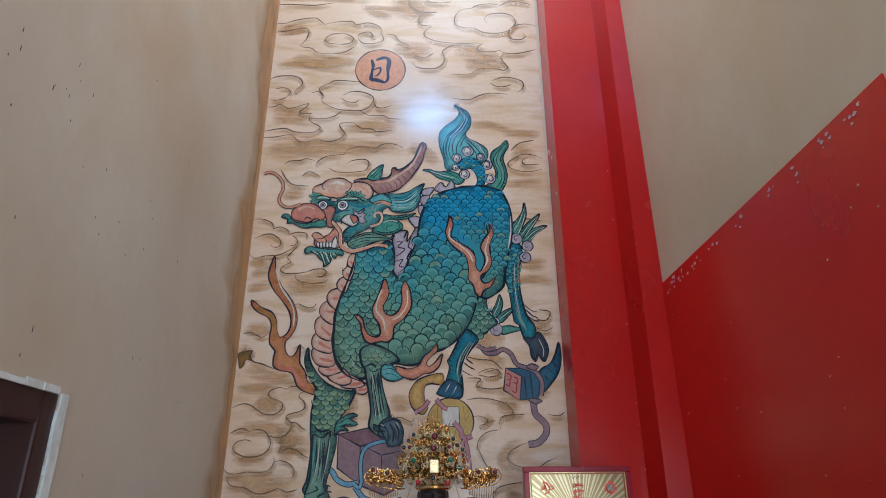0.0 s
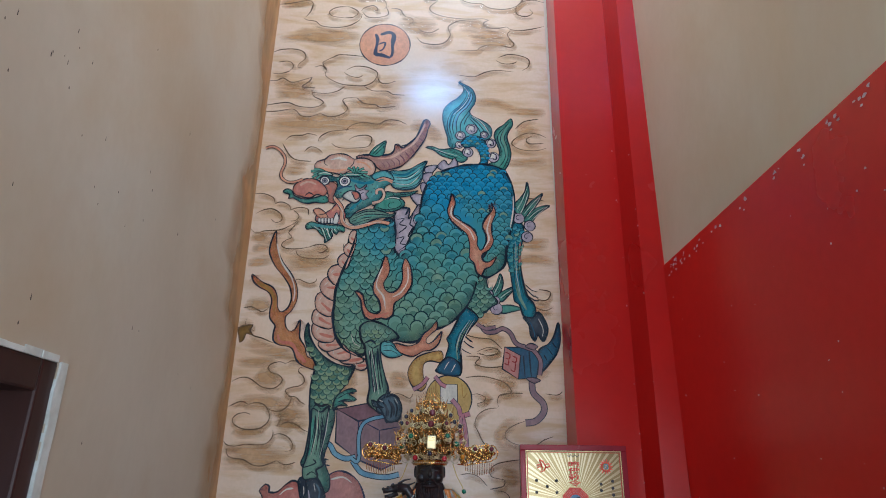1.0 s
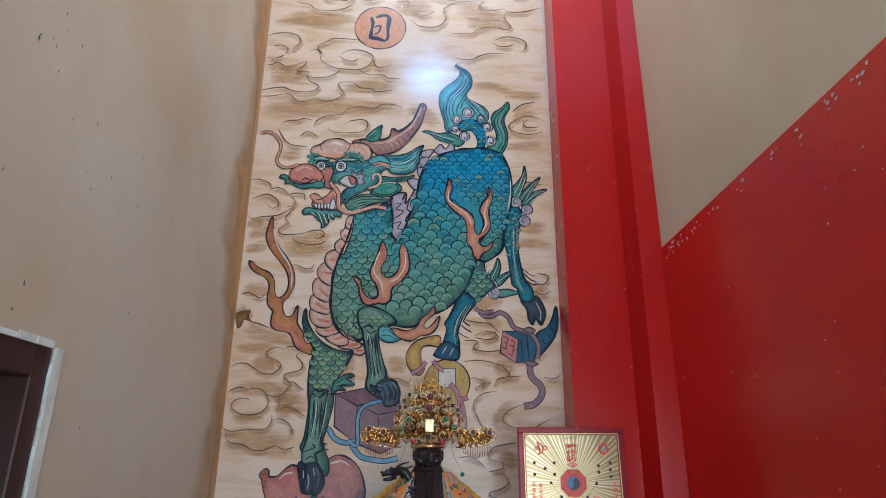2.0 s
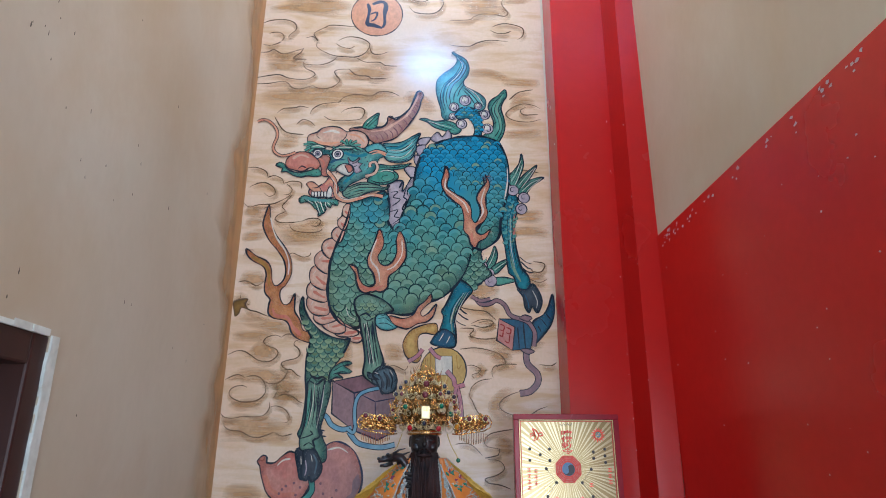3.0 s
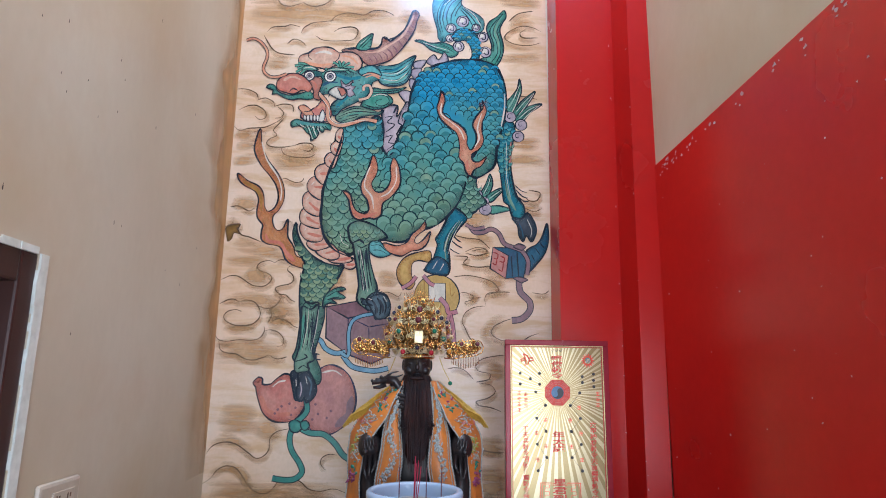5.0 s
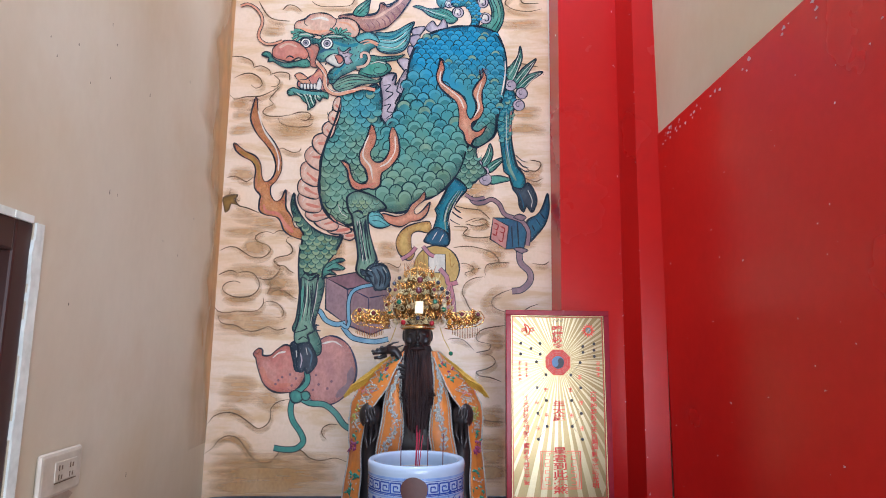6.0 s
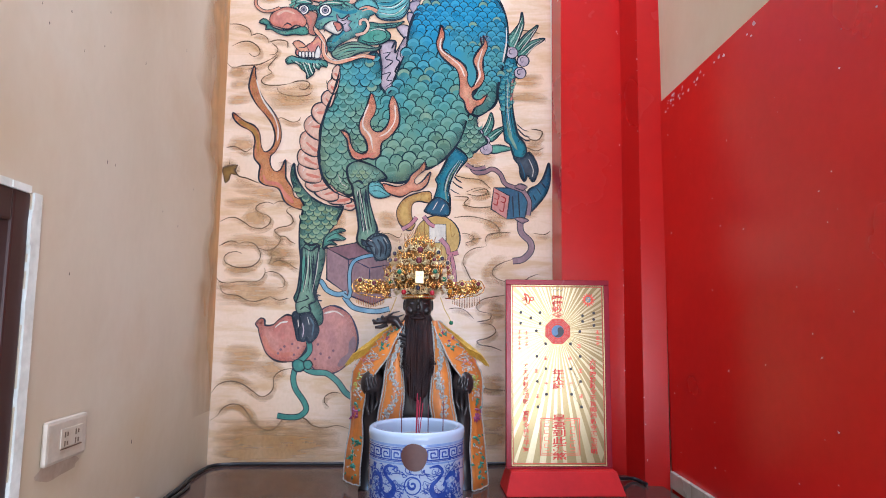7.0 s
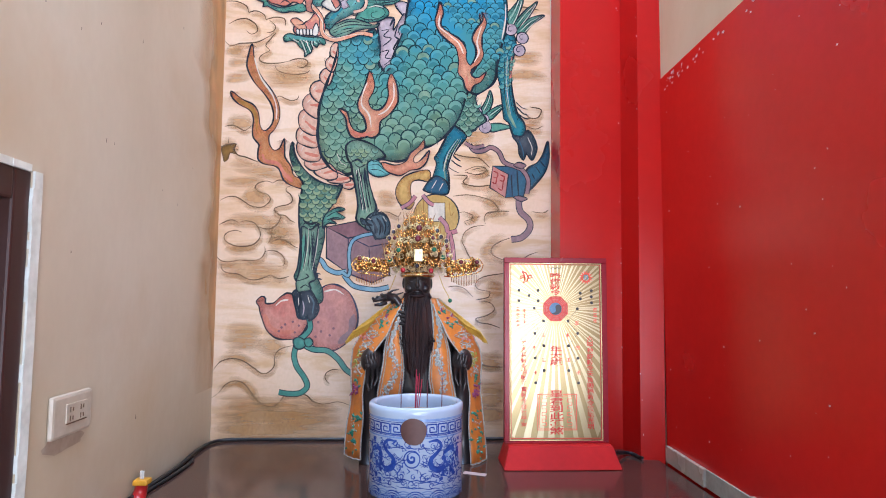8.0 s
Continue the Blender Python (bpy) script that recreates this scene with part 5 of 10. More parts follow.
begin("coin", "yellow painted coin with a pink ribbon")
fill("yellow", [(56.3, 71.4), (52.2, 70.8), (49.1, 69.2), (47.3, 66.1), (47.8, 63), (49.4, 61.2), (51.2, 60.6), (52.4, 62.4), (51.5, 64.3), (51.5, 67.7), (53.3, 68.7), (56.4, 68.4)], 0.37, "ink")

begin("coin", "yellow painted coin with a pink ribbon")
disc("yellow", 58.4, 58.7, 6.20, 0.37)

begin("coin", "yellow painted coin with a pink ribbon")
fill("pale", [(56.1, 62.5), (60.7, 62.5), (60.8, 57.4), (56.2, 57.4)], 0.33, "ink", sharp=True)
line("ochre", 0.30, [(54.9, 63.6), (55, 56.3)])
line("ochre", 0.30, [(61.9, 62.9), (62.3, 59), (63.2, 60.1)])
line("ink", 1.24, [(52.7, 64.3), (51.2, 62.4), (48.8, 60.9)], flat=True)
line("ribbon_pink", 0.93, [(52.7, 64.3), (51.2, 62.4), (48.8, 60.9)], flat=True)
line("ink", 1.24, [(54.6, 64.6), (56.4, 62.5), (57.7, 61.9)], flat=True)
line("ribbon_pink", 0.93, [(54.6, 64.6), (56.4, 62.5), (57.7, 61.9)], flat=True)
line("ink", 1.39, [(59.2, 58.5), (61.1, 56.4), (61.7, 54.4), (64.1, 54.9)], flat=True)
line("ribbon_pink", 1.08, [(59.2, 58.5), (61.1, 56.4), (61.7, 54.4), (64.1, 54.9)], flat=True)
line("ink", 1.24, [(62, 54.4), (62.9, 50.6), (63.3, 45.4)], flat=True)
line("ribbon_pink", 0.93, [(62, 54.4), (62.9, 50.6), (63.3, 45.4)], flat=True)
line("ink", 1.09, [(61.7, 53.9), (61.4, 50.5), (62.1, 46)], flat=True)
line("ribbon_pink", 0.78, [(61.7, 53.9), (61.4, 50.5), (62.1, 46)], flat=True)

begin("bound_horn", "blue painted horn bound to a sealed case")
fill("navy_blue", [(83.1, 71.8), (86.2, 74.2), (87.8, 76.6), (89.1, 80.1), (89.5, 75.8), (88.5, 71.8), (86.2, 68.7), (83.4, 66.3)], 0.46, "ink")
fill("navy_blue", [(73.8, 72.9), (81.5, 72.8), (83.2, 69.4), (82.3, 64.7), (77.3, 64.2), (78.1, 70.6)], 0.47, "ink", sharp=True)
fill("gourd_pink", [(73.8, 72.9), (78.1, 70.6), (77.3, 64.2), (73, 66.9)], 0.47, "ink", sharp=True)
line("seal_red", 0.40, [(73.9, 71.5), (75.2, 70.9), (74.9, 69.6), (73.9, 69.9)])
line("seal_red", 0.40, [(74.9, 69.6), (74.6, 68), (73.6, 68.5)])
line("seal_red", 0.40, [(75.8, 70.5), (77, 69.9), (76.7, 68.7), (75.6, 69.1)])
line("seal_red", 0.40, [(76.7, 68.7), (76.3, 66.2), (75.3, 66.8)])
line("ink", 0.31, [(78.9, 70.6), (79.2, 64.7)])
line("ink", 0.31, [(80.5, 71.9), (80.9, 64.7)])
line("ink", 0.31, [(84.6, 71), (85.4, 69.4)])
line("ink", 0.31, [(85.7, 72.9), (87, 71)])
line("ink", 0.32, [(87, 74.5), (88.2, 72.9)])
line("ink", 1.44, [(67.4, 78.8), (68.7, 77.1), (71.1, 77.1), (73.3, 78.1), (75.5, 76.8), (77, 74), (80.1, 72.8), (82, 71.9), (83.6, 69.1), (83.2, 65.3)], flat=True)
line("mauve", 0.96, [(67.4, 78.8), (68.7, 77.1), (71.1, 77.1), (73.3, 78.1), (75.5, 76.8), (77, 74), (80.1, 72.8), (82, 71.9), (83.6, 69.1), (83.2, 65.3)], flat=True)
line("ink", 1.86, [(81, 63.7), (81.3, 60.6), (83.8, 57.9), (83.8, 55.4), (81.6, 53.2), (78.9, 52.7)], flat=True)
line("mauve", 1.40, [(81, 63.7), (81.3, 60.6), (83.8, 57.9), (83.8, 55.4), (81.6, 53.2), (78.9, 52.7)], flat=True)
fill("mauve", [(79.5, 64.3), (80.4, 64.7), (81.5, 64.7), (82.6, 64.4), (83.5, 63.9), (82.3, 63.3), (81.5, 63.1)], 0.31, "ink")
fill("mauve", [(79.5, 73.1), (80.2, 73.8), (81.1, 74.1), (82.2, 73.8), (83.1, 73.2), (82.3, 72.5), (81.7, 72.2)], 0.31, "ink")
line("ink", 1.12, [(66.1, 79.3), (68.6, 78), (71.5, 78.6)], flat=True)
line("mauve", 0.80, [(66.1, 79.3), (68.6, 78), (71.5, 78.6)], flat=True)

begin("hind_leg", "blue scaled hind leg with tuft and hoof")
fill("leaf", [(70.3, 88.1), (71.7, 91.1), (73, 94.2), (73.8, 91.1), (72.2, 87.4)], 0.35, "ink")
fill("leaf", [(71.8, 87.4), (74.4, 89.4), (77.3, 90.3), (75.4, 87.8), (73.1, 85.8)], 0.36, "ink")
fill("leaf", [(72.5, 84.5), (75.7, 84.9), (79.1, 83.9), (75.6, 82.8), (73.2, 82.5)], 0.35, "ink")
strands(0.15, 4, [(70.8, 88.6), (72, 91.1), (72.9, 93.5)], [(71.9, 87.8), (73.3, 90.5), (73.4, 92.8)])
strands(0.15, 4, [(72.5, 87.4), (74.8, 89.1), (77, 90.1)], [(73.4, 86.1), (75.4, 87.8), (77, 89.8)])
disc("lilac", 69.6, 88.1, 1.28, 0.32)
disc("lilac", 71.5, 86.1, 1.28, 0.32)
disc("lilac", 71.7, 83.8, 1.76, 0.32)
fill("green", [(66.4, 94.6), (63.8, 87.8), (62.1, 84.2), (63.6, 80.9), (66.8, 81.7), (70.1, 84.1), (72.1, 85.8), (70, 88.6), (69.1, 92), (70.2, 94.6)], 0.54, "ink")
scales(2.40, 180, [(66.4, 94.6), (63.8, 87.8), (62.1, 84.2), (63.6, 80.9), (66.8, 81.7), (70.1, 84.1), (72.1, 85.8), (70, 88.6), (69.1, 92), (70.2, 94.6)])
fill("blue", [(62.4, 84.2), (66.5, 81.2), (64.3, 78), (62.2, 74.9), (61.5, 72.5), (61.8, 68.6), (61.4, 65.3), (57.9, 65), (54.8, 66.1), (56.4, 67.2), (57.5, 70.2), (58.3, 73.3), (57.7, 74.9), (58.8, 76.5), (60.8, 80.5)], 0.51, "ink")
line("green_pale", 0.62, [(64.6, 80.3), (62.3, 76.4), (60.6, 73), (60.8, 68.7)])
fill("navy_blue", [(55, 66.1), (56.5, 68.7), (58.7, 69.9), (61.4, 68), (61.4, 65), (57.9, 64.9)], 0.39, "ink")
line("pale", 0.23, [(57.1, 66.4), (58.4, 68.7)])
line("pale", 0.23, [(59.1, 65.9), (60.2, 68)])
line("ink", 0.31, [(62.3, 76.4), (63.8, 74.8), (65, 74.1)])
line("ink", 0.32, [(61.9, 74.9), (63.7, 73.3), (65.3, 72.5)])
line("ink", 0.31, [(61.5, 72.5), (63.1, 71.4), (64.6, 70.8)])
fill("leaf", [(77.3, 115.2), (79.2, 118.1), (81.1, 120.7), (81.8, 123.8), (82.4, 120), (81, 115.8), (79.7, 112)], 0.39, "ink")
fill("leaf", [(79.8, 113.3), (82.6, 117.1), (86.4, 120.1), (84.4, 116.1), (81.4, 112)], 0.39, "ink")
fill("leaf", [(80.5, 111.5), (84.2, 115.2), (88.4, 116.1), (84.9, 113.3), (82.1, 109.8)], 0.37, "ink")
strands(0.16, 5, [(77.9, 115.4), (79.7, 118.1), (81.6, 122.7)], [(79.6, 112.8), (81, 116.2), (82.1, 120)])
strands(0.15, 5, [(80.2, 113.5), (82.8, 116.9), (86, 119.6)], [(81.6, 112.4), (84.1, 115.8), (86, 119.2)])
strands(0.16, 5, [(81.1, 111.7), (84.3, 114.6), (87.9, 115.9)], [(82.3, 110.2), (84.9, 113.1), (87.8, 115.8)])
fill("blue", [(76.2, 108.7), (79.3, 110.6), (80.4, 106.9), (79.1, 101.5), (79.1, 96.2), (79.8, 91.1), (80.7, 87.7), (82.5, 85.2), (82.8, 82.7), (81.1, 80.8), (79.3, 81.9), (78.2, 85.2), (76.9, 86.1), (76.4, 90.3), (75.8, 95.4), (75, 99.8)], 0.54, "ink")
line("gourd_red", 0.66, [(79.8, 107.6), (78.8, 101.5), (78.7, 97.1)])
scales(1.82, 200, [(76.2, 108.7), (79.3, 110.6), (80.4, 106.9), (79.1, 101.5), (79.1, 96.2), (77.1, 94.5), (75.8, 95.4), (75, 99.8)])
line("green_pale", 0.80, [(77.3, 92.8), (78.3, 87.7), (80.3, 83.6)])
line("ink", 0.29, [(80.1, 91.1), (82, 89.4), (83.6, 89)])
line("ink", 0.29, [(80.4, 89.7), (82.4, 87.7), (83.9, 87.4)])
line("ink", 0.30, [(80.9, 87.7), (82.7, 86.4), (84, 86.4)])
fill("hoof", [(79.2, 81.6), (81.9, 81.4), (83.6, 83.1), (85.3, 81.1), (86.1, 77.9), (84.9, 74.7), (83.9, 75.2), (83.2, 76.3), (82.3, 74.6), (81.1, 76.3), (80.7, 79.2)], 0.40, "ink")
line("pale", 0.32, [(83.5, 81.1), (84.7, 78.2), (84.4, 76)])
line("navy_blue", 0.48, [(81.1, 80.2), (82.1, 77.6), (82.3, 75.7)])
disc("lilac", 78.9, 111.7, 1.70, 0.34)
disc("lilac", 82.1, 109.4, 1.70, 0.34)
disc("lilac", 81.2, 105.8, 1.70, 0.34)

begin("tail", "curling blue tail with flowing teal hair")
fill("teal_pale", [(60.7, 159.5), (62.9, 158.4), (65.3, 156.7), (66.3, 153.9), (65.9, 151.1), (64.4, 148.7), (65, 147), (67.3, 145.7), (70.3, 143.7), (71.4, 141.7), (70.8, 139), (67.8, 137.6), (64.3, 136.9), (61.4, 136.2), (59, 134.8), (57.6, 136.1), (57.3, 138.7), (56.4, 142), (55.8, 145.4), (56.1, 148.8), (57.8, 151.2), (60.2, 153), (62, 155.2), (62.3, 157.3)], 0.34, "ink")
line("blue", 1.30, [(62.9, 157.3), (64.4, 154.2), (62.3, 150.3), (59, 147.2), (57.9, 142.7)])
line("ribbon_blue", 1.10, [(64.1, 155.9), (65, 153.5), (63.3, 150), (60.8, 146.9), (59.6, 142.8)])
line("ink", 0.24, [(61.7, 158.7), (63.5, 155.2), (61.7, 151), (58.4, 147.5), (57.2, 142.7), (58.5, 137.4)])
line("ink", 0.24, [(62.2, 158.5), (64.1, 155.1), (62.4, 150.9), (59.1, 147.5), (58, 142.7), (59, 138.1)])
line("ink", 0.24, [(62.9, 158.2), (64.7, 154.9), (63, 150.6), (60.1, 147.4), (58.9, 142.8), (59.7, 138.8)])
line("ink", 0.24, [(63.7, 157.5), (65.4, 154.2), (63.8, 150.2), (61.3, 147.4), (60.1, 143.8), (60.5, 139.8)])
line("ink", 0.24, [(64.4, 149), (62.9, 146.6), (61.5, 143.8), (61.4, 141.1)])
line("ink", 0.24, [(64.7, 147.6), (63.3, 145.6), (62.5, 143.2)])
line("ink", 0.24, [(65, 146.6), (67.9, 144.5), (70.5, 141.4)])
line("ink", 0.24, [(64.7, 146.3), (67.4, 143.6), (69.6, 140.3)])
line("ink", 0.24, [(64.4, 145.6), (66.4, 143.3), (67.9, 140.6)])
line("pale", 0.22, [(62.5, 157.6), (64.2, 154.4), (62.3, 150.5), (59, 146.8)])
line("pale", 0.22, [(65, 146.8), (68.5, 144), (70.7, 140)])
fill("leaf", [(77.4, 146.1), (78, 143.9), (76.7, 141.5), (76.1, 139.2), (76.9, 135.9), (77.2, 133.2), (76.4, 130), (74.6, 127.4), (72.9, 128.6), (70, 129.5), (72.4, 131.2), (73.6, 133.8), (72.8, 137.1), (72, 139.7), (72.9, 142.1), (75, 143.8)], 0.34, "ink")
line("ink", 0.22, [(77.1, 145.1), (75, 141.8), (74, 138.4), (75.1, 135.2), (75.3, 131.9), (73.5, 128.9)])
line("ink", 0.22, [(76.2, 143.9), (73.8, 141.1), (73.1, 138.4), (74.1, 135.1), (74, 131.9)])
line("ink", 0.22, [(77.1, 143.2), (75.2, 139.1), (76.1, 135.8), (76.2, 131.9), (74.6, 128.3)])
line("ink", 0.22, [(75.3, 142.8), (73.3, 140.1), (72.8, 138.4)])
line("green_pale", 0.50, [(76.7, 143.9), (74.6, 140.1), (75.4, 136.5), (75.8, 132.6)])
fill("leaf", [(50.6, 134.9), (52.7, 135.3), (55.6, 134.4), (59, 134.8), (62, 133.6), (63.7, 131.6), (61.9, 130), (59.1, 130.9), (55.6, 132.1), (53.2, 134)], 0.30, "ink")
line("ink", 0.22, [(52.1, 135), (55.6, 133.5), (59.1, 133.5), (62.5, 131.6)])
line("ink", 0.22, [(53.8, 134.2), (57.3, 132.5), (61.4, 131.3)])
line("ink", 0.22, [(54.4, 134.6), (58.5, 134.1), (62.2, 132.4)])
line("pale", 0.20, [(53.2, 134.5), (56.7, 133.3), (60.8, 132.2)])
disc("lilac", 64.9, 141.9, 1.87, 0.36)
disc("pale", 64.6, 142.3, 0.86, 0.00)
line("ink", 0.26, [(63.6, 141.1), (64.3, 143.2), (65.8, 142.9), (65.9, 141.2), (64.9, 140.9), (64.7, 141.9)])
disc("lilac", 61.4, 139.5, 1.56, 0.36)
disc("pale", 61, 139.9, 0.72, 0.00)
line("ink", 0.26, [(60.3, 138.8), (60.9, 140.6), (62.1, 140.3), (62.2, 138.9), (61.4, 138.7), (61.2, 139.5)])
disc("lilac", 68.9, 140, 1.25, 0.36)
disc("pale", 68.6, 140.4, 0.58, 0.00)
line("ink", 0.26, [(68.1, 139.5), (68.5, 140.9), (69.5, 140.6), (69.5, 139.5), (68.9, 139.3), (68.8, 140)])
disc("lilac", 70.9, 137, 1.66, 0.36)
disc("pale", 70.5, 137.4, 0.77, 0.00)
line("ink", 0.26, [(69.7, 136.4), (70.3, 138.2), (71.6, 137.9), (71.7, 136.4), (70.8, 136.2), (70.7, 137)])
disc("lilac", 71.7, 132.1, 1.77, 0.36)
disc("pale", 71.4, 132.5, 0.82, 0.00)
line("ink", 0.26, [(70.5, 131.5), (71.1, 133.4), (72.5, 133), (72.6, 131.5), (71.7, 131.3), (71.5, 132.1)])
disc("lilac", 63.7, 133.6, 1.66, 0.36)
disc("pale", 63.3, 134, 0.77, 0.00)
line("ink", 0.26, [(62.6, 132.9), (63.1, 134.7), (64.4, 134.4), (64.5, 133), (63.7, 132.8), (63.5, 133.6)])
disc("lilac", 61.1, 136.2, 1.25, 0.36)
disc("pale", 60.7, 136.5, 0.58, 0.00)
line("ink", 0.26, [(60.2, 135.7), (60.7, 137), (61.6, 136.8), (61.7, 135.7), (61.1, 135.5), (60.9, 136.2)])
fill("blue", [(66.8, 128.5), (67.7, 131.1), (67.2, 133.7), (65.7, 135.6), (63.1, 135.2), (62, 136.2), (62.3, 138.2), (64.3, 139.5), (67, 139.3), (69, 137.7), (70, 135), (70.1, 131.8), (69.4, 128.9)], 0.42, "ink")
scales(1.50, 0, [(66.8, 128.5), (67.7, 131.1), (67.2, 133.7), (65.7, 135.6), (63.1, 135.2), (62, 136.2), (62.3, 138.2), (64.3, 139.5), (67, 139.3), (69, 137.7), (70, 135), (70.1, 131.8), (69.4, 128.9)])

begin("spine_fin", "pale lilac painted fin")
fill("lilac", [(50.4, 126.7), (51.1, 128.3), (54.3, 128.7), (52.2, 125.5)], 0.35, "ink")

begin("spine_fin", "pale lilac painted fin")
fill("lilac", [(49.8, 124.4), (50.5, 125.9), (52.9, 125.9), (51.2, 122.4)], 0.35, "ink")

begin("spine_fin", "pale lilac painted fin")
fill("lilac", [(49.3, 120.9), (49.8, 122.8), (51.9, 121.6), (50.7, 118.6)], 0.34, "ink")

begin("spine_fin", "pale lilac painted fin")
fill("lilac", [(46.4, 118), (48.4, 119), (50.5, 117.8), (49.8, 114.1)], 0.34, "ink")

begin("spine_fin", "pale lilac painted fin")
fill("lilac", [(54.3, 128.3), (56.4, 130.7), (57.8, 129.1), (59.6, 131.5), (60.6, 128.6), (56.9, 126.9)], 0.35, "ink")

begin("spine_fin", "pale lilac painted fin")
fill("lilac", [(41.8, 113), (46.1, 114.1), (46.1, 110.7), (48.8, 115.4), (49.5, 114.4), (48.8, 110.3), (48.4, 105.3), (46.2, 100.8), (44, 99.1), (42.1, 101.7), (42.5, 106.2)], 0.51, "ink")
line("ink", 0.41, [(42.7, 110.4), (44.8, 110.7), (43.4, 108.9), (45.5, 108.2), (43.2, 106)])
line("ink", 0.40, [(42.5, 104.2), (44.9, 104.9), (43.9, 102.8), (45.6, 102.4), (43.6, 100.6)])
line("ink", 0.40, [(47.4, 112.6), (46.5, 108.9), (47.5, 108.2), (46.2, 105.3), (46.9, 104.2), (45.2, 101.3)])
line("ink", 0.41, [(46.1, 114.1), (45.1, 111.8)])

begin("painted_body", "teal and green scaled body with ink outline")
fill("body", [(40.7, 110.8), (41.9, 108), (42.5, 104.4), (42.1, 100.8), (43.5, 99.1), (45.1, 99.9), (46.2, 103.5), (47.5, 107.1), (48.8, 110.7), (49.5, 114.4), (50, 118.2), (51.7, 123), (54.3, 125.9), (59.6, 128.3), (64.9, 129.4), (70.2, 129.4), (74.5, 127.8), (76.4, 124.8), (77.6, 120.9), (77.9, 116.2), (77.3, 110.6), (76, 106), (75, 101.5), (74.4, 97.1), (72.2, 94.6), (69.1, 92.9), (67.2, 93.7), (66.3, 92), (65.1, 87.8), (62.9, 83.7), (59.6, 80.1), (56.5, 78.1), (52.8, 77.1), (49.7, 74.2), (46.3, 73.7), (43.2, 74.2), (40.1, 73.4), (35.2, 71.9), (34.9, 70.1), (30.9, 70.7), (28.1, 72.8), (26.2, 76.7), (25.3, 81.5), (25.6, 87.2), (26.5, 93.1), (28.3, 100), (29.8, 106.3), (32.4, 108.1), (36.5, 108.9)], 0.67, "ink")
scales(3.10, 185, [(30, 106.3), (40.7, 109.8), (42.5, 103.5), (42.7, 98.2), (41.3, 88), (34.4, 78.2), (34.7, 70.7), (30.8, 71.6), (27.6, 74.3), (26.2, 81.5), (26.6, 91.4), (28.3, 99.7)])
scales(3.88, 10, [(48.3, 108), (50, 116.3), (56, 116.3), (64.3, 108.8), (66.6, 101.6), (65.6, 92.9), (62.9, 84.5), (57.3, 79.3), (50.2, 76.2), (43.1, 75.6), (41.4, 81.4), (42.8, 93), (44.6, 98.5), (46.2, 101.7)])
scales(2.64, 0, [(50.5, 118.2), (52.2, 122.8), (55.2, 125.9), (64.8, 128.6), (74.5, 127), (76.9, 122.9), (77.4, 116.2), (76.7, 108.7), (74.5, 98), (72.2, 95.4), (69.3, 98), (69.4, 108.8), (62.7, 112.5), (56, 117)])
line("ink", 0.40, [(34.4, 79), (36.7, 79.5), (41.4, 81.4), (43, 83.8)])
line("ink", 0.50, [(70, 116.2), (70.8, 108.8), (69.5, 101.6), (67.4, 98.1)])
line("pale", 0.43, [(77.4, 119), (77.3, 114.3), (76.3, 108.7)])

begin("belly", "cream and pink belly plates with dark edges")
fill("belly", [(35, 69.2), (32.5, 68.4), (32.1, 66.8), (34.7, 65.8), (36.2, 66.9)], 0.40, "ink")
line("red_wash", 0.85, [(36, 67.3), (35.1, 67.1), (33.5, 67.1)])
line("pale", 0.28, [(33.3, 67.9), (32.9, 67.1)])
fill("belly", [(30.8, 71.2), (28.4, 68.8), (30, 67.5), (33.6, 67.6), (35.1, 68.7)], 0.40, "ink")
line("red_wash", 0.85, [(34.7, 69), (33.3, 68.7), (31.1, 68.3)])
line("pale", 0.28, [(30, 68.8), (30.6, 68.2)])
fill("belly", [(28.6, 73.1), (25.1, 71.6), (25.7, 69.8), (28.9, 68.3), (31.4, 68.9), (31.1, 71)], 0.40, "ink")
line("red_wash", 0.85, [(30.8, 71.2), (29.8, 70.7), (27.7, 70.1)])
line("pale", 0.28, [(26.8, 71.1), (26.8, 70.1)])
fill("belly", [(26.4, 75.4), (23.2, 74), (22.5, 72.4), (24.6, 70.8), (27.4, 71.4), (28.9, 72.5)], 0.40, "ink")
line("red_wash", 0.85, [(28.6, 72.9), (27.2, 72.6), (24.6, 72.5)])
line("pale", 0.28, [(24.3, 73.4), (23.7, 72.6)])
fill("belly", [(25.8, 78.9), (21, 78.8), (20.4, 76.3), (21.9, 74), (24.5, 73.2), (26.8, 74.1)], 0.40, "ink")
line("red_wash", 0.85, [(26.4, 74.9), (25.1, 75), (22.5, 75.7)])
line("pale", 0.28, [(22.2, 77.5), (21.6, 76.1)])
fill("belly", [(25.6, 83), (21.3, 82.8), (20.1, 80.6), (21.1, 78.2), (25.9, 77.3)], 0.40, "ink")
line("red_wash", 0.85, [(25.5, 78.4), (24.3, 78.8), (22, 80.2)])
line("pale", 0.28, [(22, 81.7), (21.2, 80.5)])
fill("belly", [(25.8, 87.6), (21.8, 87.5), (20.6, 85.3), (21.6, 82), (25.7, 80.8)], 0.40, "ink")
line("red_wash", 0.85, [(25.4, 82.1), (24.4, 82.7), (22.4, 84.5)])
line("pale", 0.28, [(22.4, 86.2), (21.6, 85)])
fill("belly", [(26.5, 91.8), (23.3, 92), (21.6, 89.7), (22.6, 87), (25.9, 85.2), (26.4, 88.8)], 0.40, "ink")
line("red_wash", 0.85, [(26.2, 89.2), (25.4, 88.9), (23.6, 89)])
line("pale", 0.28, [(23.9, 90.7), (22.7, 89.4)])
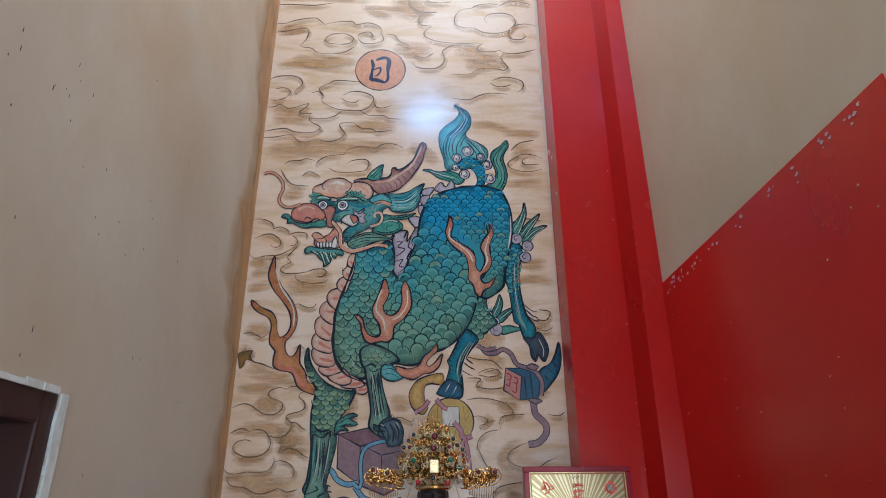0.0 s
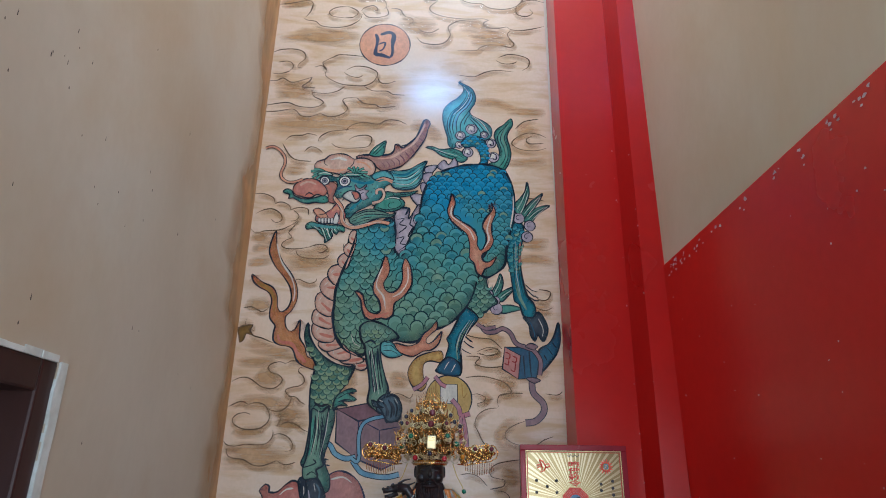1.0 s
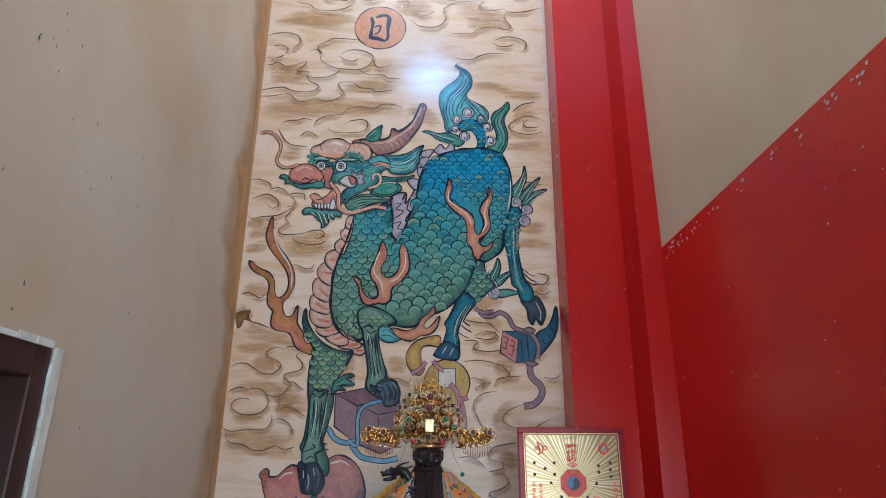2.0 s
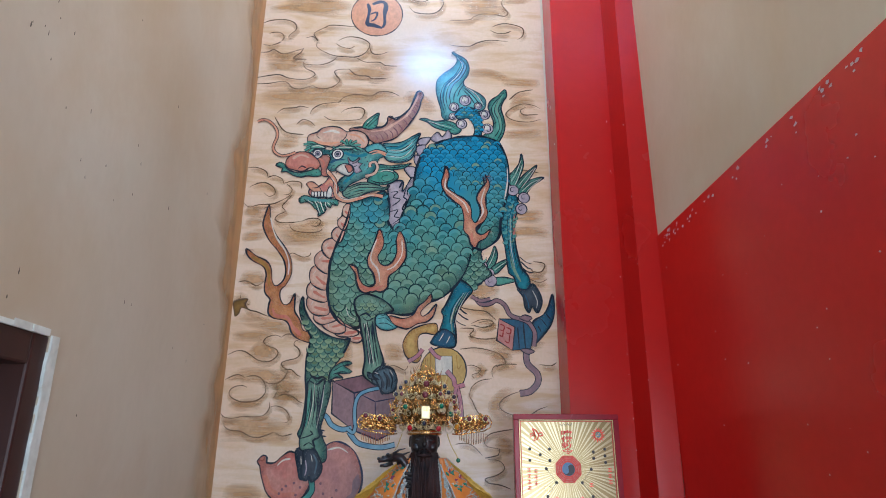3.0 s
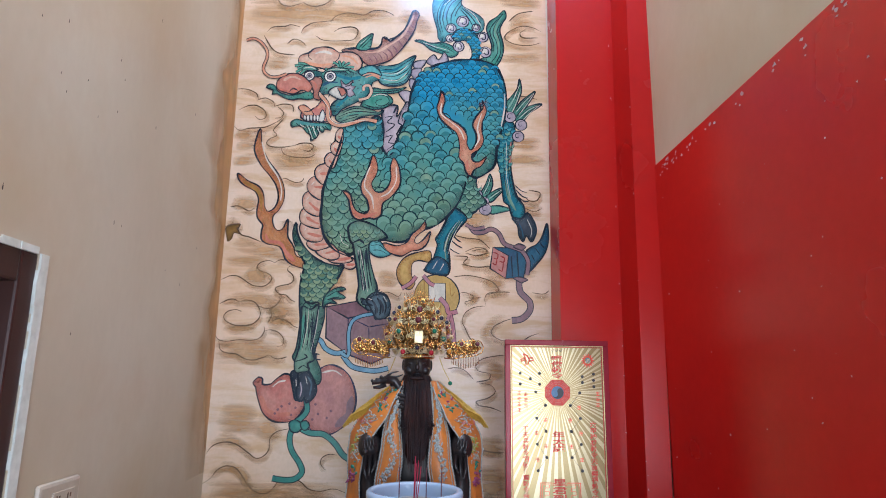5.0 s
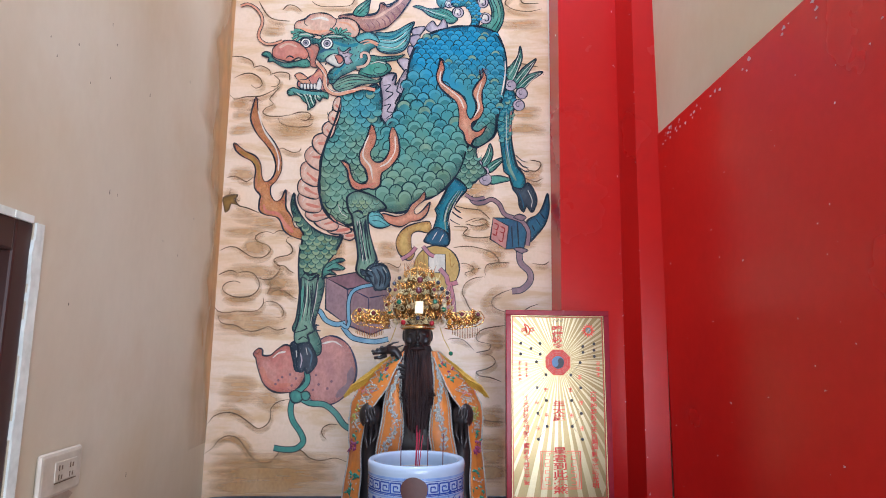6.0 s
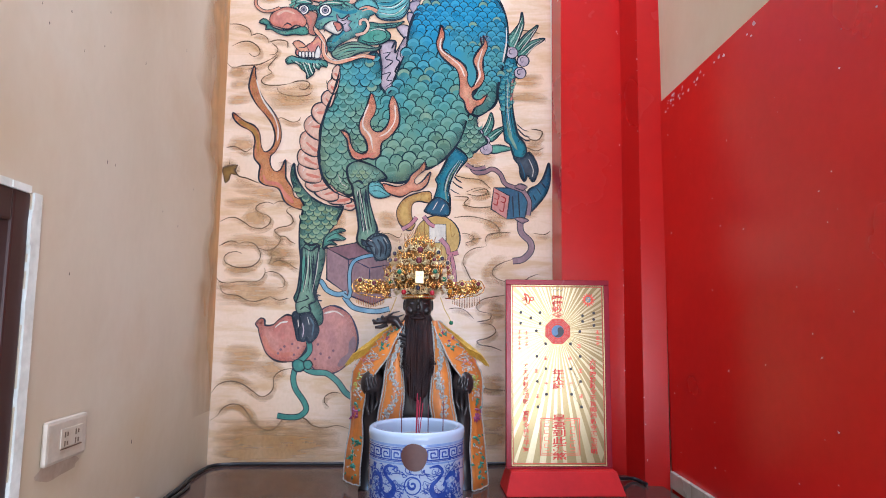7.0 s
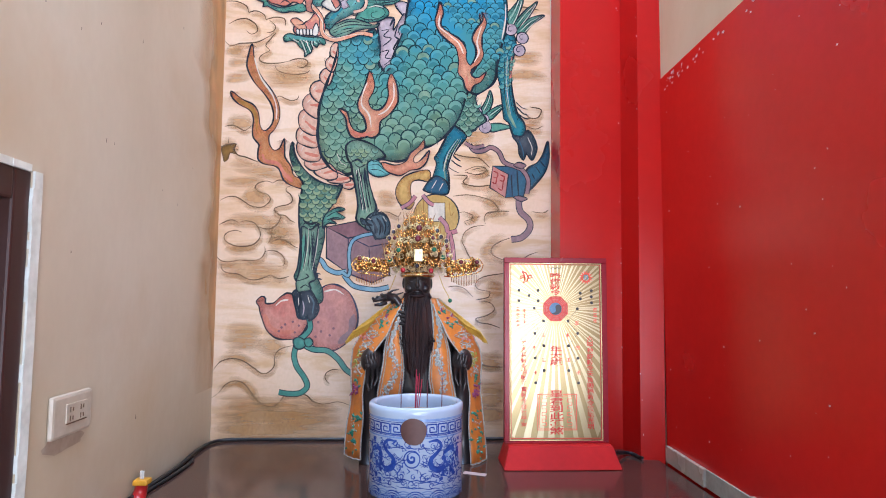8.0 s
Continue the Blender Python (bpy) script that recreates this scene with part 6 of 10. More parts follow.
fill("belly", [(27.9, 95.8), (24.7, 95.4), (23.5, 93.4), (24.2, 91.2), (26.4, 89.6), (27.3, 92.7)], 0.40, "ink")
line("red_wash", 0.85, [(27.1, 93.1), (26.5, 92.9), (25, 92.9)])
line("pale", 0.28, [(25.2, 94.3), (24.4, 93.2)])
fill("belly", [(29.9, 99), (27.4, 99.2), (26.1, 97.5), (26.6, 95.5), (28.8, 94.7)], 0.40, "ink")
line("red_wash", 0.85, [(28.6, 95.7), (28.3, 95.9), (27.3, 97)])
line("pale", 0.28, [(27.6, 98.3), (26.8, 97.3)])
fill("belly", [(30.9, 102.7), (28.9, 102.7), (27.6, 101.2), (28, 99.2), (29.9, 98.4)], 0.40, "ink")
line("red_wash", 0.85, [(29.8, 99.4), (29.5, 99.6), (28.6, 100.7)])
line("pale", 0.28, [(28.9, 101.9), (28.2, 101)])
fill("belly", [(30.8, 106.5), (29.5, 106.2), (28.8, 104.7), (29.1, 102.7), (30.9, 102.5)], 0.40, "ink")
line("red_wash", 0.85, [(30.7, 103.3), (30.3, 103.5), (29.5, 104.3)])
line("pale", 0.28, [(29.6, 105.4), (29.2, 104.6)])
line("ink", 0.62, [(31, 106.5), (30.1, 101.3), (28.2, 95.5), (26.4, 89.9), (25.9, 84.3), (26, 78.9), (27.3, 74.6), (30.3, 71), (35.6, 68.9)])

begin("front_leg", "green scaled front leg standing on the gourd")
fill("green", [(19.2, 78.6), (20.1, 74.8), (22.5, 71.2), (26.4, 68), (31.4, 66.7), (32.9, 67), (31.5, 63.4), (29.3, 59.9), (28.3, 57), (28.4, 52.7), (27.2, 47.1), (26.3, 43.3), (27.3, 40.6), (28.2, 38.4), (27.7, 35.1), (22, 35.2), (21.8, 39.8), (20.5, 42), (21.4, 44.7), (22, 51.4), (21.5, 56.3), (21.4, 61.4), (22, 65.2), (22.2, 67.4), (19.7, 71.3), (18.5, 75.2)], 0.49, "ink")
scales(2.25, 180, [(19.8, 74.4), (22.5, 70.8), (26.4, 67.4), (32, 66.4), (29.6, 60.5), (28, 56.7), (22.6, 56.3), (21.7, 61.4), (22.3, 65.9), (20.4, 70.8)])
line("green_pale", 0.87, [(23.9, 54.9), (24, 49.9), (23.7, 45)])
line("pale", 0.29, [(25, 54.9), (25.1, 49.2)])
line("ink", 0.26, [(24.5, 55.6), (24.3, 49.9), (23.5, 44.4)])
line("ink", 0.23, [(26, 54.9), (26.1, 49.2), (25.2, 44.4)])
line("ink", 0.35, [(21.5, 42), (22.9, 42.8), (24.5, 42), (24, 40.9)])
line("ink", 0.35, [(26.2, 43.1), (27.6, 42.8)])
line("ink", 0.35, [(26.3, 41.7), (28, 41.4)])
line("ink", 0.34, [(20.8, 41.8), (22.1, 40.4), (22.8, 38.4)])
line("ink", 0.36, [(22.6, 57.3), (24.1, 56.2), (25.9, 56.7), (27.4, 55.9)])
fill("hoof", [(20.3, 37.7), (21.8, 38.8), (24, 39.3), (26.3, 36.6), (26.7, 33.6), (25.3, 30.6), (24.2, 31.3), (22, 31), (21.2, 33.5)], 0.38, "ink")
line("pale", 0.30, [(21.8, 36.5), (22.2, 32.8)])
line("lilac", 0.60, [(23, 37.3), (23.4, 32.7)])
fill("leaf", [(28.1, 58.2), (30.2, 60.2), (32.6, 60.9), (33.8, 60.2), (31.7, 59.6), (33.9, 58.1), (32.4, 57.6), (30, 57.6), (31.6, 56.4), (29.2, 56.4), (27.8, 55.3)], 0.33, "ink")
line("ink", 0.24, [(28.8, 58.2), (31.1, 59.6), (33.2, 59.6)])
line("ink", 0.24, [(28.8, 57.3), (31.2, 58.1), (33.3, 57.5)])
line("ink", 0.23, [(28.6, 56.1), (30.4, 57)])

begin("raised_leg", "pale green raised leg with dark hoof")
fill("teal_pale", [(39.4, 73.4), (41.9, 74.1), (44.1, 72.2), (46, 70.6), (43.6, 69.4), (41.1, 69.7), (39.5, 71.3)], 0.34, "ink")
line("ink", 0.22, [(40.1, 72.5), (42.3, 72.8), (44.2, 71.2)])
line("ink", 0.22, [(40.4, 71.3), (42.6, 71.3), (44.5, 70.3)])
fill("green_pale", [(33.7, 77.9), (36.7, 79.5), (41.5, 77.9), (44.4, 75), (41.6, 74.1), (39.6, 73.1), (39.9, 68.8), (41.1, 64.3), (42.2, 60.1), (40.6, 54.8), (38.8, 55.5), (36.8, 57.5), (37.1, 61.3), (36.5, 65.8), (35.5, 70.4), (35.1, 72.7), (34.1, 74.3)], 0.53, "ink")
scales(1.92, 180, [(34.3, 77.4), (36.8, 78.8), (41.5, 77.2), (43.1, 75), (38.8, 73.1), (35.4, 72.7)])
line("ink", 0.31, [(37.3, 71.9), (38.1, 65.8), (39.2, 60.6)])
line("pale", 0.47, [(36.6, 71.1), (37.5, 65.8), (38.5, 60.1)])
line("ink", 0.47, [(35.1, 73.2), (36.9, 74.1), (38.2, 73.1)])
line("ink", 0.27, [(38.7, 71.9), (39.7, 65.8), (40.7, 61.3)])
fill("hoof_blue", [(39.3, 57.5), (41.1, 59.5), (43.5, 59.5), (45.3, 58), (45.5, 53.3), (44.2, 52.6), (43.6, 53.7), (42.1, 52.3), (41.2, 54.3), (39.4, 55.2)], 0.42, "ink")
line("pale", 0.23, [(42.6, 58.6), (43.3, 55.4)])
line("pale", 0.23, [(44.1, 58), (44.5, 54.6)])
line("pale", 0.24, [(41.1, 57.5), (41.8, 55.2)])

begin("front_shank", "pale green lower foreleg over a dark cloven hoof")
fill("green_pale", [(22.3, 55.5), (24.6, 54.7), (26.6, 56.1), (26.5, 53.3), (25.8, 48.3), (25.8, 43.4), (26.3, 41.4), (24.6, 40.4), (25, 38.5), (21.8, 38), (21.1, 40.4), (21.7, 42.8), (22.2, 45.8), (22.4, 50.8)], 0.46, "ink")
line("ink", 0.30, [(23.4, 54), (23.5, 49.3), (23, 44.3)])
line("ink", 0.22, [(24.2, 53.8), (24.4, 49.3), (24.2, 43.9)])
line("ink", 0.30, [(25.4, 54.1), (25.2, 49.3), (25.2, 43.9)])
line("ink", 0.34, [(21.2, 40.9), (23, 41.4), (24.4, 42.1), (23.6, 42.9)])
line("ink", 0.30, [(22.2, 39), (23.6, 39.9), (24.9, 39)])
line("ink", 0.26, [(25.8, 43.4), (26.9, 42.4), (26.5, 41.8)])
line("ink", 0.26, [(25.9, 42.4), (27, 41.5)])
line("ink", 0.26, [(25.8, 44.6), (26.7, 43.6)])
line("ink", 0.30, [(22.5, 55.8), (23.5, 56.8), (25, 56.1), (26.3, 56.9)])
line("ink", 0.20, [(24.6, 53.3), (25.2, 52.9), (25.4, 53.4)])
line("ink", 0.20, [(24.7, 52.3), (25.3, 51.9), (25.5, 52.4)])
line("ink", 0.20, [(24.7, 51.3), (25.4, 50.9), (25.5, 51.4)])
line("ink", 0.20, [(24.8, 50.3), (25.4, 49.9), (25.6, 50.4)])
line("ink", 0.20, [(24.9, 49.3), (25.5, 48.9), (25.7, 49.4)])
line("ink", 0.20, [(24.9, 48.3), (25.6, 47.9), (25.7, 48.4)])
line("ink", 0.20, [(25, 47.3), (25.6, 46.9), (25.8, 47.4)])
line("ink", 0.20, [(25.1, 46.3), (25.7, 45.9), (25.8, 46.4)])
line("ink", 0.20, [(25.1, 45.3), (25.7, 45), (25.9, 45.5)])
line("leaf", 0.80, [(22.8, 53.3), (22.9, 48.3), (22.4, 43.8)])
fill("hoof", [(22.2, 37.8), (24.2, 38.3), (25.7, 37.5), (27.4, 34.2), (26.8, 31.8), (24.8, 30.3), (24.2, 31.8), (23.7, 30.8), (22.5, 31.1), (22, 33.7), (22.6, 35.6)], 0.36, "ink")
line("hoof_blue", 0.70, [(24.8, 37.1), (25.9, 35.2), (25.6, 32.3)])
line("lilac", 0.50, [(23, 35.6), (23.4, 33.7), (23.1, 31.8)])
line("pale", 0.20, [(24.3, 37.1), (24.8, 35.2)])

begin("raised_shank", "pale green raised foreleg over a blue-grey hoof")
fill("hoof_blue", [(37.9, 58), (39.7, 57.5), (41.1, 58.7), (43.7, 59.2), (45.5, 57.7), (46, 55.2), (44.8, 52.9), (42.4, 52.5), (41.1, 54.4), (40, 56.1), (38.4, 56.3)], 0.38, "ink")
line("ink", 0.40, [(39.2, 57.4), (40, 56.4), (41.2, 56.1)])
line("ink", 0.34, [(40.7, 57.7), (41.8, 56.1), (41.9, 53.6)])
line("ink", 0.34, [(42.2, 58.2), (43.3, 56.2), (43.1, 53.4)])
line("ink", 0.30, [(43.7, 58.2), (44.7, 56.2), (44.4, 53.7)])
line("ink", 0.30, [(41.1, 58.7), (42.1, 61)])
line("ink", 0.30, [(41.6, 58.7), (42.9, 60.5)])
line("ink", 0.30, [(41.9, 58.7), (43.6, 60)])
line("hoof", 0.55, [(41.2, 57.2), (42.3, 55.1), (42.3, 53.9)])
line("hoof", 0.55, [(42.8, 57.7), (43.9, 55.7), (43.8, 54.1)])
line("pale", 0.22, [(39.9, 58), (40.9, 57.6)])
line("pale", 0.22, [(43.9, 58.7), (45, 57)])
line("ink", 0.30, [(36.8, 71.1), (37.3, 66.4), (38.3, 60.2)])
line("ink", 0.24, [(37.8, 71.1), (38.3, 66.4), (39, 60.2)])
line("ink", 0.30, [(38.6, 71.2), (39.1, 66.4), (39.9, 60.7)])
line("ink", 0.34, [(36.2, 72.7), (37.5, 71.9), (39, 72.8)])

begin("leg_hair", "dark brushed lines on the painted legs", "stuff")
strands(0.15, 5, [(22.7, 55.3), (22.8, 50), (21.8, 43.8)], [(27.2, 54.9), (26.7, 49.2), (25.6, 43.3)])
strands(0.15, 4, [(35.8, 71.3), (37.2, 65.5), (38.7, 59.1)], [(39.3, 71.9), (40.3, 65.8), (41.3, 60.1)])
strands(0.16, 4, [(33.7, 77.6), (32.8, 75.1), (33.8, 73.5)], [(27.7, 72.6), (30.6, 70.7), (34, 70.1)])
strands(0.15, 5, [(63.6, 80.3), (60.7, 76.1), (59.7, 71.7)], [(65.5, 80.3), (62.9, 75.5), (61.5, 70.2)])
strands(0.16, 4, [(76.7, 103.3), (76.7, 94.5), (77.7, 87.7)], [(79.7, 105.1), (79.4, 94.5), (80.6, 87.4)])
line("ink", 0.26, [(28.3, 51.3), (27.5, 50.5)])
line("ink", 0.26, [(27.9, 52.7), (26.8, 51.9)])
line("ink", 0.26, [(27.8, 49.2), (26.7, 48.5)])
line("ink", 0.27, [(27.4, 47.1), (26.2, 46.6)])
line("ink", 0.26, [(27, 45.5), (25.8, 45)])
line("ink", 0.27, [(29.2, 55.9), (27.8, 55)])
line("ink", 0.28, [(18.8, 73.6), (20.2, 72.7)])
line("ink", 0.27, [(19.8, 70.8), (21.4, 70.2)])

begin("face_lines", "dark brushed lines on the painted head")
line("ink", 0.30, [(26.8, 125.6), (25.4, 124.5), (24, 124.9)])
line("ink", 0.29, [(23.2, 121.8), (22.3, 119.5), (23.5, 117.2)])
line("ink", 0.29, [(24.7, 119.5), (26.5, 117.9), (26.2, 116)])
line("ink", 0.29, [(29, 115.6), (27.4, 114.2), (26.8, 111.9)])
line("ink", 0.29, [(30.7, 114.9), (29.1, 113), (28.9, 110.8)])
line("ink", 0.29, [(32.7, 116), (34, 117.9), (33.6, 120.2)])
line("ink", 0.30, [(34.8, 114.5), (36.8, 115.2), (38.2, 116.7)])
line("ink", 0.30, [(35.1, 125.6), (37.2, 124.8), (38.7, 123.2)])
line("ink", 0.29, [(31.7, 124.8), (33.5, 123.7), (33.9, 121.7)])
line("ink", 0.29, [(31.1, 122.9), (32.5, 122.1)])
line("ink", 0.29, [(29.7, 121.7), (31.5, 121), (30.9, 119.4)])
line("ink", 0.30, [(36, 119.4), (37.4, 117.9), (36.8, 116)])
line("ink", 0.28, [(27.2, 110.8), (29.3, 109.7), (32.3, 110.1)])
line("ink", 0.29, [(33.9, 111.2), (36.3, 110.8), (39, 111.9)])
line("ink", 0.30, [(13, 119.5), (14.6, 120.6), (16.7, 120.3)])
line("ink", 0.30, [(14.5, 122.2), (15.8, 123)])
line("ink", 0.29, [(18.1, 121), (19.6, 119.1)])
line("ink", 0.30, [(21.8, 121.8), (23.1, 122.9), (24.6, 121)])
line("leaf", 0.51, [(28.1, 112.7), (30.4, 113.8), (32.2, 113.4)])
line("leaf", 0.52, [(31, 117.1), (32.6, 118.3)])
line("leaf", 0.52, [(33.4, 125.6), (35.8, 126)])
line("leaf", 0.51, [(37.3, 121.7), (39.1, 120.5)])
line("leaf", 0.51, [(29.5, 111.2), (32.2, 111.2)])
line("leaf", 0.52, [(25.1, 118.7), (26.7, 119.8)])
line("pale", 0.34, [(32.1, 123.3), (33.9, 122.1)])
line("pale", 0.34, [(28.4, 114.2), (30.1, 114.5)])
line("pale", 0.35, [(35.4, 117.1), (36.7, 118.3)])
line("pale", 0.34, [(38.1, 119.4), (39.5, 118.2)])

begin("body_flame", "orange painted flame with ink outline")
fill("flame_pink", [(58.9, 119.1), (59.9, 116.3), (59.3, 112.5), (61.8, 110.3), (64.7, 108.4), (66.4, 105.5), (66.4, 103), (67.5, 101.2), (68.9, 103.4), (69, 106), (68, 108.8), (69, 111.5), (71, 114.3), (70.7, 116.6), (72, 113.4), (70.8, 109.7), (70.7, 106.9), (71.2, 104.2), (70, 101.6), (67.9, 99.8), (68.2, 98), (69.8, 97.7), (71.9, 99.3), (70.6, 96.6), (68.6, 95.4), (67.5, 93.4), (66.1, 94.6), (65.4, 97.2), (64.1, 98.9), (64.2, 102.5), (63.4, 106.1), (61.3, 107.9), (58.8, 110.3), (57.6, 113.5), (58.2, 116.3)], 0.51, "ink")

begin("body_flame", "orange painted flame with ink outline")
fill("flame_pink", [(31.6, 88), (33.7, 87.2), (34.7, 83.9), (35.9, 82.2), (37.9, 81.7), (39, 82.7), (38.4, 85.5), (36.9, 87.7), (36.7, 90.5), (38.2, 93.9), (39.7, 98.7), (41.1, 95.6), (40.8, 93), (39.6, 90.5), (40.5, 88.3), (42.4, 88), (44.1, 89.6), (44.9, 92.2), (44.7, 95.6), (45.6, 98.2), (47.1, 95.6), (47.7, 91.3), (46.9, 88.8), (44.8, 86.3), (42.9, 84.6), (42.5, 81.4), (40.7, 80.1), (38.6, 80.6), (36.7, 79.8), (34.8, 80.6), (33.8, 83.1), (33.3, 85.5)], 0.49, "ink")
line("pale", 0.51, [(59, 115.3), (58.8, 112.1), (61.8, 109.5), (64.3, 107.3), (65.6, 104.3)])
line("pale", 0.51, [(70.6, 112.5), (69.4, 107.9), (69.9, 104.8), (68.5, 101.9)])
line("pale", 0.48, [(39.1, 95.6), (37.9, 92.2), (37.7, 89.3), (39.7, 86.6), (40.4, 83)])
line("pale", 0.48, [(46.3, 95.6), (46.4, 91.3), (44.5, 87.9), (42.3, 86.6)])
line("red_wash", 0.83, [(66.5, 98.1), (66.6, 95.5)])
line("red_wash", 0.78, [(35.1, 81.8), (38, 80.8), (41.4, 82)])

begin("body_flame", "orange painted flame with ink outline")
fill("flame_pink", [(43.4, 73.4), (47, 72.7), (49.8, 73.7), (51.2, 76.1), (53.2, 77.7), (54.8, 79.8), (55, 77.7), (53.2, 76.1), (52, 74.5), (52.5, 73.4), (54, 74.2), (55.6, 76.1), (56.4, 76.9), (55.6, 73.7), (53.7, 71.8), (51.3, 71.3), (49.4, 70.2), (47.9, 69.8), (44.7, 71)], 0.40, "ink")

begin("mane", "flowing teal mane behind the painted head")
fill("teal_pale", [(40.1, 126.3), (42.9, 126.5), (45.7, 127.1), (48.7, 129), (51.2, 130.1), (50.1, 127.2), (49.8, 124.2), (48.4, 121.4), (45.9, 120.1), (43.1, 120.1), (40.9, 121.1), (39.9, 123.5)], 0.34, "ink")
line("ink", 0.22, [(40.7, 125.5), (44.6, 125.5), (47.9, 127.5), (50.7, 129.7)])
line("ink", 0.22, [(40.7, 124.4), (44.7, 124.3), (47.9, 126.2), (50.2, 128.5)])
line("ink", 0.22, [(40.8, 123.5), (44.7, 123.2), (48, 124.9), (49.9, 127.2)])
line("ink", 0.22, [(40.8, 122.6), (44.7, 122), (48, 123.5), (49.7, 126)])
line("ink", 0.22, [(40.8, 121.7), (44.8, 120.9), (48.1, 122.1), (49.5, 124.2)])
line("ink", 0.22, [(42, 120.8), (45.3, 120.3), (47.8, 121.4)])
line("blue", 0.70, [(40.7, 125.1), (44.1, 125), (47.4, 126.8)])
line("leaf", 0.60, [(41.4, 121.4), (45.3, 121.4), (48.6, 123.8)])
line("pale", 0.22, [(41.9, 124.1), (45.8, 124.2), (49, 127.2)])
line("pale", 0.22, [(41.9, 122.2), (45.8, 122), (48.8, 124.7)])
fill("leaf", [(38.5, 119.2), (42.1, 119.1), (46.5, 119.5), (48.6, 120), (46.2, 118.2), (43.2, 117.6), (44.5, 116.4), (44.7, 114.9), (42.3, 113.2), (39, 112.7), (35.7, 113.4), (36.6, 116.1)], 0.34, "ink")
line("ink", 0.24, [(38.8, 118.3), (42.6, 118.3), (46.5, 119)])
line("ink", 0.24, [(38.2, 117.4), (41, 117.8), (43.8, 117.7)])
line("ink", 0.24, [(37.7, 116.2), (40.5, 117.2), (43, 116.8), (43.7, 115.2), (42, 113.9), (40, 114.3), (40.1, 115.5), (41.6, 115.8)])
line("ink", 0.24, [(36.7, 114.1), (39, 113.4), (42, 113.6)])
line("pale", 0.26, [(38.8, 116.7), (41, 117.5), (43.2, 117.1)])
fill("green_pale", [(28.7, 110.8), (31.3, 112.5), (34.6, 113.6), (37.9, 112.9), (40.7, 112), (42.3, 112.6), (41.2, 111.2), (38, 110.7), (35.3, 110), (33.2, 108.6), (30.5, 108.2), (28.7, 109.2)], 0.34, "ink")
line("ink", 0.24, [(29.3, 110), (32.5, 111.5), (35.7, 111.9), (40.7, 111.6)])
line("ink", 0.24, [(29.3, 109.3), (32.5, 110.5), (35.2, 111)])
line("ink", 0.24, [(30.2, 108.7), (32.6, 109.6), (34.7, 110.4)])
line("ink", 0.24, [(30.3, 111.2), (33.5, 112.7), (36.8, 112.6)])
line("leaf", 0.50, [(30.4, 109.5), (33, 111), (36.3, 111.6)])

begin("painted_head", "horned green head with pink brow and nose")
fill("face_blue", [(18.6, 123.3), (21.1, 124.3), (24.1, 123.8), (27.4, 124.3), (31.9, 124.1), (35.2, 125.2), (37.9, 126.5), (40.1, 126), (41.1, 123.5), (40.3, 122), (38.7, 121), (38.2, 118.6), (36.6, 116.1), (33.4, 114.2), (30.3, 112.4), (28.7, 110.5), (27.1, 111.1), (27.2, 113.4), (29, 115.9), (26.7, 117), (24.5, 116.9), (23.3, 118.7), (24.3, 120.5), (23.9, 122.3), (21.5, 122.2)], 0.30, "ink")
line("blue", 1.40, [(28, 123.1), (32, 122), (35.3, 122.7)])
line("blue", 1.60, [(33.2, 118.4), (31.2, 116), (28.6, 112.9)])
line("teal_pale", 1.10, [(35.2, 124.2), (37.4, 125.2), (39.6, 125.2)])
line("navy_blue", 0.80, [(24.4, 119.6), (26, 120.6), (28.7, 120.7)])
line("leaf", 0.90, [(25, 118.1), (26.6, 118.8), (28.2, 120)])
line("teal_pale", 0.70, [(34.4, 117.3), (36, 119.1), (36.4, 121.5)])
disc("hoof", 30.8, 123.2, 0.20, 0.00)
disc("hoof", 32.5, 122.6, 0.20, 0.00)
disc("hoof", 33.8, 123.6, 0.20, 0.00)
disc("hoof", 34.8, 121.5, 0.20, 0.00)
disc("hoof", 33.1, 120.8, 0.20, 0.00)
disc("hoof", 35.4, 120.3, 0.20, 0.00)
disc("hoof", 34.6, 119.1, 0.20, 0.00)
disc("hoof", 35.5, 117.9, 0.20, 0.00)
disc("hoof", 33.9, 116.9, 0.20, 0.00)
disc("hoof", 32.3, 115.4, 0.20, 0.00)
disc("hoof", 30.7, 114.4, 0.20, 0.00)
disc("hoof", 29.1, 113.2, 0.20, 0.00)
disc("hoof", 28.4, 111.7, 0.20, 0.00)
disc("hoof", 25.5, 118.7, 0.20, 0.00)
disc("hoof", 25, 117.5, 0.20, 0.00)
fill("skin", [(20.1, 121.6), (22.7, 122.1), (24.2, 121.1), (23.8, 118.7), (23.3, 116.9), (24, 115.1), (22, 115.6), (21.7, 118)], 0.28, "ink")
line("red_wash", 0.60, [(21, 121), (22.4, 119.8), (22.3, 118)])
fill("teal_pale", [(34.4, 124.4), (36.2, 126), (38.7, 126.4), (40.9, 124.4), (41, 123.1), (38, 123.3), (35.8, 123)], 0.34, "ink")
line("flame_pink", 0.60, [(35.8, 123.1), (38, 123.9), (41, 122.9)])
line("flame_pink", 0.60, [(36.6, 122.6), (38.8, 123.3), (40.8, 122.3)])
line("ink", 0.26, [(35.2, 123.2), (38, 124.3), (41.1, 123.4)])
line("ink", 1.09, [(35, 115.5), (37.5, 116.3), (38.5, 118.3), (37.7, 120.1), (36.2, 119.7), (36.3, 118.4)], flat=True)
line("belly", 0.75, [(35, 115.5), (37.5, 116.3), (38.5, 118.3), (37.7, 120.1), (36.2, 119.7), (36.3, 118.4)], flat=True)
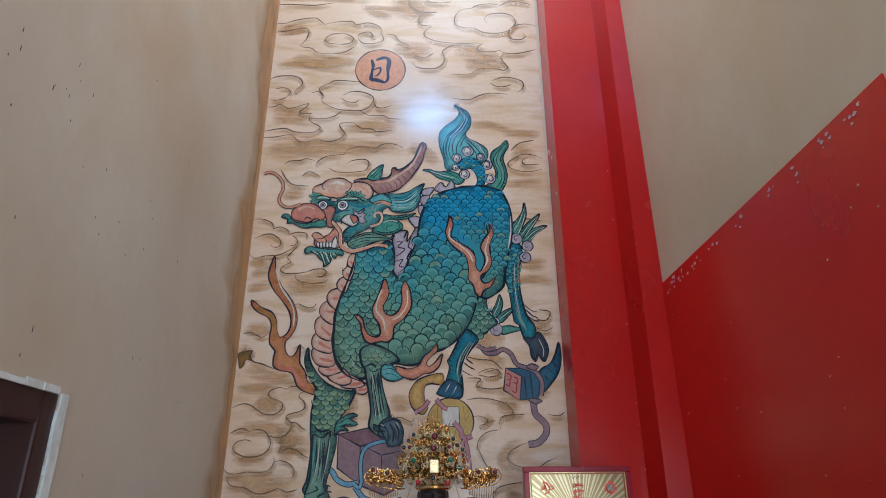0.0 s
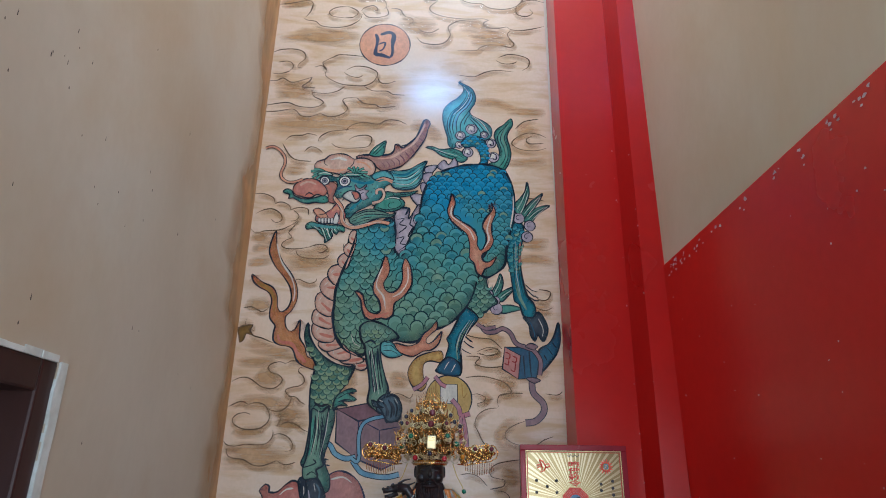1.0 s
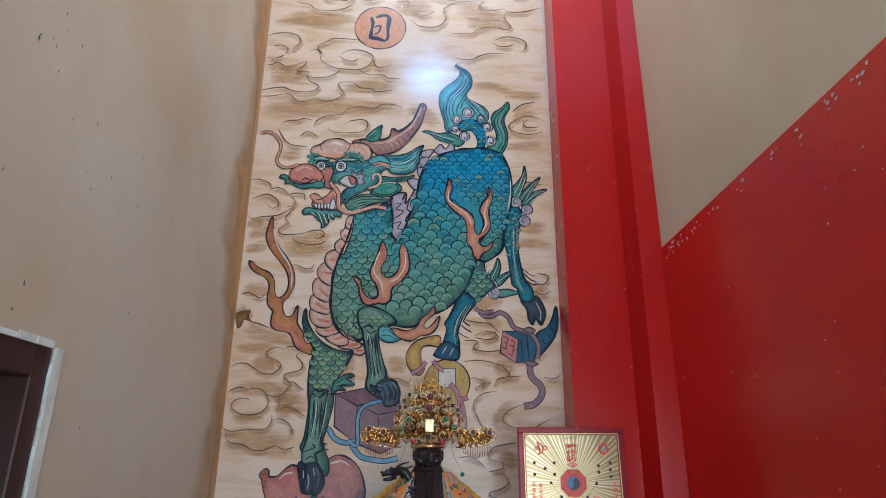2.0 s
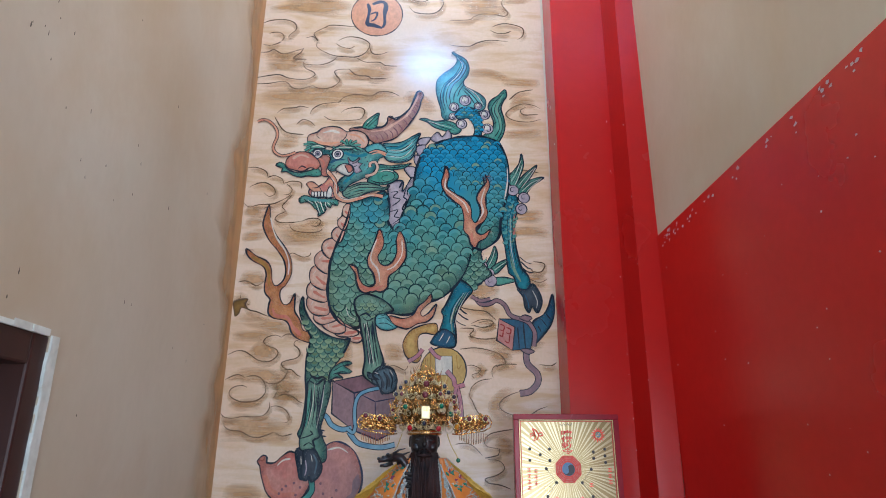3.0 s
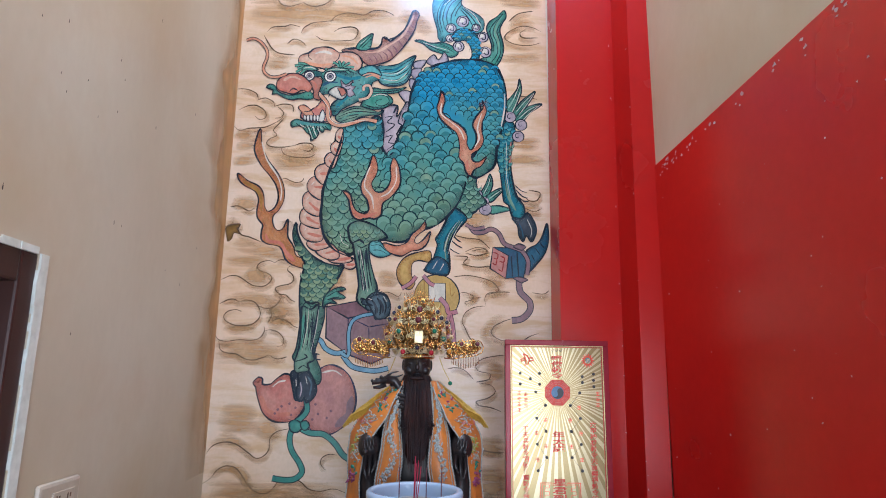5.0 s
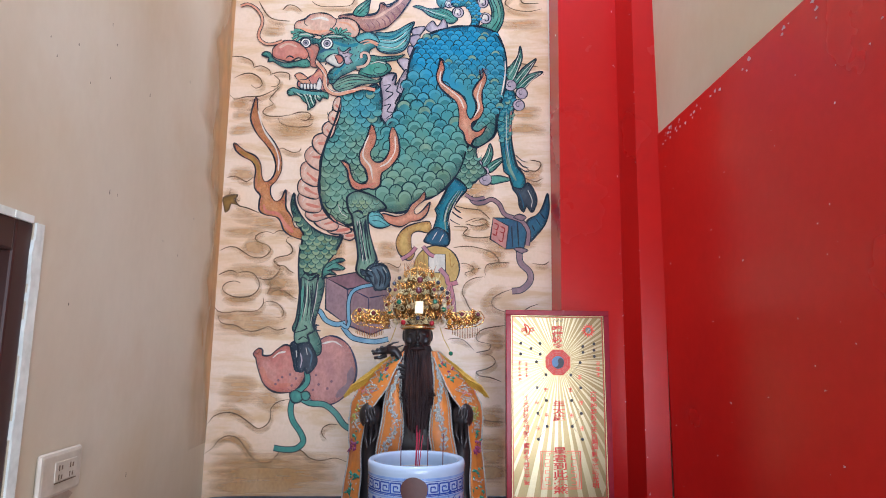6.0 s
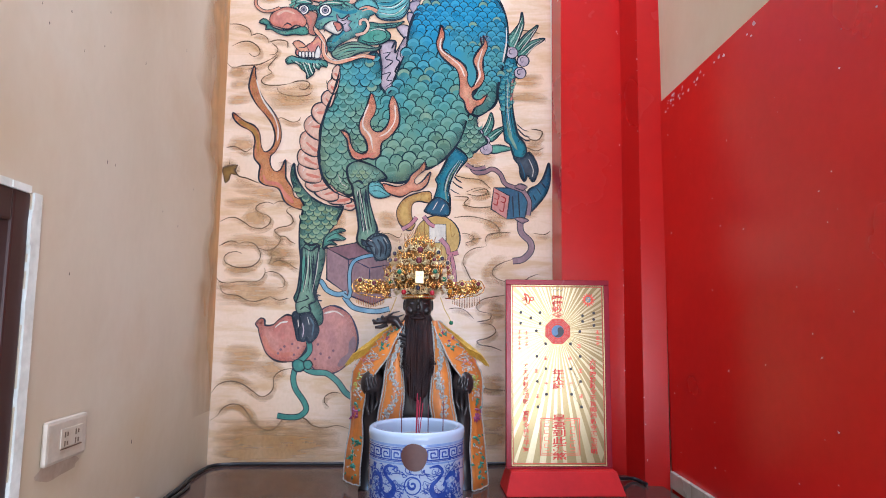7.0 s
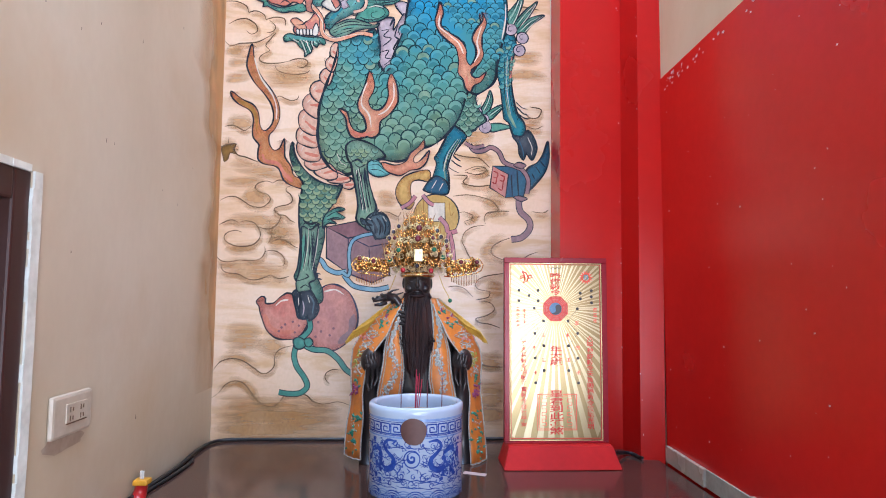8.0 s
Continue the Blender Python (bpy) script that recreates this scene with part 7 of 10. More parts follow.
fill("horn", [(29.3, 130.8), (31.5, 131.7), (34.3, 131.8), (37.1, 131.5), (39.3, 132), (40.7, 133.4), (41.2, 135.6), (42.3, 135.7), (42.9, 134.7), (43.8, 134.6), (45.4, 136.1), (47.6, 138.7), (49.2, 142.6), (50, 144.6), (51.2, 144.7), (51.9, 143.4), (51.2, 141.4), (50.5, 138.2), (48.8, 135), (46.7, 131.8), (44.5, 129.2), (42.9, 127.9), (40.1, 126.9), (37.3, 126.5), (35.6, 127.6), (32.7, 129.4)], 0.44, "ink")
line("mauve_dark", 0.42, [(37.2, 129.2), (38.2, 128), (38.3, 127)])
line("mauve_dark", 0.42, [(38.6, 129.7), (39.6, 128.5), (39.9, 127.2)])
line("mauve_dark", 0.42, [(40, 130.3), (41.1, 129.1), (41.3, 127.7)])
line("mauve_dark", 0.42, [(41.3, 130.9), (42.6, 129.9), (42.7, 128.4)])
line("mauve_dark", 0.42, [(42.7, 131.9), (43.9, 130.7), (44.2, 129.3)])
line("mauve_dark", 0.42, [(44.3, 133), (45.3, 131.8), (45.6, 130.5)])
line("mauve_dark", 0.42, [(45.7, 134.7), (46.8, 133.6), (47.2, 132.3)])
line("mauve_dark", 0.42, [(46.8, 136.4), (48, 135.4), (48.7, 134.5)])
line("mauve_dark", 0.42, [(47.9, 138.4), (49.1, 137.6), (49.7, 136.9)])
line("mauve_dark", 0.42, [(48.7, 140.3), (49.7, 139.7), (50.4, 139.1)])
line("belly", 0.80, [(36, 130.4), (39.9, 131), (43.2, 133.2), (46.5, 135.8), (48.7, 139.4), (50.3, 143.3)])
line("ink", 0.50, [(31, 131.2), (34.9, 131.8), (39.3, 132), (40.8, 133.4), (41.2, 135.6), (42.7, 135), (45.4, 136.1), (47.9, 139), (49.9, 144.2)])
fill("leaf", [(33.5, 131.6), (34.5, 134.1), (36.4, 135.7), (38.3, 136.8), (38.1, 134.5), (37.9, 132.7), (36.6, 131.2)], 0.32, "ink")
line("ink", 0.22, [(34.3, 132), (36.2, 134.2), (37.8, 136.1)])
line("ink", 0.20, [(35.1, 131.8), (36.7, 133.6), (38, 135)])
line("pale", 0.20, [(34.7, 133.2), (36.4, 135)])
fill("belly", [(17, 126.9), (17.5, 128.8), (19.9, 129.8), (21.2, 131.1), (23.7, 131.8), (26.5, 131.5), (28.8, 130.1), (30.4, 130.5), (32.7, 130.3), (35, 128.8), (35.5, 127), (34.7, 125), (31.9, 124.4), (29.5, 126.5), (27.3, 125.8), (25.2, 124.8), (22.4, 125.3), (20.7, 126.1), (18.5, 125.8)], 0.44, "ink")
line("peach", 1.00, [(18.4, 126.7), (22.9, 125.9), (26.7, 126.6)])
line("peach", 0.90, [(29.4, 129.2), (32.2, 128.7), (34.3, 126.6)])
line("pale", 0.80, [(21.6, 129.6), (24.3, 130.3), (26.6, 129.6)])
line("ink", 0.30, [(19.9, 129.8), (19.8, 128.4), (20.9, 127.6)])
line("ink", 0.34, [(28.8, 130.1), (28.6, 128.5), (26.9, 126.3)])
line("ink", 0.40, [(32, 130.7), (34.4, 129.4), (35.4, 127.3)])
line("ink", 0.89, [(20.7, 125.1), (18.3, 125.8), (16, 125.5)], flat=True)
line("leaf", 0.55, [(20.7, 125.1), (18.3, 125.8), (16, 125.5)], flat=True)
line("ink", 0.89, [(20.7, 125.1), (18.7, 125.3), (16.8, 124.6)], flat=True)
line("leaf", 0.55, [(20.7, 125.1), (18.7, 125.3), (16.8, 124.6)], flat=True)
line("ink", 0.89, [(20.7, 125.1), (18.6, 124.8), (16.5, 123.5)], flat=True)
line("leaf", 0.55, [(20.7, 125.1), (18.6, 124.8), (16.5, 123.5)], flat=True)
line("ink", 0.89, [(20.7, 125.1), (19.3, 124.5), (17.8, 123)], flat=True)
line("leaf", 0.55, [(20.7, 125.1), (19.3, 124.5), (17.8, 123)], flat=True)
line("ink", 0.89, [(20.7, 125.1), (18.8, 126.2), (16.9, 126.3)], flat=True)
line("leaf", 0.55, [(20.7, 125.1), (18.8, 126.2), (16.9, 126.3)], flat=True)
line("ink", 0.89, [(25.8, 123.9), (25, 124), (24.2, 123)], flat=True)
line("leaf", 0.55, [(25.8, 123.9), (25, 124), (24.2, 123)], flat=True)
line("ink", 0.89, [(25.8, 123.9), (25.3, 124.8), (24.9, 124.7)], flat=True)
line("leaf", 0.55, [(25.8, 123.9), (25.3, 124.8), (24.9, 124.7)], flat=True)
line("ink", 0.89, [(29.6, 124.8), (28.3, 126.4), (27, 127)], flat=True)
line("leaf", 0.55, [(29.6, 124.8), (28.3, 126.4), (27, 127)], flat=True)
line("ink", 0.89, [(29.6, 124.8), (29.1, 126.6), (28.6, 127.5)], flat=True)
line("leaf", 0.55, [(29.6, 124.8), (29.1, 126.6), (28.6, 127.5)], flat=True)
line("ink", 0.89, [(29.6, 124.8), (29.9, 126.6), (30.3, 127.4)], flat=True)
line("leaf", 0.55, [(29.6, 124.8), (29.9, 126.6), (30.3, 127.4)], flat=True)
line("ink", 0.89, [(29.6, 124.8), (30.8, 126.4), (32, 127)], flat=True)
line("leaf", 0.55, [(29.6, 124.8), (30.8, 126.4), (32, 127)], flat=True)
line("ink", 0.89, [(29.6, 124.8), (31.4, 125.7), (33.2, 125.6)], flat=True)
line("leaf", 0.55, [(29.6, 124.8), (31.4, 125.7), (33.2, 125.6)], flat=True)
line("ink", 0.89, [(29.6, 124.8), (31.5, 125), (33.5, 124.2)], flat=True)
line("leaf", 0.55, [(29.6, 124.8), (31.5, 125), (33.5, 124.2)], flat=True)
line("ink", 0.89, [(29.6, 124.8), (30.7, 124.7), (31.9, 123.7)], flat=True)
line("leaf", 0.55, [(29.6, 124.8), (30.7, 124.7), (31.9, 123.7)], flat=True)
fill("leaf", [(18, 124.4), (18.8, 125.5), (20.7, 125.7), (22.9, 124.5), (21.1, 124.3)], 0.26, "ink")
fill("leaf", [(24.4, 123.7), (26.3, 125.1), (29, 125.4), (31.8, 124.9), (29.7, 124.1), (26.9, 124.2)], 0.26, "ink")
line("pale", 0.24, [(18.6, 124.8), (20.5, 125.2), (22.3, 124.6)])
line("pale", 0.24, [(25.5, 124.2), (27.9, 124.9), (30.7, 124.7)])
fill("lilac", [(29.9, 119.5), (29.5, 121.6), (31, 120.1), (33.1, 121.7), (32.6, 119.9), (34, 119.6), (33, 118.4), (33.8, 117.2), (32.2, 116.3), (31.1, 117.7)], 0.30, "ink")
line("ink", 0.22, [(30.7, 119.5), (32.1, 119.9), (32.7, 120.8)])
line("ink", 0.22, [(31.3, 118.3), (32.4, 119)])
fill("pale", [(26.1, 117.6), (28.1, 119.4), (30.6, 119), (31.5, 117.2), (30.1, 115.4), (27.9, 116.1)], 0.38, "ink")
fill("red_wash", [(28.7, 119), (30.5, 118.9), (31.2, 117.4), (30, 116.4), (29.3, 117.7)], 0.26, "ink")
disc("white", 20.4, 122.5, 1.45, 0.42)
disc("hoof", 20.4, 122.5, 0.90, 0.00)
disc("lilac", 20.4, 122.5, 0.67, 0.00)
disc("hoof", 20.4, 122.5, 0.43, 0.00)
disc("white", 26.4, 122.5, 1.72, 0.42)
disc("hoof", 26.4, 122.5, 1.07, 0.00)
disc("lilac", 26.4, 122.5, 0.79, 0.00)
disc("hoof", 26.4, 122.5, 0.52, 0.00)
fill("leaf", [(8.3, 118.4), (9.3, 119.5), (10.7, 119.1), (11.7, 117.4), (13.6, 116.5), (15.8, 116.3), (18.5, 117), (20.4, 117.7), (21.5, 117.1), (22, 115.6), (20.3, 115), (18.1, 115.2), (15.9, 114.8), (13.7, 115.3), (11.5, 116.5), (10.1, 116.3), (10.3, 117.6)], 0.36, "ink")
disc("hoof", 13.7, 115.9, 0.16, 0.00)
disc("hoof", 15.6, 115.6, 0.16, 0.00)
disc("hoof", 17.5, 116, 0.16, 0.00)
disc("hoof", 19.1, 115.8, 0.16, 0.00)
disc("hoof", 20.5, 116.3, 0.16, 0.00)
fill("nose", [(11.2, 118.8), (11.4, 120.6), (13, 122.2), (15.4, 123.1), (18.1, 122.7), (20.2, 121), (21.4, 118.9), (20.4, 117.4), (18.5, 117.9), (16.4, 116.6), (13.6, 117.1), (11.9, 117.7)], 0.44, "ink")
line("belly", 0.90, [(13.1, 120.7), (15.4, 122), (18, 121.2)])
line("red_wash", 0.70, [(13.5, 117.8), (16, 117.7), (18.4, 118.8), (20.1, 118.6)])
line("ink", 0.34, [(14.9, 117.3), (16, 118.4), (17.4, 117.7)])
line("ink", 1.04, [(1.6, 133), (3.5, 133.7), (5.8, 132.6), (7.6, 130.2), (7.9, 127.8), (7.1, 125), (7.4, 123.2), (9.2, 121.8), (11.3, 121.8), (13.8, 122.8)], flat=True)
line("flame_pink", 0.62, [(1.6, 133), (3.5, 133.7), (5.8, 132.6), (7.6, 130.2), (7.9, 127.8), (7.1, 125), (7.4, 123.2), (9.2, 121.8), (11.3, 121.8), (13.8, 122.8)], flat=True)
fill("gourd_red", [(17.7, 112.5), (18.9, 113.2), (21, 111.9), (23.1, 113.2), (24.6, 115.1), (26.5, 113.4), (27.4, 111.1), (26.6, 108.7), (23.9, 108.5), (21.2, 108.5), (18.7, 109.5), (18.9, 111.3)], 0.36, "ink")
fill("flame_pink", [(17.8, 112.8), (19.3, 113.4), (21.3, 112.1), (22.3, 110.2), (20.2, 110.1), (18.6, 111.4)], 0.32, "ink")
line("ink", 0.30, [(19.4, 111.4), (21, 111.5), (22.3, 112.7)])
line("flame_pink", 0.90, [(23.3, 112.4), (24.7, 113.6), (26.2, 112.5)])
fill("white", [(19.4, 110.1), (20.2, 110.1), (20.2, 108.6), (19.6, 108.6)], 0.22, "ink")
fill("white", [(20.3, 110.1), (21.1, 110.2), (21.1, 108.6), (20.5, 108.6)], 0.22, "ink")
fill("white", [(21.2, 110.2), (22, 110.2), (22, 108.7), (21.4, 108.7)], 0.22, "ink")
fill("white", [(22.2, 110.2), (22.9, 110.2), (23, 108.7), (22.3, 108.7)], 0.22, "ink")
fill("white", [(23.1, 110.2), (23.8, 110.3), (23.9, 108.7), (23.2, 108.7)], 0.22, "ink")
fill("white", [(23.9, 108.6), (24, 110.4), (24.8, 112.1), (25.5, 110.4), (25.1, 108.5)], 0.28, "ink")
line("ink", 0.42, [(18.8, 111.3), (18.7, 109.5), (20.7, 108.4), (23.9, 108.4)])
fill("leaf", [(15.9, 107.8), (17.4, 109), (19.6, 108.4), (22.3, 108), (25.6, 108.1), (27.4, 107.3), (27.3, 105.8), (25.8, 106.2), (25.2, 105.1), (24.2, 105.6), (23.7, 103.8), (22.8, 103.1), (21.8, 102.4), (21.8, 104.1), (20.6, 105), (19.2, 106.6), (17.6, 106.8), (16.5, 106.5)], 0.32, "ink")
strands(0.18, 10, [(16.9, 108.1), (17.6, 107.2), (18.9, 106.6)], [(25.9, 107.5), (26.5, 106.7), (27.2, 105.9)])
strands(0.18, 9, [(19.7, 107.3), (20.8, 105.6), (21.9, 102.6)], [(24.5, 107.5), (24.3, 106.3), (25.1, 105.2)])
line("face_blue", 0.90, [(16.9, 108.3), (19.7, 107.8), (22.9, 107.4), (26.2, 107.3)])
line("ink", 1.41, [(23.9, 116.6), (26.1, 113.7), (26.3, 110.5), (27.2, 108.4), (30, 107.4), (33.7, 108.4), (36.9, 109.5), (40.4, 109)], flat=True)
line("flame_pink", 0.95, [(23.9, 116.6), (26.1, 113.7), (26.3, 110.5), (27.2, 108.4), (30, 107.4), (33.7, 108.4), (36.9, 109.5), (40.4, 109)], flat=True)
line("pale", 0.24, [(24.7, 115.1), (26.5, 112.5), (26.9, 109.6), (29.4, 107.9), (33.7, 108.8), (38, 109.4)])
finish()

# ---- things on and beside the altar table ----
MAT.update({
    "porcelain": surface("porcelain", (0.46, 0.55, 0.66), (0.40, 0.49, 0.62), 14, 0.10, 0.00002, 60, rough_var=0.03, fine=0.04),
    "cobalt": surface("cobalt", (0.018, 0.045, 0.26), (0.05, 0.11, 0.40), 60, 0.12, 0, 200, rough_var=0.03),
    "cobalt_light": surface("cobalt_light", (0.16, 0.27, 0.55), (0.28, 0.40, 0.62), 60, 0.12, 0, 200, rough_var=0.03),
    "seal_brown": surface("seal_brown", (0.10, 0.038, 0.028), (0.085, 0.03, 0.022), 40, 0.5, 0.0001, 150),
    "ash": surface("ash", (0.38, 0.35, 0.32), (0.28, 0.25, 0.22), 60, 0.95, 0.001, 250),
    "stick_red": surface("stick_red", (0.42, 0.015, 0.05), (0.34, 0.01, 0.04), 200, 0.6),
    "stick_brown": surface("stick_brown", (0.16, 0.04, 0.05), None, 200, 0.7),
    "dark_wood": surface("dark_wood", (0.016, 0.014, 0.015), (0.028, 0.020, 0.018), 24, 0.33, 0.0004, 60, rough_var=0.1, stretch=(1, 1, 0.5)),
    "beard": surface("beard", (0.010, 0.006, 0.006), (0.040, 0.014, 0.010), 40, 0.55, 0.0004, 160, stretch=(2, 2, 0.15)),
    "satin": surface("satin", (0.62, 0.19, 0.025), (0.50, 0.17, 0.04), 60, 0.38, 0.0006, 70, rough_var=0.12),
    "silver_thread": surface("silver_thread", (0.50, 0.50, 0.44), (0.22, 0.24, 0.22), 240, 0.35, 0.0008, 420, metal=0.0),
    "fringe": surface("fringe", (0.58, 0.36, 0.045), (0.42, 0.24, 0.03), 120, 0.6, 0.0003, 300),
    "thread_green": surface("thread_green", (0.01, 0.13, 0.09), (0.03, 0.22, 0.14), 200, 0.4, 0.0004, 500),
    "thread_purple": surface("thread_purple", (0.16, 0.02, 0.07), (0.28, 0.05, 0.13), 200, 0.4, 0.0004, 500),
    "thread_pink": surface("thread_pink", (0.45, 0.12, 0.12), (0.5, 0.2, 0.15), 200, 0.4, 0.0004, 500),
    "thread_lime": surface("thread_lime", (0.35, 0.33, 0.06), (0.2, 0.2, 0.05), 200, 0.4, 0.0004, 500),
    "gold": surface("gold", (0.84, 0.55, 0.20), (0.52, 0.27, 0.08), 90, 0.24, 0.0002, 300, metal=1.0, rough_var=0.08),
    "gold_pale": surface("gold_pale", (0.80, 0.64, 0.36), None, 90, 0.34, 0.0001, 300, metal=1.0),
    "gem_red": surface("gem_red", (0.42, 0.01, 0.02), None, 90, 0.08, coat=0.6),
    "gem_maroon": surface("gem_maroon", (0.13, 0.015, 0.025), None, 90, 0.12, coat=0.5),
    "gem_green": surface("gem_green", (0.01, 0.14, 0.07), None, 90, 0.08, coat=0.6),
    "gem_blue": surface("gem_blue", (0.012, 0.015, 0.045), None, 90, 0.1, coat=0.6),
    "gem_amber": surface("gem_amber", (0.65, 0.22, 0.01), None, 90, 0.1, coat=0.6),
    "dome_dark": surface("dome_dark", (0.16, 0.075, 0.02), (0.10, 0.05, 0.015), 90, 0.4, metal=1.0),
    "pearl": surface("pearl", (0.55, 0.44, 0.28), None, 90, 0.2, coat=0.4),
    "lacquer": surface("lacquer", (0.30, 0.016, 0.028), (0.24, 0.012, 0.022), 12, 0.24, 0.00005, 60),
    "base_red": surface("base_red", (0.50, 0.014, 0.012), (0.42, 0.010, 0.010), 10, 0.48, 0.0001, 80),
    "plate_gold": surface("plate_gold", (0.30, 0.235, 0.12), (0.25, 0.19, 0.09), 6, 0.29, 0, 300, metal=1.0, rough_var=0.04),
    "ray_light": surface("ray_light", (0.50, 0.43, 0.28), (0.42, 0.35, 0.21), 8, 0.30, 0, 300, metal=1.0, rough_var=0.04),
    "print_red": surface("print_red", (0.62, 0.03, 0.02), None, 200, 0.45),
    "print_orange": surface("print_orange", (0.78, 0.075, 0.045), None, 200, 0.45),
    "print_pink": surface("print_pink", (0.72, 0.22, 0.15), None, 200, 0.45),
    "print_black": surface("print_black", (0.03, 0.03, 0.035), None, 200, 0.4),
    "print_blue": surface("print_blue", (0.10, 0.22, 0.36), None, 200, 0.4),
    "socket_plastic": surface("socket_plastic", (0.52, 0.44, 0.34), (0.44, 0.36, 0.26), 25, 0.35, 0.00004, 90),
    "socket_dark": surface("socket_dark", (0.16, 0.09, 0.05), (0.1, 0.06, 0.03), 60, 0.5),
    "grime": surface("grime", (0.42, 0.33, 0.24), (0.36, 0.27, 0.19), 40, 0.6),
    "rubber": surface("rubber", (0.012, 0.012, 0.014), None, 60, 0.45, 0.0001, 200),
    "plug_red": surface("plug_red", (0.50, 0.02, 0.018), None, 60, 0.3),
    "plug_yellow": surface("plug_yellow", (0.75, 0.36, 0.02), None, 60, 0.35),
    "tape": surface("tape", (0.68, 0.66, 0.60), None, 60, 0.5),
    "paper": surface("paper", (0.55, 0.45, 0.42), (0.45, 0.33, 0.31), 60, 0.7),
    "lamp_white": surface("lamp_white", (0.75, 0.75, 0.73), None, 10, 0.4),
})


MAT["lacquer"].node_tree.nodes["Principled BSDF"].inputs["Specular IOR Level"].default_value = 0.25
MAT["base_red"].node_tree.nodes["Principled BSDF"].inputs["Specular IOR Level"].default_value = 0.25
MAT["beard"].node_tree.nodes["Principled BSDF"].inputs["Specular IOR Level"].default_value = 0.25


def blob(bm, at, radii, turn=0.0, seg=14, rings=9, index=0):
    made = bmesh.ops.create_uvsphere(bm, u_segments=seg, v_segments=rings, radius=1, matrix=Matrix.Translation(at) @ Matrix.Rotation(radians(turn), 4, "Y") @ Matrix.Diagonal((*radii, 1)))
    for v in made["verts"]:
        for f in v.link_faces:
            f.material_index = index
    return bm


def tube(bm, path, radius, sides=6, taper=None, index=0):
    """A round bar along a path; taper: its radius at the end."""
    path = [Vector(p) for p in path]
    k, rings, up = len(path), [], Vector((0.13, 0.99, 0.07))
    for i, p in enumerate(path):
        d = (path[min(k - 1, i + 1)] - path[max(0, i - 1)]).normalized()
        a = d.cross(up)
        a = a.normalized() if a.length > 1e-4 else Vector((1, 0, 0))
        b = d.cross(a)
        r = radius + ((taper - radius) * i / (k - 1) if taper is not None else 0)
        rings.append([bm.verts.new(p + r * (a * math.cos(2 * math.pi * j / sides) + b * math.sin(2 * math.pi * j / sides))) for j in range(sides)])
    for i in range(k - 1):
        for j in range(sides):
            bm.faces.new((rings[i][j], rings[i][(j + 1) % sides], rings[i + 1][(j + 1) % sides], rings[i + 1][j])).material_index = index
    bm.faces.new(rings[0]).material_index = index
    bm.faces.new(rings[-1][::-1]).material_index = index
    return bm


def lathe(profile, at, seg=48):
    """A turned body from (radius, height) pairs."""
    bm = bmesh.new()
    rings = [[bm.verts.new((at[0] + r * math.cos(2 * math.pi * j / seg), at[1] + r * math.sin(2 * math.pi * j / seg), at[2] + z)) for j in range(seg)] for r, z in profile]
    for a, b in zip(rings, rings[1:]):
        for j in range(seg):
            bm.faces.new((a[j], a[(j + 1) % seg], b[(j + 1) % seg], b[j]))
    bm.faces.new(rings[0][::-1]), bm.faces.new(rings[-1])
    return bm


def loft(sections, seg=20, power=2.6):
    """A body through flat oval sections (x, y, z, half width, half depth)."""
    bm = bmesh.new()
    rings = []
    for x, y, z, a, b in sections:
        ring = []
        for j in range(seg):
            th = 2 * math.pi * j / seg
            c, s = math.cos(th), math.sin(th)
            ring.append(bm.verts.new((x + a * math.copysign(abs(c) ** (2 / power), c), y + b * math.copysign(abs(s) ** (2 / power), s), z)))
        rings.append(ring)
    for p, q in zip(rings, rings[1:]):
        for j in range(seg):
            bm.faces.new((p[j], p[(j + 1) % seg], q[(j + 1) % seg], q[j]))
    bm.faces.new(rings[0][::-1]), bm.faces.new(rings[-1])
    return bm


# altar table
table = thing("altar_table", (-0.04, 1.0, 0), "dark brown polished wooden altar table", "table")
def at_table(name, bm, m, label=""):
    return under(link(name, bm, m, label=label), table)


at_table("tabletop", block(LEFT + 0.001, 0.503, 0.46, BACK - 0.003, TABLE - 0.04, TABLE, bevel=0.004), MAT["table"], "glossy dark brown tabletop")
at_table("apron", block(LEFT + 0.03, 0.47, 0.50, 0.525, TABLE - 0.16, TABLE - 0.0402, bevel=0.003), MAT["table"])
for x in (LEFT + 0.03, 0.41):
    for y in (0.53, BACK - 0.10):
        at_table("leg", block(x, x + 0.06, y, y + 0.06, 0.0, TABLE - 0.0402, bevel=0.005), MAT["table"])

# incense pot
PX, PY, PR = -0.067, 1.17, 0.0905
pot = thing("incense_pot", (PX, PY, TABLE), "blue and white porcelain incense pot with painted bands", "incense pot")
profile = [(0.080, 0.0), (0.084, 0.002), (0.0885, 0.012), (0.0905, 0.024), (0.0905, 0.150), (0.0915, 0.158), (0.0922, 0.165), (0.0912, 0.171), (0.0880, 0.1735), (0.0800, 0.1725), (0.0785, 0.168), (0.0780, 0.150), (0.0780, 0.130)]
under(link("body", lathe(profile, (PX, PY, TABLE)), MAT["porcelain"], smooth=True), pot)
under(link("ash", lathe([(0.077, 0.131), (0.06, 0.150), (0.03, 0.153), (0.005, 0.154)], (PX, PY, TABLE)), MAT["ash"], label="grey incense ash", smooth=True), pot)


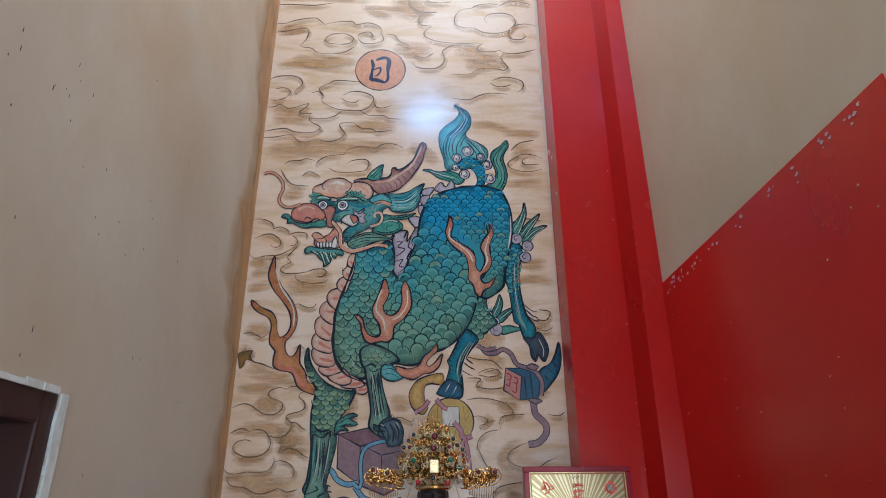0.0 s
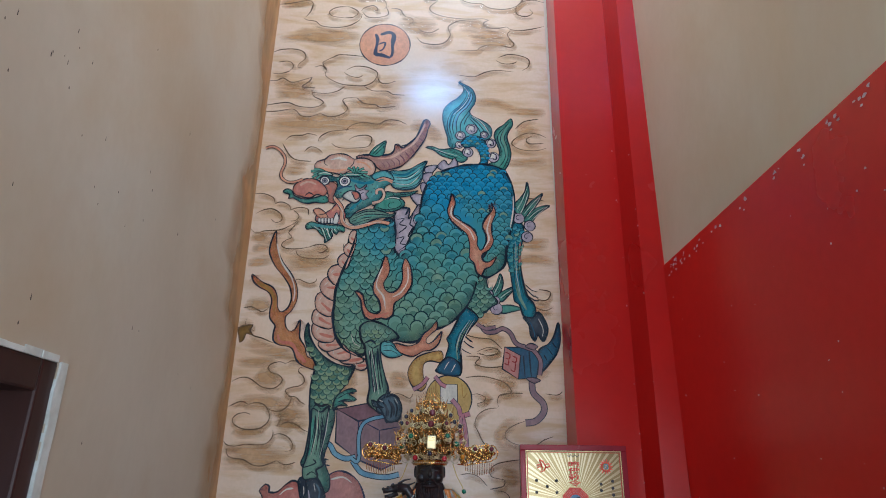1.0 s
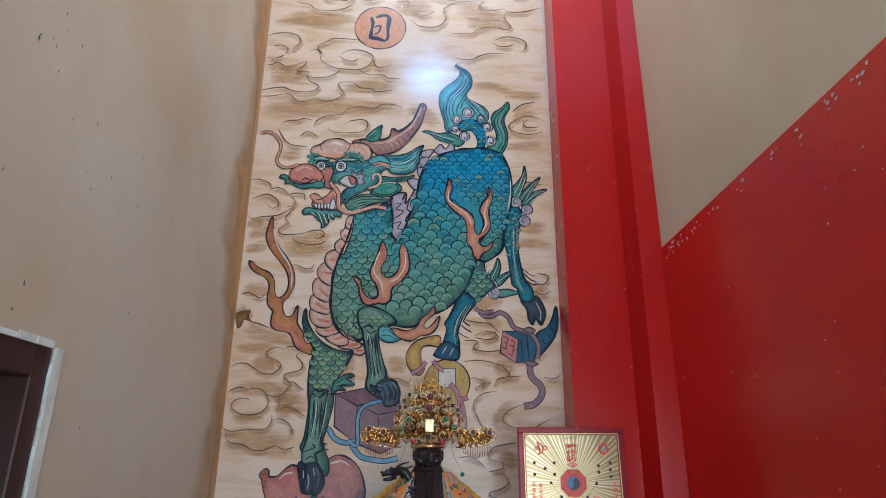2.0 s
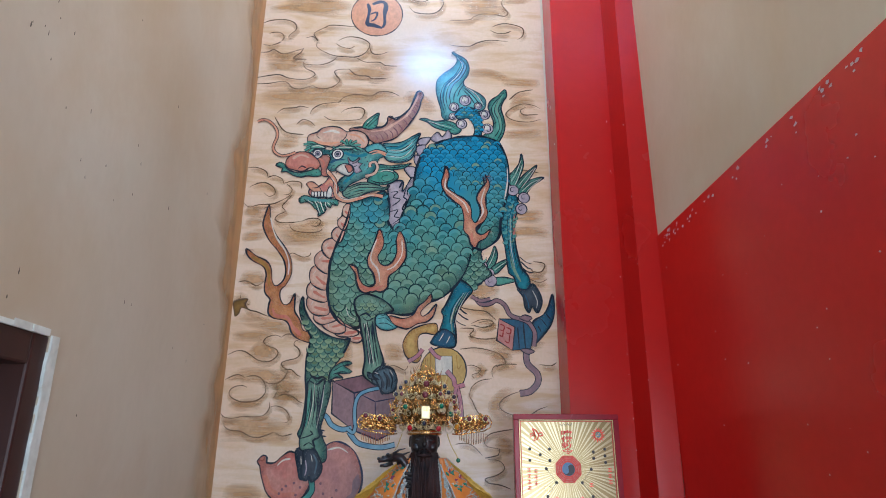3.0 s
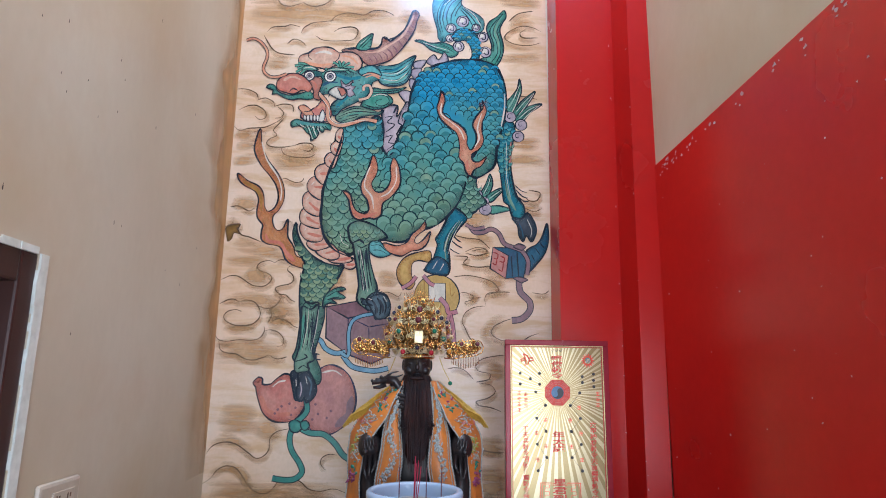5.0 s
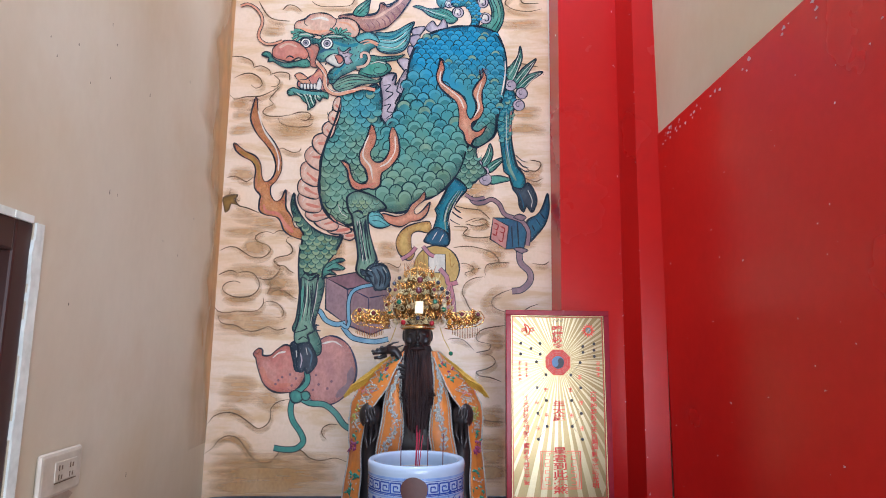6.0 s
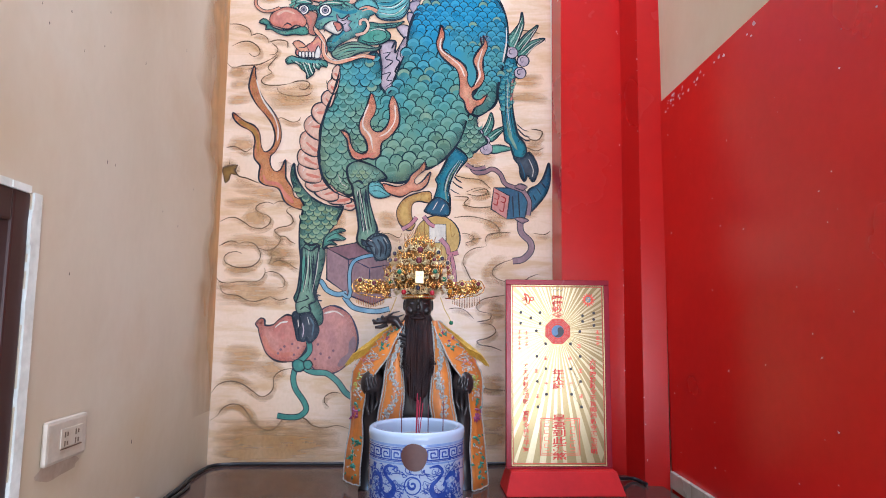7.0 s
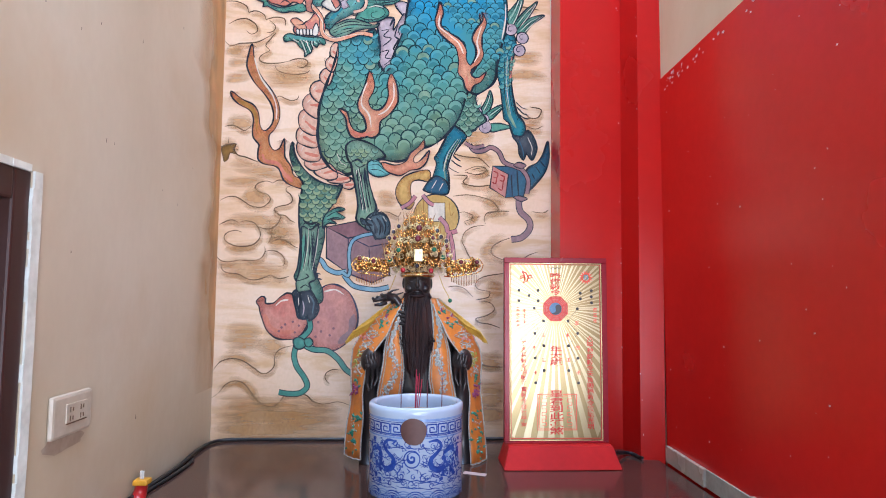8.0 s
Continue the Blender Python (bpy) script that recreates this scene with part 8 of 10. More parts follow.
def glaze(bm, path, width, lift, index=0, flat=False):
    """A brushed glaze line round the pot: angle across in cm of arc (0: the front), height in cm."""
    verts, faces = ribbon([Vector(p) for p in path], width, flat=flat)
    vs = []
    for u, v in verts:
        th = -math.pi / 2 + u / (PR * 100)
        r = PR + lift
        vs.append(bm.verts.new((PX + r * math.cos(th), PY + r * math.sin(th), TABLE + v / 100)))
    for f in faces:
        bm.faces.new([vs[i] for i in f]).material_index = index


def glaze_fill(bm, path, lift, index=0):
    tris = tessellate_polygon([[Vector((p[0], p[1], 0)) for p in path]])
    vs = []
    for u, v in path:
        th = -math.pi / 2 + u / (PR * 100)
        vs.append(bm.verts.new((PX + (PR + lift) * math.cos(th), PY + (PR + lift) * math.sin(th), TABLE + v / 100)))
    for t in tris:
        try:
            bm.faces.new([vs[i] for i in t]).material_index = index
        except ValueError:
            pass


around = [i * 0.6 for i in range(-24, 25)]
bm = bmesh.new()
for v, w in ((15.15, 0.42), (14.75, 0.12), (12.35, 0.14), (12.0, 0.30), (16.2, 0.10), (1.5, 0.2)):
    glaze(bm, [(u, v) for u in around], w, 0.0004, 1 if w > 0.25 else 0, True)
under(link("glaze_band", bm, [MAT["cobalt"], MAT["cobalt_light"]], label="thin cobalt rings round the pot"), pot)
for i in range(-6, 7):
    bm = bmesh.new()
    u = i * 2.25 - 0.3
    for a, b in (((0, 12.6), (0, 14.4)), ((0, 14.4), (1.95, 14.4)), ((1.95, 14.4), (1.95, 13.0)), ((1.95, 13.0), (0.6, 13.0)), ((0.6, 13.0), (0.6, 13.85)), ((0.6, 13.85), (1.4, 13.85)), ((0, 12.6), (2.25, 12.6)), ((1.4, 13.85), (1.4, 13.45))):
        glaze(bm, [(u + a[0] + (b[0] - a[0]) * s / 4, a[1] + (b[1] - a[1]) * s / 4) for s in range(5)], 0.24, 0.0005 + 0.00001 * (i % 2), 0, True)
    under(link("key_motif", bm, MAT["cobalt"], label="square cobalt key pattern"), pot)
rng = random.Random(5)


def swirl(u, v, r, turns=1.2, start=0.0, k=14):
    return [(u + r * (1 - 0.8 * i / k) * math.cos(start + turns * 2 * math.pi * i / k), v + r * (1 - 0.8 * i / k) * math.sin(start + turns * 2 * math.pi * i / k)) for i in range(k + 1)]


bm = bmesh.new()
glaze(bm, swirl(-0.7, 8.4, 1.45, 1.0, k=22)[:12], 0.2, 0.0006)
ring = [(-0.7 + 1.45 * math.cos(i * math.pi / 12), 8.3 + 1.5 * math.sin(i * math.pi / 12)) for i in range(25)]
glaze(bm, ring, 0.22, 0.0006, 0, True)
glaze(bm, swirl(-0.7, 8.4, 0.85, 1.1, 2.4), 0.55, 0.0007)
for i in range(9):
    th = i * 2 * math.pi / 9
    glaze(bm, [(-0.7 + 1.75 * math.cos(th), 8.3 + 1.8 * math.sin(th)), (-0.7 + 2.2 * math.cos(th + 0.35), 8.3 + 2.2 * math.sin(th + 0.35)), (-0.7 + 2.9 * math.cos(th + 0.2), 8.3 + 2.7 * math.sin(th + 0.2))], 0.26, 0.0006)
under(link("pearl_motif", bm, MAT["cobalt"], label="cobalt swirl in a ring"), pot)
for s in (-1, 1):
    bm = bmesh.new()
    for i in range(70):
        u, v = -0.7 + s * rng.uniform(5.6, 10.5), rng.gauss(7.4, 1.8)
        r = rng.uniform(0.18, 0.6)
        k = rng.randint(6, 9)
        glaze_fill(bm, [(u + r * rng.uniform(0.5, 1.2) * math.cos(2 * math.pi * q / k), v + r * rng.uniform(0.5, 1.3) * math.sin(2 * math.pi * q / k)) for q in range(k)], 0.0006 + 0.000006 * i, i % 3 == 0)
    for i in range(60):
        u, v = -0.7 + s * rng.uniform(2.2, 9.6), rng.gauss(7.0, 2.4)
        glaze(bm, [(u, v), (u - s * rng.uniform(0.3, 0.8), v + rng.uniform(-0.6, 0.6)), (u - s * rng.uniform(0.6, 1.5), v + rng.uniform(-1, 1))], 0.24, 0.0012 + 0.00001 * i)
    under(link("side_motif", bm, [MAT["cobalt"], MAT["cobalt_light"]], label="dense cobalt brushwork patch"), pot)
bm = bmesh.new()
for s in (-1, 1):
    body = [(-0.7 + s * u, v) for u, v in ((3.0, 11.3), (4.6, 11.5), (5.6, 10.4), (4.6, 9.2), (3.5, 8.2), (3.7, 6.8), (5.2, 6.2), (6.4, 7.2), (6.2, 8.8), (7.4, 9.8), (9.0, 9.0), (9.4, 7.4))]
    path = smooth_path(body, step=0.4)
    glaze(bm, path, 1.00, 0.00080)
    for i in range(2, len(path) - 2, 2):
        d = (path[i + 1] - path[i - 1]).normalized()
        q = Vector((-d.y, d.x)) * s
        glaze(bm, [path[i] + q * 0.4, path[i] + q * 0.95 - d * 0.25], 0.22, 0.00082 + 0.000004 * i)
    for u, v, turn in ((4.2, 10.0, 0.4), (3.2, 7.2, 2.6), (6.8, 7.6, 5.2), (8.2, 10.2, 1.2)):
        for q in (-0.5, 0.0, 0.5):
            glaze(bm, [(-0.7 + s * u, v), (-0.7 + s * (u + 0.9 * math.cos(turn + q)), v + 0.9 * math.sin(turn + q)), (-0.7 + s * (u + 1.6 * math.cos(turn + q * 1.5)), v + 1.5 * math.sin(turn + q * 1.5))], 0.24, 0.00086)
for i in range(38):
    u, v = -12 + 24 * (i + rng.uniform(0.1, 0.9)) / 38, (10.9, 4.4, 5.4, 3.6)[i % 4] + rng.uniform(-0.5, 0.5)
    glaze(bm, swirl(u, v, rng.uniform(0.45, 0.8), rng.choice((1.1, -1.1)), rng.uniform(0, 6.3)), 0.2, 0.00065 + 0.000004 * i)
    glaze(bm, [(u - 1.5, v - 0.5), (u - 0.5, v - 0.75), (u + 0.6, v - 0.55), (u + 1.6, v - 0.8)], 0.22, 0.00066 + 0.000004 * i)
under(link("cloud_motif", bm, MAT["cobalt"], label="small cobalt cloud scrolls"), pot)
bm = bmesh.new()
for i in range(-6, 7):
    for q in range(4):
        r = 2.0 - q * 0.42
        glaze(bm, [(i * 2.15 + r * math.cos(a), 0.6 + r * 1.0 * math.sin(a)) for a in [math.pi * j / 12 for j in range(13)]], 0.2, 0.0005 + 0.00002 * (i % 2) + 0.000005 * q, i % 2, True)
under(link("wave_motif", bm, [MAT["cobalt"], MAT["cobalt_light"]], label="cobalt wave arcs round the foot"), pot)
bm = bmesh.new()
for q in range(8):
    for i in range(30):
        cell = []
        for r, j in ((q / 8, i), (q / 8, i + 1), (q / 8 + 0.125, i + 1), (q / 8 + 0.125, i)):
            a = 2 * math.pi * j / 30
            th = -math.pi / 2 + (-0.45 + r * 2.35 * (1 + 0.05 * math.sin(3 * a)) * math.cos(a)) / (PR * 100)
            cell.append(bm.verts.new((PX + (PR + 0.0018) * math.cos(th), PY + (PR + 0.0018) * math.sin(th), TABLE + 0.132 + r * 0.0245 * (1 + 0.04 * math.cos(2 * a + 1)) * math.sin(a))))
        bm.faces.new(cell)
bmesh.ops.remove_doubles(bm, verts=bm.verts, dist=1e-5)
under(link("brown_patch", bm, MAT["seal_brown"], label="round matt brown patch"), pot)

# incense sticks
for i, (dx, dy, h, lean, m) in enumerate(((-0.002, 0.0, 0.058, 0.002, "stick_red"), (0.002, 0.004, 0.050, 0.004, "stick_red"), (-0.001, 0.008, 0.044, 0.003, "stick_red"), (0.004, -0.003, 0.040, 0.007, "stick_red"), (-0.030, 0.02, 0.036, 0.0, "stick_brown"), (0.022, 0.02, 0.034, 0.0, "stick_brown"), (0.051, 0.02, 0.040, 0.001, "stick_brown"))):
    ob = link("incense_stick", tube(bmesh.new(), [(PX + dx, PY + dy, TABLE + 0.145), (PX + dx + lean / 2, PY + dy, TABLE + 0.16 + h / 2), (PX + dx + lean, PY + dy, TABLE + 0.175 + h)], 0.0009, 6), MAT[m], label="thin %s stub of incense in the ash" % ("red" if m == "stick_red" else "dark reddish brown"), category="incense stick", group="sticks in the incense pot")

# ---- seated figure, plain dark carved wood ----
SX, SY = -0.0663, 1.42
bm = loft([(SX, SY, TABLE, 0.128, 0.088), (SX, SY, TABLE + 0.03, 0.130, 0.090), (SX, SY, TABLE + 0.035, 0.118, 0.080), (SX, SY + 0.005, 1.40, 0.112, 0.076), (SX, SY + 0.01, 1.50, 0.102, 0.066), (SX, SY + 0.012, 1.57, 0.092, 0.058), (SX, SY + 0.01, 1.615, 0.074, 0.046), (SX, SY + 0.006, 1.638, 0.040, 0.034), (SX, SY, 1.66, 0.028, 0.03)], seg=28)
blob(bm, (SX, SY - 0.022, 1.676), (0.0325, 0.036, 0.042), seg=20, rings=14)
blob(bm, (SX, SY - 0.056, 1.673), (0.0062, 0.009, 0.0085), seg=12, rings=8), tube(bm, [(SX, SY - 0.054, 1.692), (SX, SY - 0.058, 1.675)], 0.0028, 8, 0.0045)

blob(bm, (SX, SY - 0.0555, 1.6575), (0.0085, 0.005, 0.0022), seg=12, rings=6), blob(bm, (SX, SY - 0.0545, 1.6530), (0.0065, 0.005, 0.0022), seg=12, rings=6)
for s in (-1, 1):
    blob(bm, (SX + s * 0.0140, SY - 0.0505, 1.6815), (0.0085, 0.0052, 0.0034), turn=s * 6, seg=14, rings=8)
    tube(bm, [(SX + s * 0.005, SY - 0.0555, 1.6885), (SX + s * 0.013, SY - 0.0548, 1.6925), (SX + s * 0.024, SY - 0.0455, 1.6900)], 0.0020, 6, 0.0010)
    blob(bm, (SX + s * 0.0175, SY - 0.0445, 1.6665), (0.0115, 0.0085, 0.0095), seg=14, rings=9)
    blob(bm, (SX + s * 0.0325, SY - 0.016, 1.678), (0.0035, 0.008, 0.013), seg=10, rings=6)
    tube(bm, [(SX + s * 0.002, SY - 0.0585, 1.6625), (SX + s * 0.010, SY - 0.0575, 1.6600), (SX + s * 0.017, SY - 0.0560, 1.6480), (SX + s * 0.021, SY - 0.064, 1.622)], 0.0022, 6, 0.0010, index=1)
    blob(bm, (SX + s * 0.101, SY - 0.066, 1.502), (0.026, 0.024, 0.031), seg=16, rings=12)
    for q in range(4):
        blob(bm, (SX + s * (0.092 + 0.006 * q), SY - 0.086, 1.512 - 0.003 * q), (0.0042, 0.006, 0.014), turn=s * 12, seg=10, rings=8)
    for q in range(3):
        tube(bm, [(SX + s * (0.088 + 0.010 * q), SY - 0.080, 1.486), (SX + s * (0.086 + 0.012 * q), SY - 0.088, 1.466 - 0.004 * q), (SX + s * (0.094 + 0.006 * q), SY - 0.080, 1.448 - 0.006 * q)], 0.0055, 8, 0.0025)
    blob(bm, (SX + s * 0.108, SY - 0.086, 1.492), (0.007, 0.006, 0.007), seg=10, rings=8)
    tube(bm, [(SX + s * 0.100, SY - 0.055, 1.50), (SX + s * 0.099, SY - 0.058, 1.42), (SX + s * 0.104, SY - 0.045, 1.345), (SX + s * 0.106, SY - 0.040, TABLE + 0.002)], 0.022, 10, 0.024)
    tube(bm, [(SX + s * 0.070, SY + 0.02, 1.59), (SX + s * 0.092, SY + 0.01, 1.55), (SX + s * 0.104, SY - 0.045, 1.512)], 0.024, 10, 0.020)
# long parted beard
strand = random.Random(3)
for z0, wide, out in ((1.640, 0.026, 0.046), (1.600, 0.034, 0.066), (1.550, 0.034, 0.078), (1.500, 0.026, 0.082)):
    blob(bm, (SX, SY - out + 0.004, z0), (wide, 0.009, 0.036), seg=14, rings=8, index=1)
for i in range(190):
    s = strand.uniform(-1, 1)
    s, near = math.copysign(abs(s) ** 0.8, s), strand.uniform(0, 0.006)
    low = 1.425 + 0.10 * abs(s) ** 1.5 + strand.uniform(0, 0.07) + 0.012 * math.sin(s * 19)
    drift = strand.gauss(0, 0.003)
    tube(bm, [(SX + s * 0.029, SY - 0.050 + 0.010 * s * s, 1.654), (SX + s * 0.038 + drift * 0.4, SY - 0.073 + 0.014 * s * s - near, 1.615), (SX + s * 0.042 + drift, SY - 0.090 + 0.014 * s * s - near, 1.545), (SX + s * 0.034 + drift * 1.5, SY - 0.096 + 0.010 * s * s - near, low)], strand.uniform(0.0010, 0.0019), 5, 0.0005, index=1)
blob(bm, (SX, SY - 0.058, 1.648), (0.018, 0.006, 0.004), index=1)
# dragon-headed staff end in the raised fist
for path, r0, r1 in (
    ([(-0.100, 1.366, 1.560), (-0.104, 1.360, 1.600), (-0.106, 1.356, 1.630), (-0.118, 1.352, 1.644), (-0.136, 1.350, 1.645)], 0.0090, 0.0105),
    ([(-0.132, 1.350, 1.645), (-0.150, 1.347, 1.642), (-0.167, 1.345, 1.637)], 0.0095, 0.0045),
    ([(-0.136, 1.350, 1.634), (-0.150, 1.347, 1.628), (-0.163, 1.345, 1.627)], 0.0060, 0.0030),
    ([(-0.134, 1.350, 1.652), (-0.122, 1.352, 1.660), (-0.108, 1.354, 1.663)], 0.0034, 0.0010),
    ([(-0.128, 1.350, 1.640), (-0.114, 1.352, 1.650), (-0.098, 1.356, 1.656)], 0.0042, 0.0010),
    ([(-0.126, 1.350, 1.632), (-0.112, 1.352, 1.636), (-0.094, 1.356, 1.644)], 0.0042, 0.0010),
):
    tube(bm, [(x + -0.0003, y, z) for x, y, z in path], r0, 9, r1)
for x, y, z, r in ((-0.146, 1.340, 1.650, 0.0042), (-0.166, 1.341, 1.642, 0.0036), (-0.156, 1.343, 1.645, 0.0036)):
    blob(bm, (x + -0.0003, y, z), (r, r, r), seg=8, rings=6)
blob(bm, (SX - 0.036, 1.356, 1.598), (0.016, 0.012, 0.018), turn=15)
for q in range(4):
    tube(bm, [(SX - 0.050, 1.352, 1.610 - 0.0085 * q), (SX - 0.040, 1.342, 1.612 - 0.0085 * q), (SX - 0.028, 1.345, 1.609 - 0.0085 * q)], 0.0046, 8, 0.0036)
tube(bm, [(SX - 0.036, 1.360, 1.585), (SX - 0.044, 1.372, 1.55), (SX - 0.064, 1.385, 1.525)], 0.015, 10, 0.020)
for v in bm.verts:
    if v.co.z > TABLE + 0.05:
        v.co.z -= 0.007
link("statue", bm, [MAT["dark_wood"], MAT["beard"]], label="black carved wooden seated statue with long dark beard", category="statue", smooth=True)

# ---- embroidered orange robe over the figure ----
robe = thing("robe", (SX, SY, 1.3), "orange satin robe with silver and green embroidery", "robe")


def cloth(rows, across=9, depth=0.006, folds=3.0, thick=0.0022, phase=0.0):
    """A hanging strip through rows (outer x, inner x, outer y, inner y, z), with folds and thickness."""
    fine = []
    for (a, b) in zip(rows, rows[1:]):
        for s in (0, 0.25, 0.5, 0.75):
            fine.append([p + (q - p) * s for p, q in zip(a, b)])
    fine.append(list(rows[-1]))
    bm = bmesh.new()
    front, back = [], []
    for i, (xo, xi, yo, yi, z) in enumerate(fine):
        rf, rb = [], []
        for j in range(across):
            s = j / (across - 1)
            bulge = math.sin(math.pi * s) * 0.010
            wob = depth * 0.5 * math.sin(folds * 2 * math.pi * s + phase + 0.22 * i) * (0.3 + 0.7 * i / len(fine))
            p = Vector((xo + (xi - xo) * s + 0.0012 * math.sin(i * 0.9 + phase), yo + (yi - yo) * s - bulge + wob, z))
            rf.append(bm.verts.new(p)), rb.append(bm.verts.new(p + Vector((0, thick, 0))))
        front.append(rf), back.append(rb)
    k = len(fine)
    for i in range(k - 1):
        for j in range(across - 1):
            bm.faces.new((front[i][j], front[i + 1][j], front[i + 1][j + 1], front[i][j + 1]))
            bm.faces.new((back[i][j + 1], back[i + 1][j + 1], back[i + 1][j], back[i][j]))
    for i in range(k - 1):
        bm.faces.new((front[i][0], back[i][0], back[i + 1][0], front[i + 1][0]))
        bm.faces.new((front[i + 1][-1], back[i + 1][-1], back[i][-1], front[i][-1]))
    for j in range(across - 1):
        bm.faces.new((front[0][j + 1], back[0][j + 1], back[0][j], front[0][j]))
        bm.faces.new((front[-1][j], back[-1][j], back[-1][j + 1], front[-1][j + 1]))
    spots = [[v.co.copy() for v in r] for r in front]
    return bm, spots


def on_cloth(spots, u, v, lift):
    """A place on a cloth: u across, v down, both 0 to 1."""
    i, j = v * (len(spots) - 1), u * (len(spots[0]) - 1)
    i0, j0 = min(int(i), len(spots) - 2), min(int(j), len(spots[0]) - 2)
    a, b = i - i0, j - j0
    p = (spots[i0][j0] * (1 - b) + spots[i0][j0 + 1] * b) * (1 - a) + (spots[i0 + 1][j0] * (1 - b) + spots[i0 + 1][j0 + 1] * b) * a
    return p + Vector((0, -lift, 0))


def stitch_leaf(bm, spots, u, v, length, turn, lift=0.0012, index=0):
    c = on_cloth(spots, u, v, lift)
    d, w = Vector((math.cos(turn), 0, math.sin(turn))), Vector((-math.sin(turn), 0, math.cos(turn)))
    ring = [c - d * length / 2, c + w * length * 0.24, c + d * length / 2, c - w * length * 0.24]
    top = bm.verts.new(c + Vector((0, -length * 0.14, 0)))
    vs = [bm.verts.new(p) for p in ring]
    for i in range(4):
        bm.faces.new((vs[i], vs[(i + 1) % 4], top)).material_index = index


def braid(spots, u0, u1, v0, v1, k, radius, wave=0.0):
    return [on_cloth(spots, u0 + (u1 - u0) * i / k + wave * math.sin(i * 1.3), v0 + (v1 - v0) * i / k, radius * 0.9) for i in range(k + 1)]


SLEEVE = [(-0.050, -0.030, 1.400, 1.352, 1.642), (-0.094, -0.044, 1.392, 1.340, 1.606), (-0.130, -0.062, 1.392, 1.332, 1.566), (-0.149, -0.090, 1.400, 1.332, 1.525), (-0.155, -0.112, 1.405, 1.340, 1.485), (-0.150, -0.119, 1.405, 1.350, 1.425), (-0.160, -0.118, 1.400, 1.345, 1.360), (-0.165, -0.121, 1.398, 1.343, 1.284)]
LAPEL = [(-0.046, -0.030, 1.366, 1.360, 1.640), (-0.062, -0.036, 1.350, 1.345, 1.580), (-0.074, -0.030, 1.343, 1.336, 1.520), (-0.082, -0.028, 1.338, 1.332, 1.460), (-0.090, -0.034, 1.334, 1.330, 1.405), (-0.094, -0.036, 1.332, 1.330, 1.330)]
rng = random.Random(21)
for s in (-1, 1):
    flip = lambda rows: [(SX - s * a, SX - s * b, c, d, e - (0.012 if s > 0 and e < 1.3 else 0)) for a, b, c, d, e in rows]
    bm, spots = cloth(flip(SLEEVE), phase=1.0 + s)
    sleeve = under(link("sleeve", bm, MAT["satin"], label="orange satin sleeve with embroidered flowers", smooth=True), robe)
    bm = bmesh.new()
    tube(bm, braid(spots, 0.03, 0.03, 0.0, 1.0, 70, 0.0016), 0.0016, 5), tube(bm, braid(spots, 0.97, 0.97, 0.05, 1.0, 70, 0.0016), 0.0016, 5), tube(bm, braid(spots, 0.03, 0.97, 1.0, 1.0, 16, 0.0014), 0.0014, 5)
    tube(bm, braid(spots, 0.4, 0.6, 0.28, 0.62, 26, 0.0014, 0.16), 0.0013, 5), tube(bm, braid(spots, 0.6, 0.4, 0.3, 0.6, 26, 0.0014, 0.14), 0.0010, 5), tube(bm, braid(spots, 0.25, 0.35, 0.08, 0.4, 26, 0.0014, 0.1), 0.0012, 5)
    under(link("silver_braid", bm, MAT["silver_thread"], label="silver braid edging"), sleeve)
    bm = bmesh.new()
    for cu, cv, n_, key in ((0.45, 0.90, 12, 0), (0.55, 0.82, 9, 0), (0.45, 0.70, 16, 1), (0.5, 0.645, 5, 0), (0.45, 0.53, 9, 2), (0.5, 0.47, 8, 2), (0.55, 0.12, 5, 0), (0.6, 0.22, 6, 0), (0.35, 0.16, 4, 1), (0.5, 0.96, 6, 0), (0.4, 0.3, 14, 3), (0.5, 0.4, 16, 3), (0.5, 0.58, 14, 3), (0.5, 0.86, 10, 3), (0.4, 0.08, 10, 3), (0.7, 0.2, 10, 3), (0.3, 0.35, 6, 4), (0.5, 0.93, 6, 3)):
        for i in range(n_):
            stitch_leaf(bm, spots, min(0.95, max(0.05, cu + rng.gauss(0, 0.17))), min(0.985, max(0.02, cv + rng.gauss(0, 0.016))), rng.uniform(0.009, 0.015) * (0.55 if key == 3 else 1), rng.uniform(0, 6.3), 0.0012 + 0.00003 * i + 0.0001 * key, key)
    under(link("embroidery", bm, [MAT["thread_green"], MAT["thread_purple"], MAT["thread_lime"], MAT["silver_thread"], MAT["thread_pink"]], label="green and purple embroidered flowers"), sleeve)
    bm, spots = cloth(flip(LAPEL), across=7, depth=0.003, folds=1.2, phase=s)
    lapel = under(link("lapel", bm, MAT["satin"], label="orange satin front band", smooth=True), robe)
    bm = bmesh.new()
    for u in (0.02, 0.13, 0.98, 0.88):
        path = braid(spots, u, u, 0.0, 1.0, 90, 0.0015)
        for i, p in enumerate(path):
            path[i] = p + Vector((0.0006 * (-1) ** i, 0, 0))
        tube(bm, path, 0.0017 if u in (0.02, 0.98) else 0.0010, 5)
    under(link("silver_braid", bm, MAT["silver_thread"], label="beaded silver braid"), lapel)
    bm = bmesh.new()
    for i in range(260):
        v = rng.uniform(0.10, 0.99)
        stitch_leaf(bm, spots, 0.5 + 0.17 * math.sin(v * 17 + s) + rng.gauss(0, 0.085), v, rng.uniform(0.0065, 0.0115), rng.choice((1.2, 1.6, 2.0, 0.6)) + rng.gauss(0, 0.3), 0.0014 + 0.00001 * i)
    under(link("silver_scroll", bm, MAT["silver_thread"], label="silver scroll embroidery"), lapel)
    bm = bmesh.new()
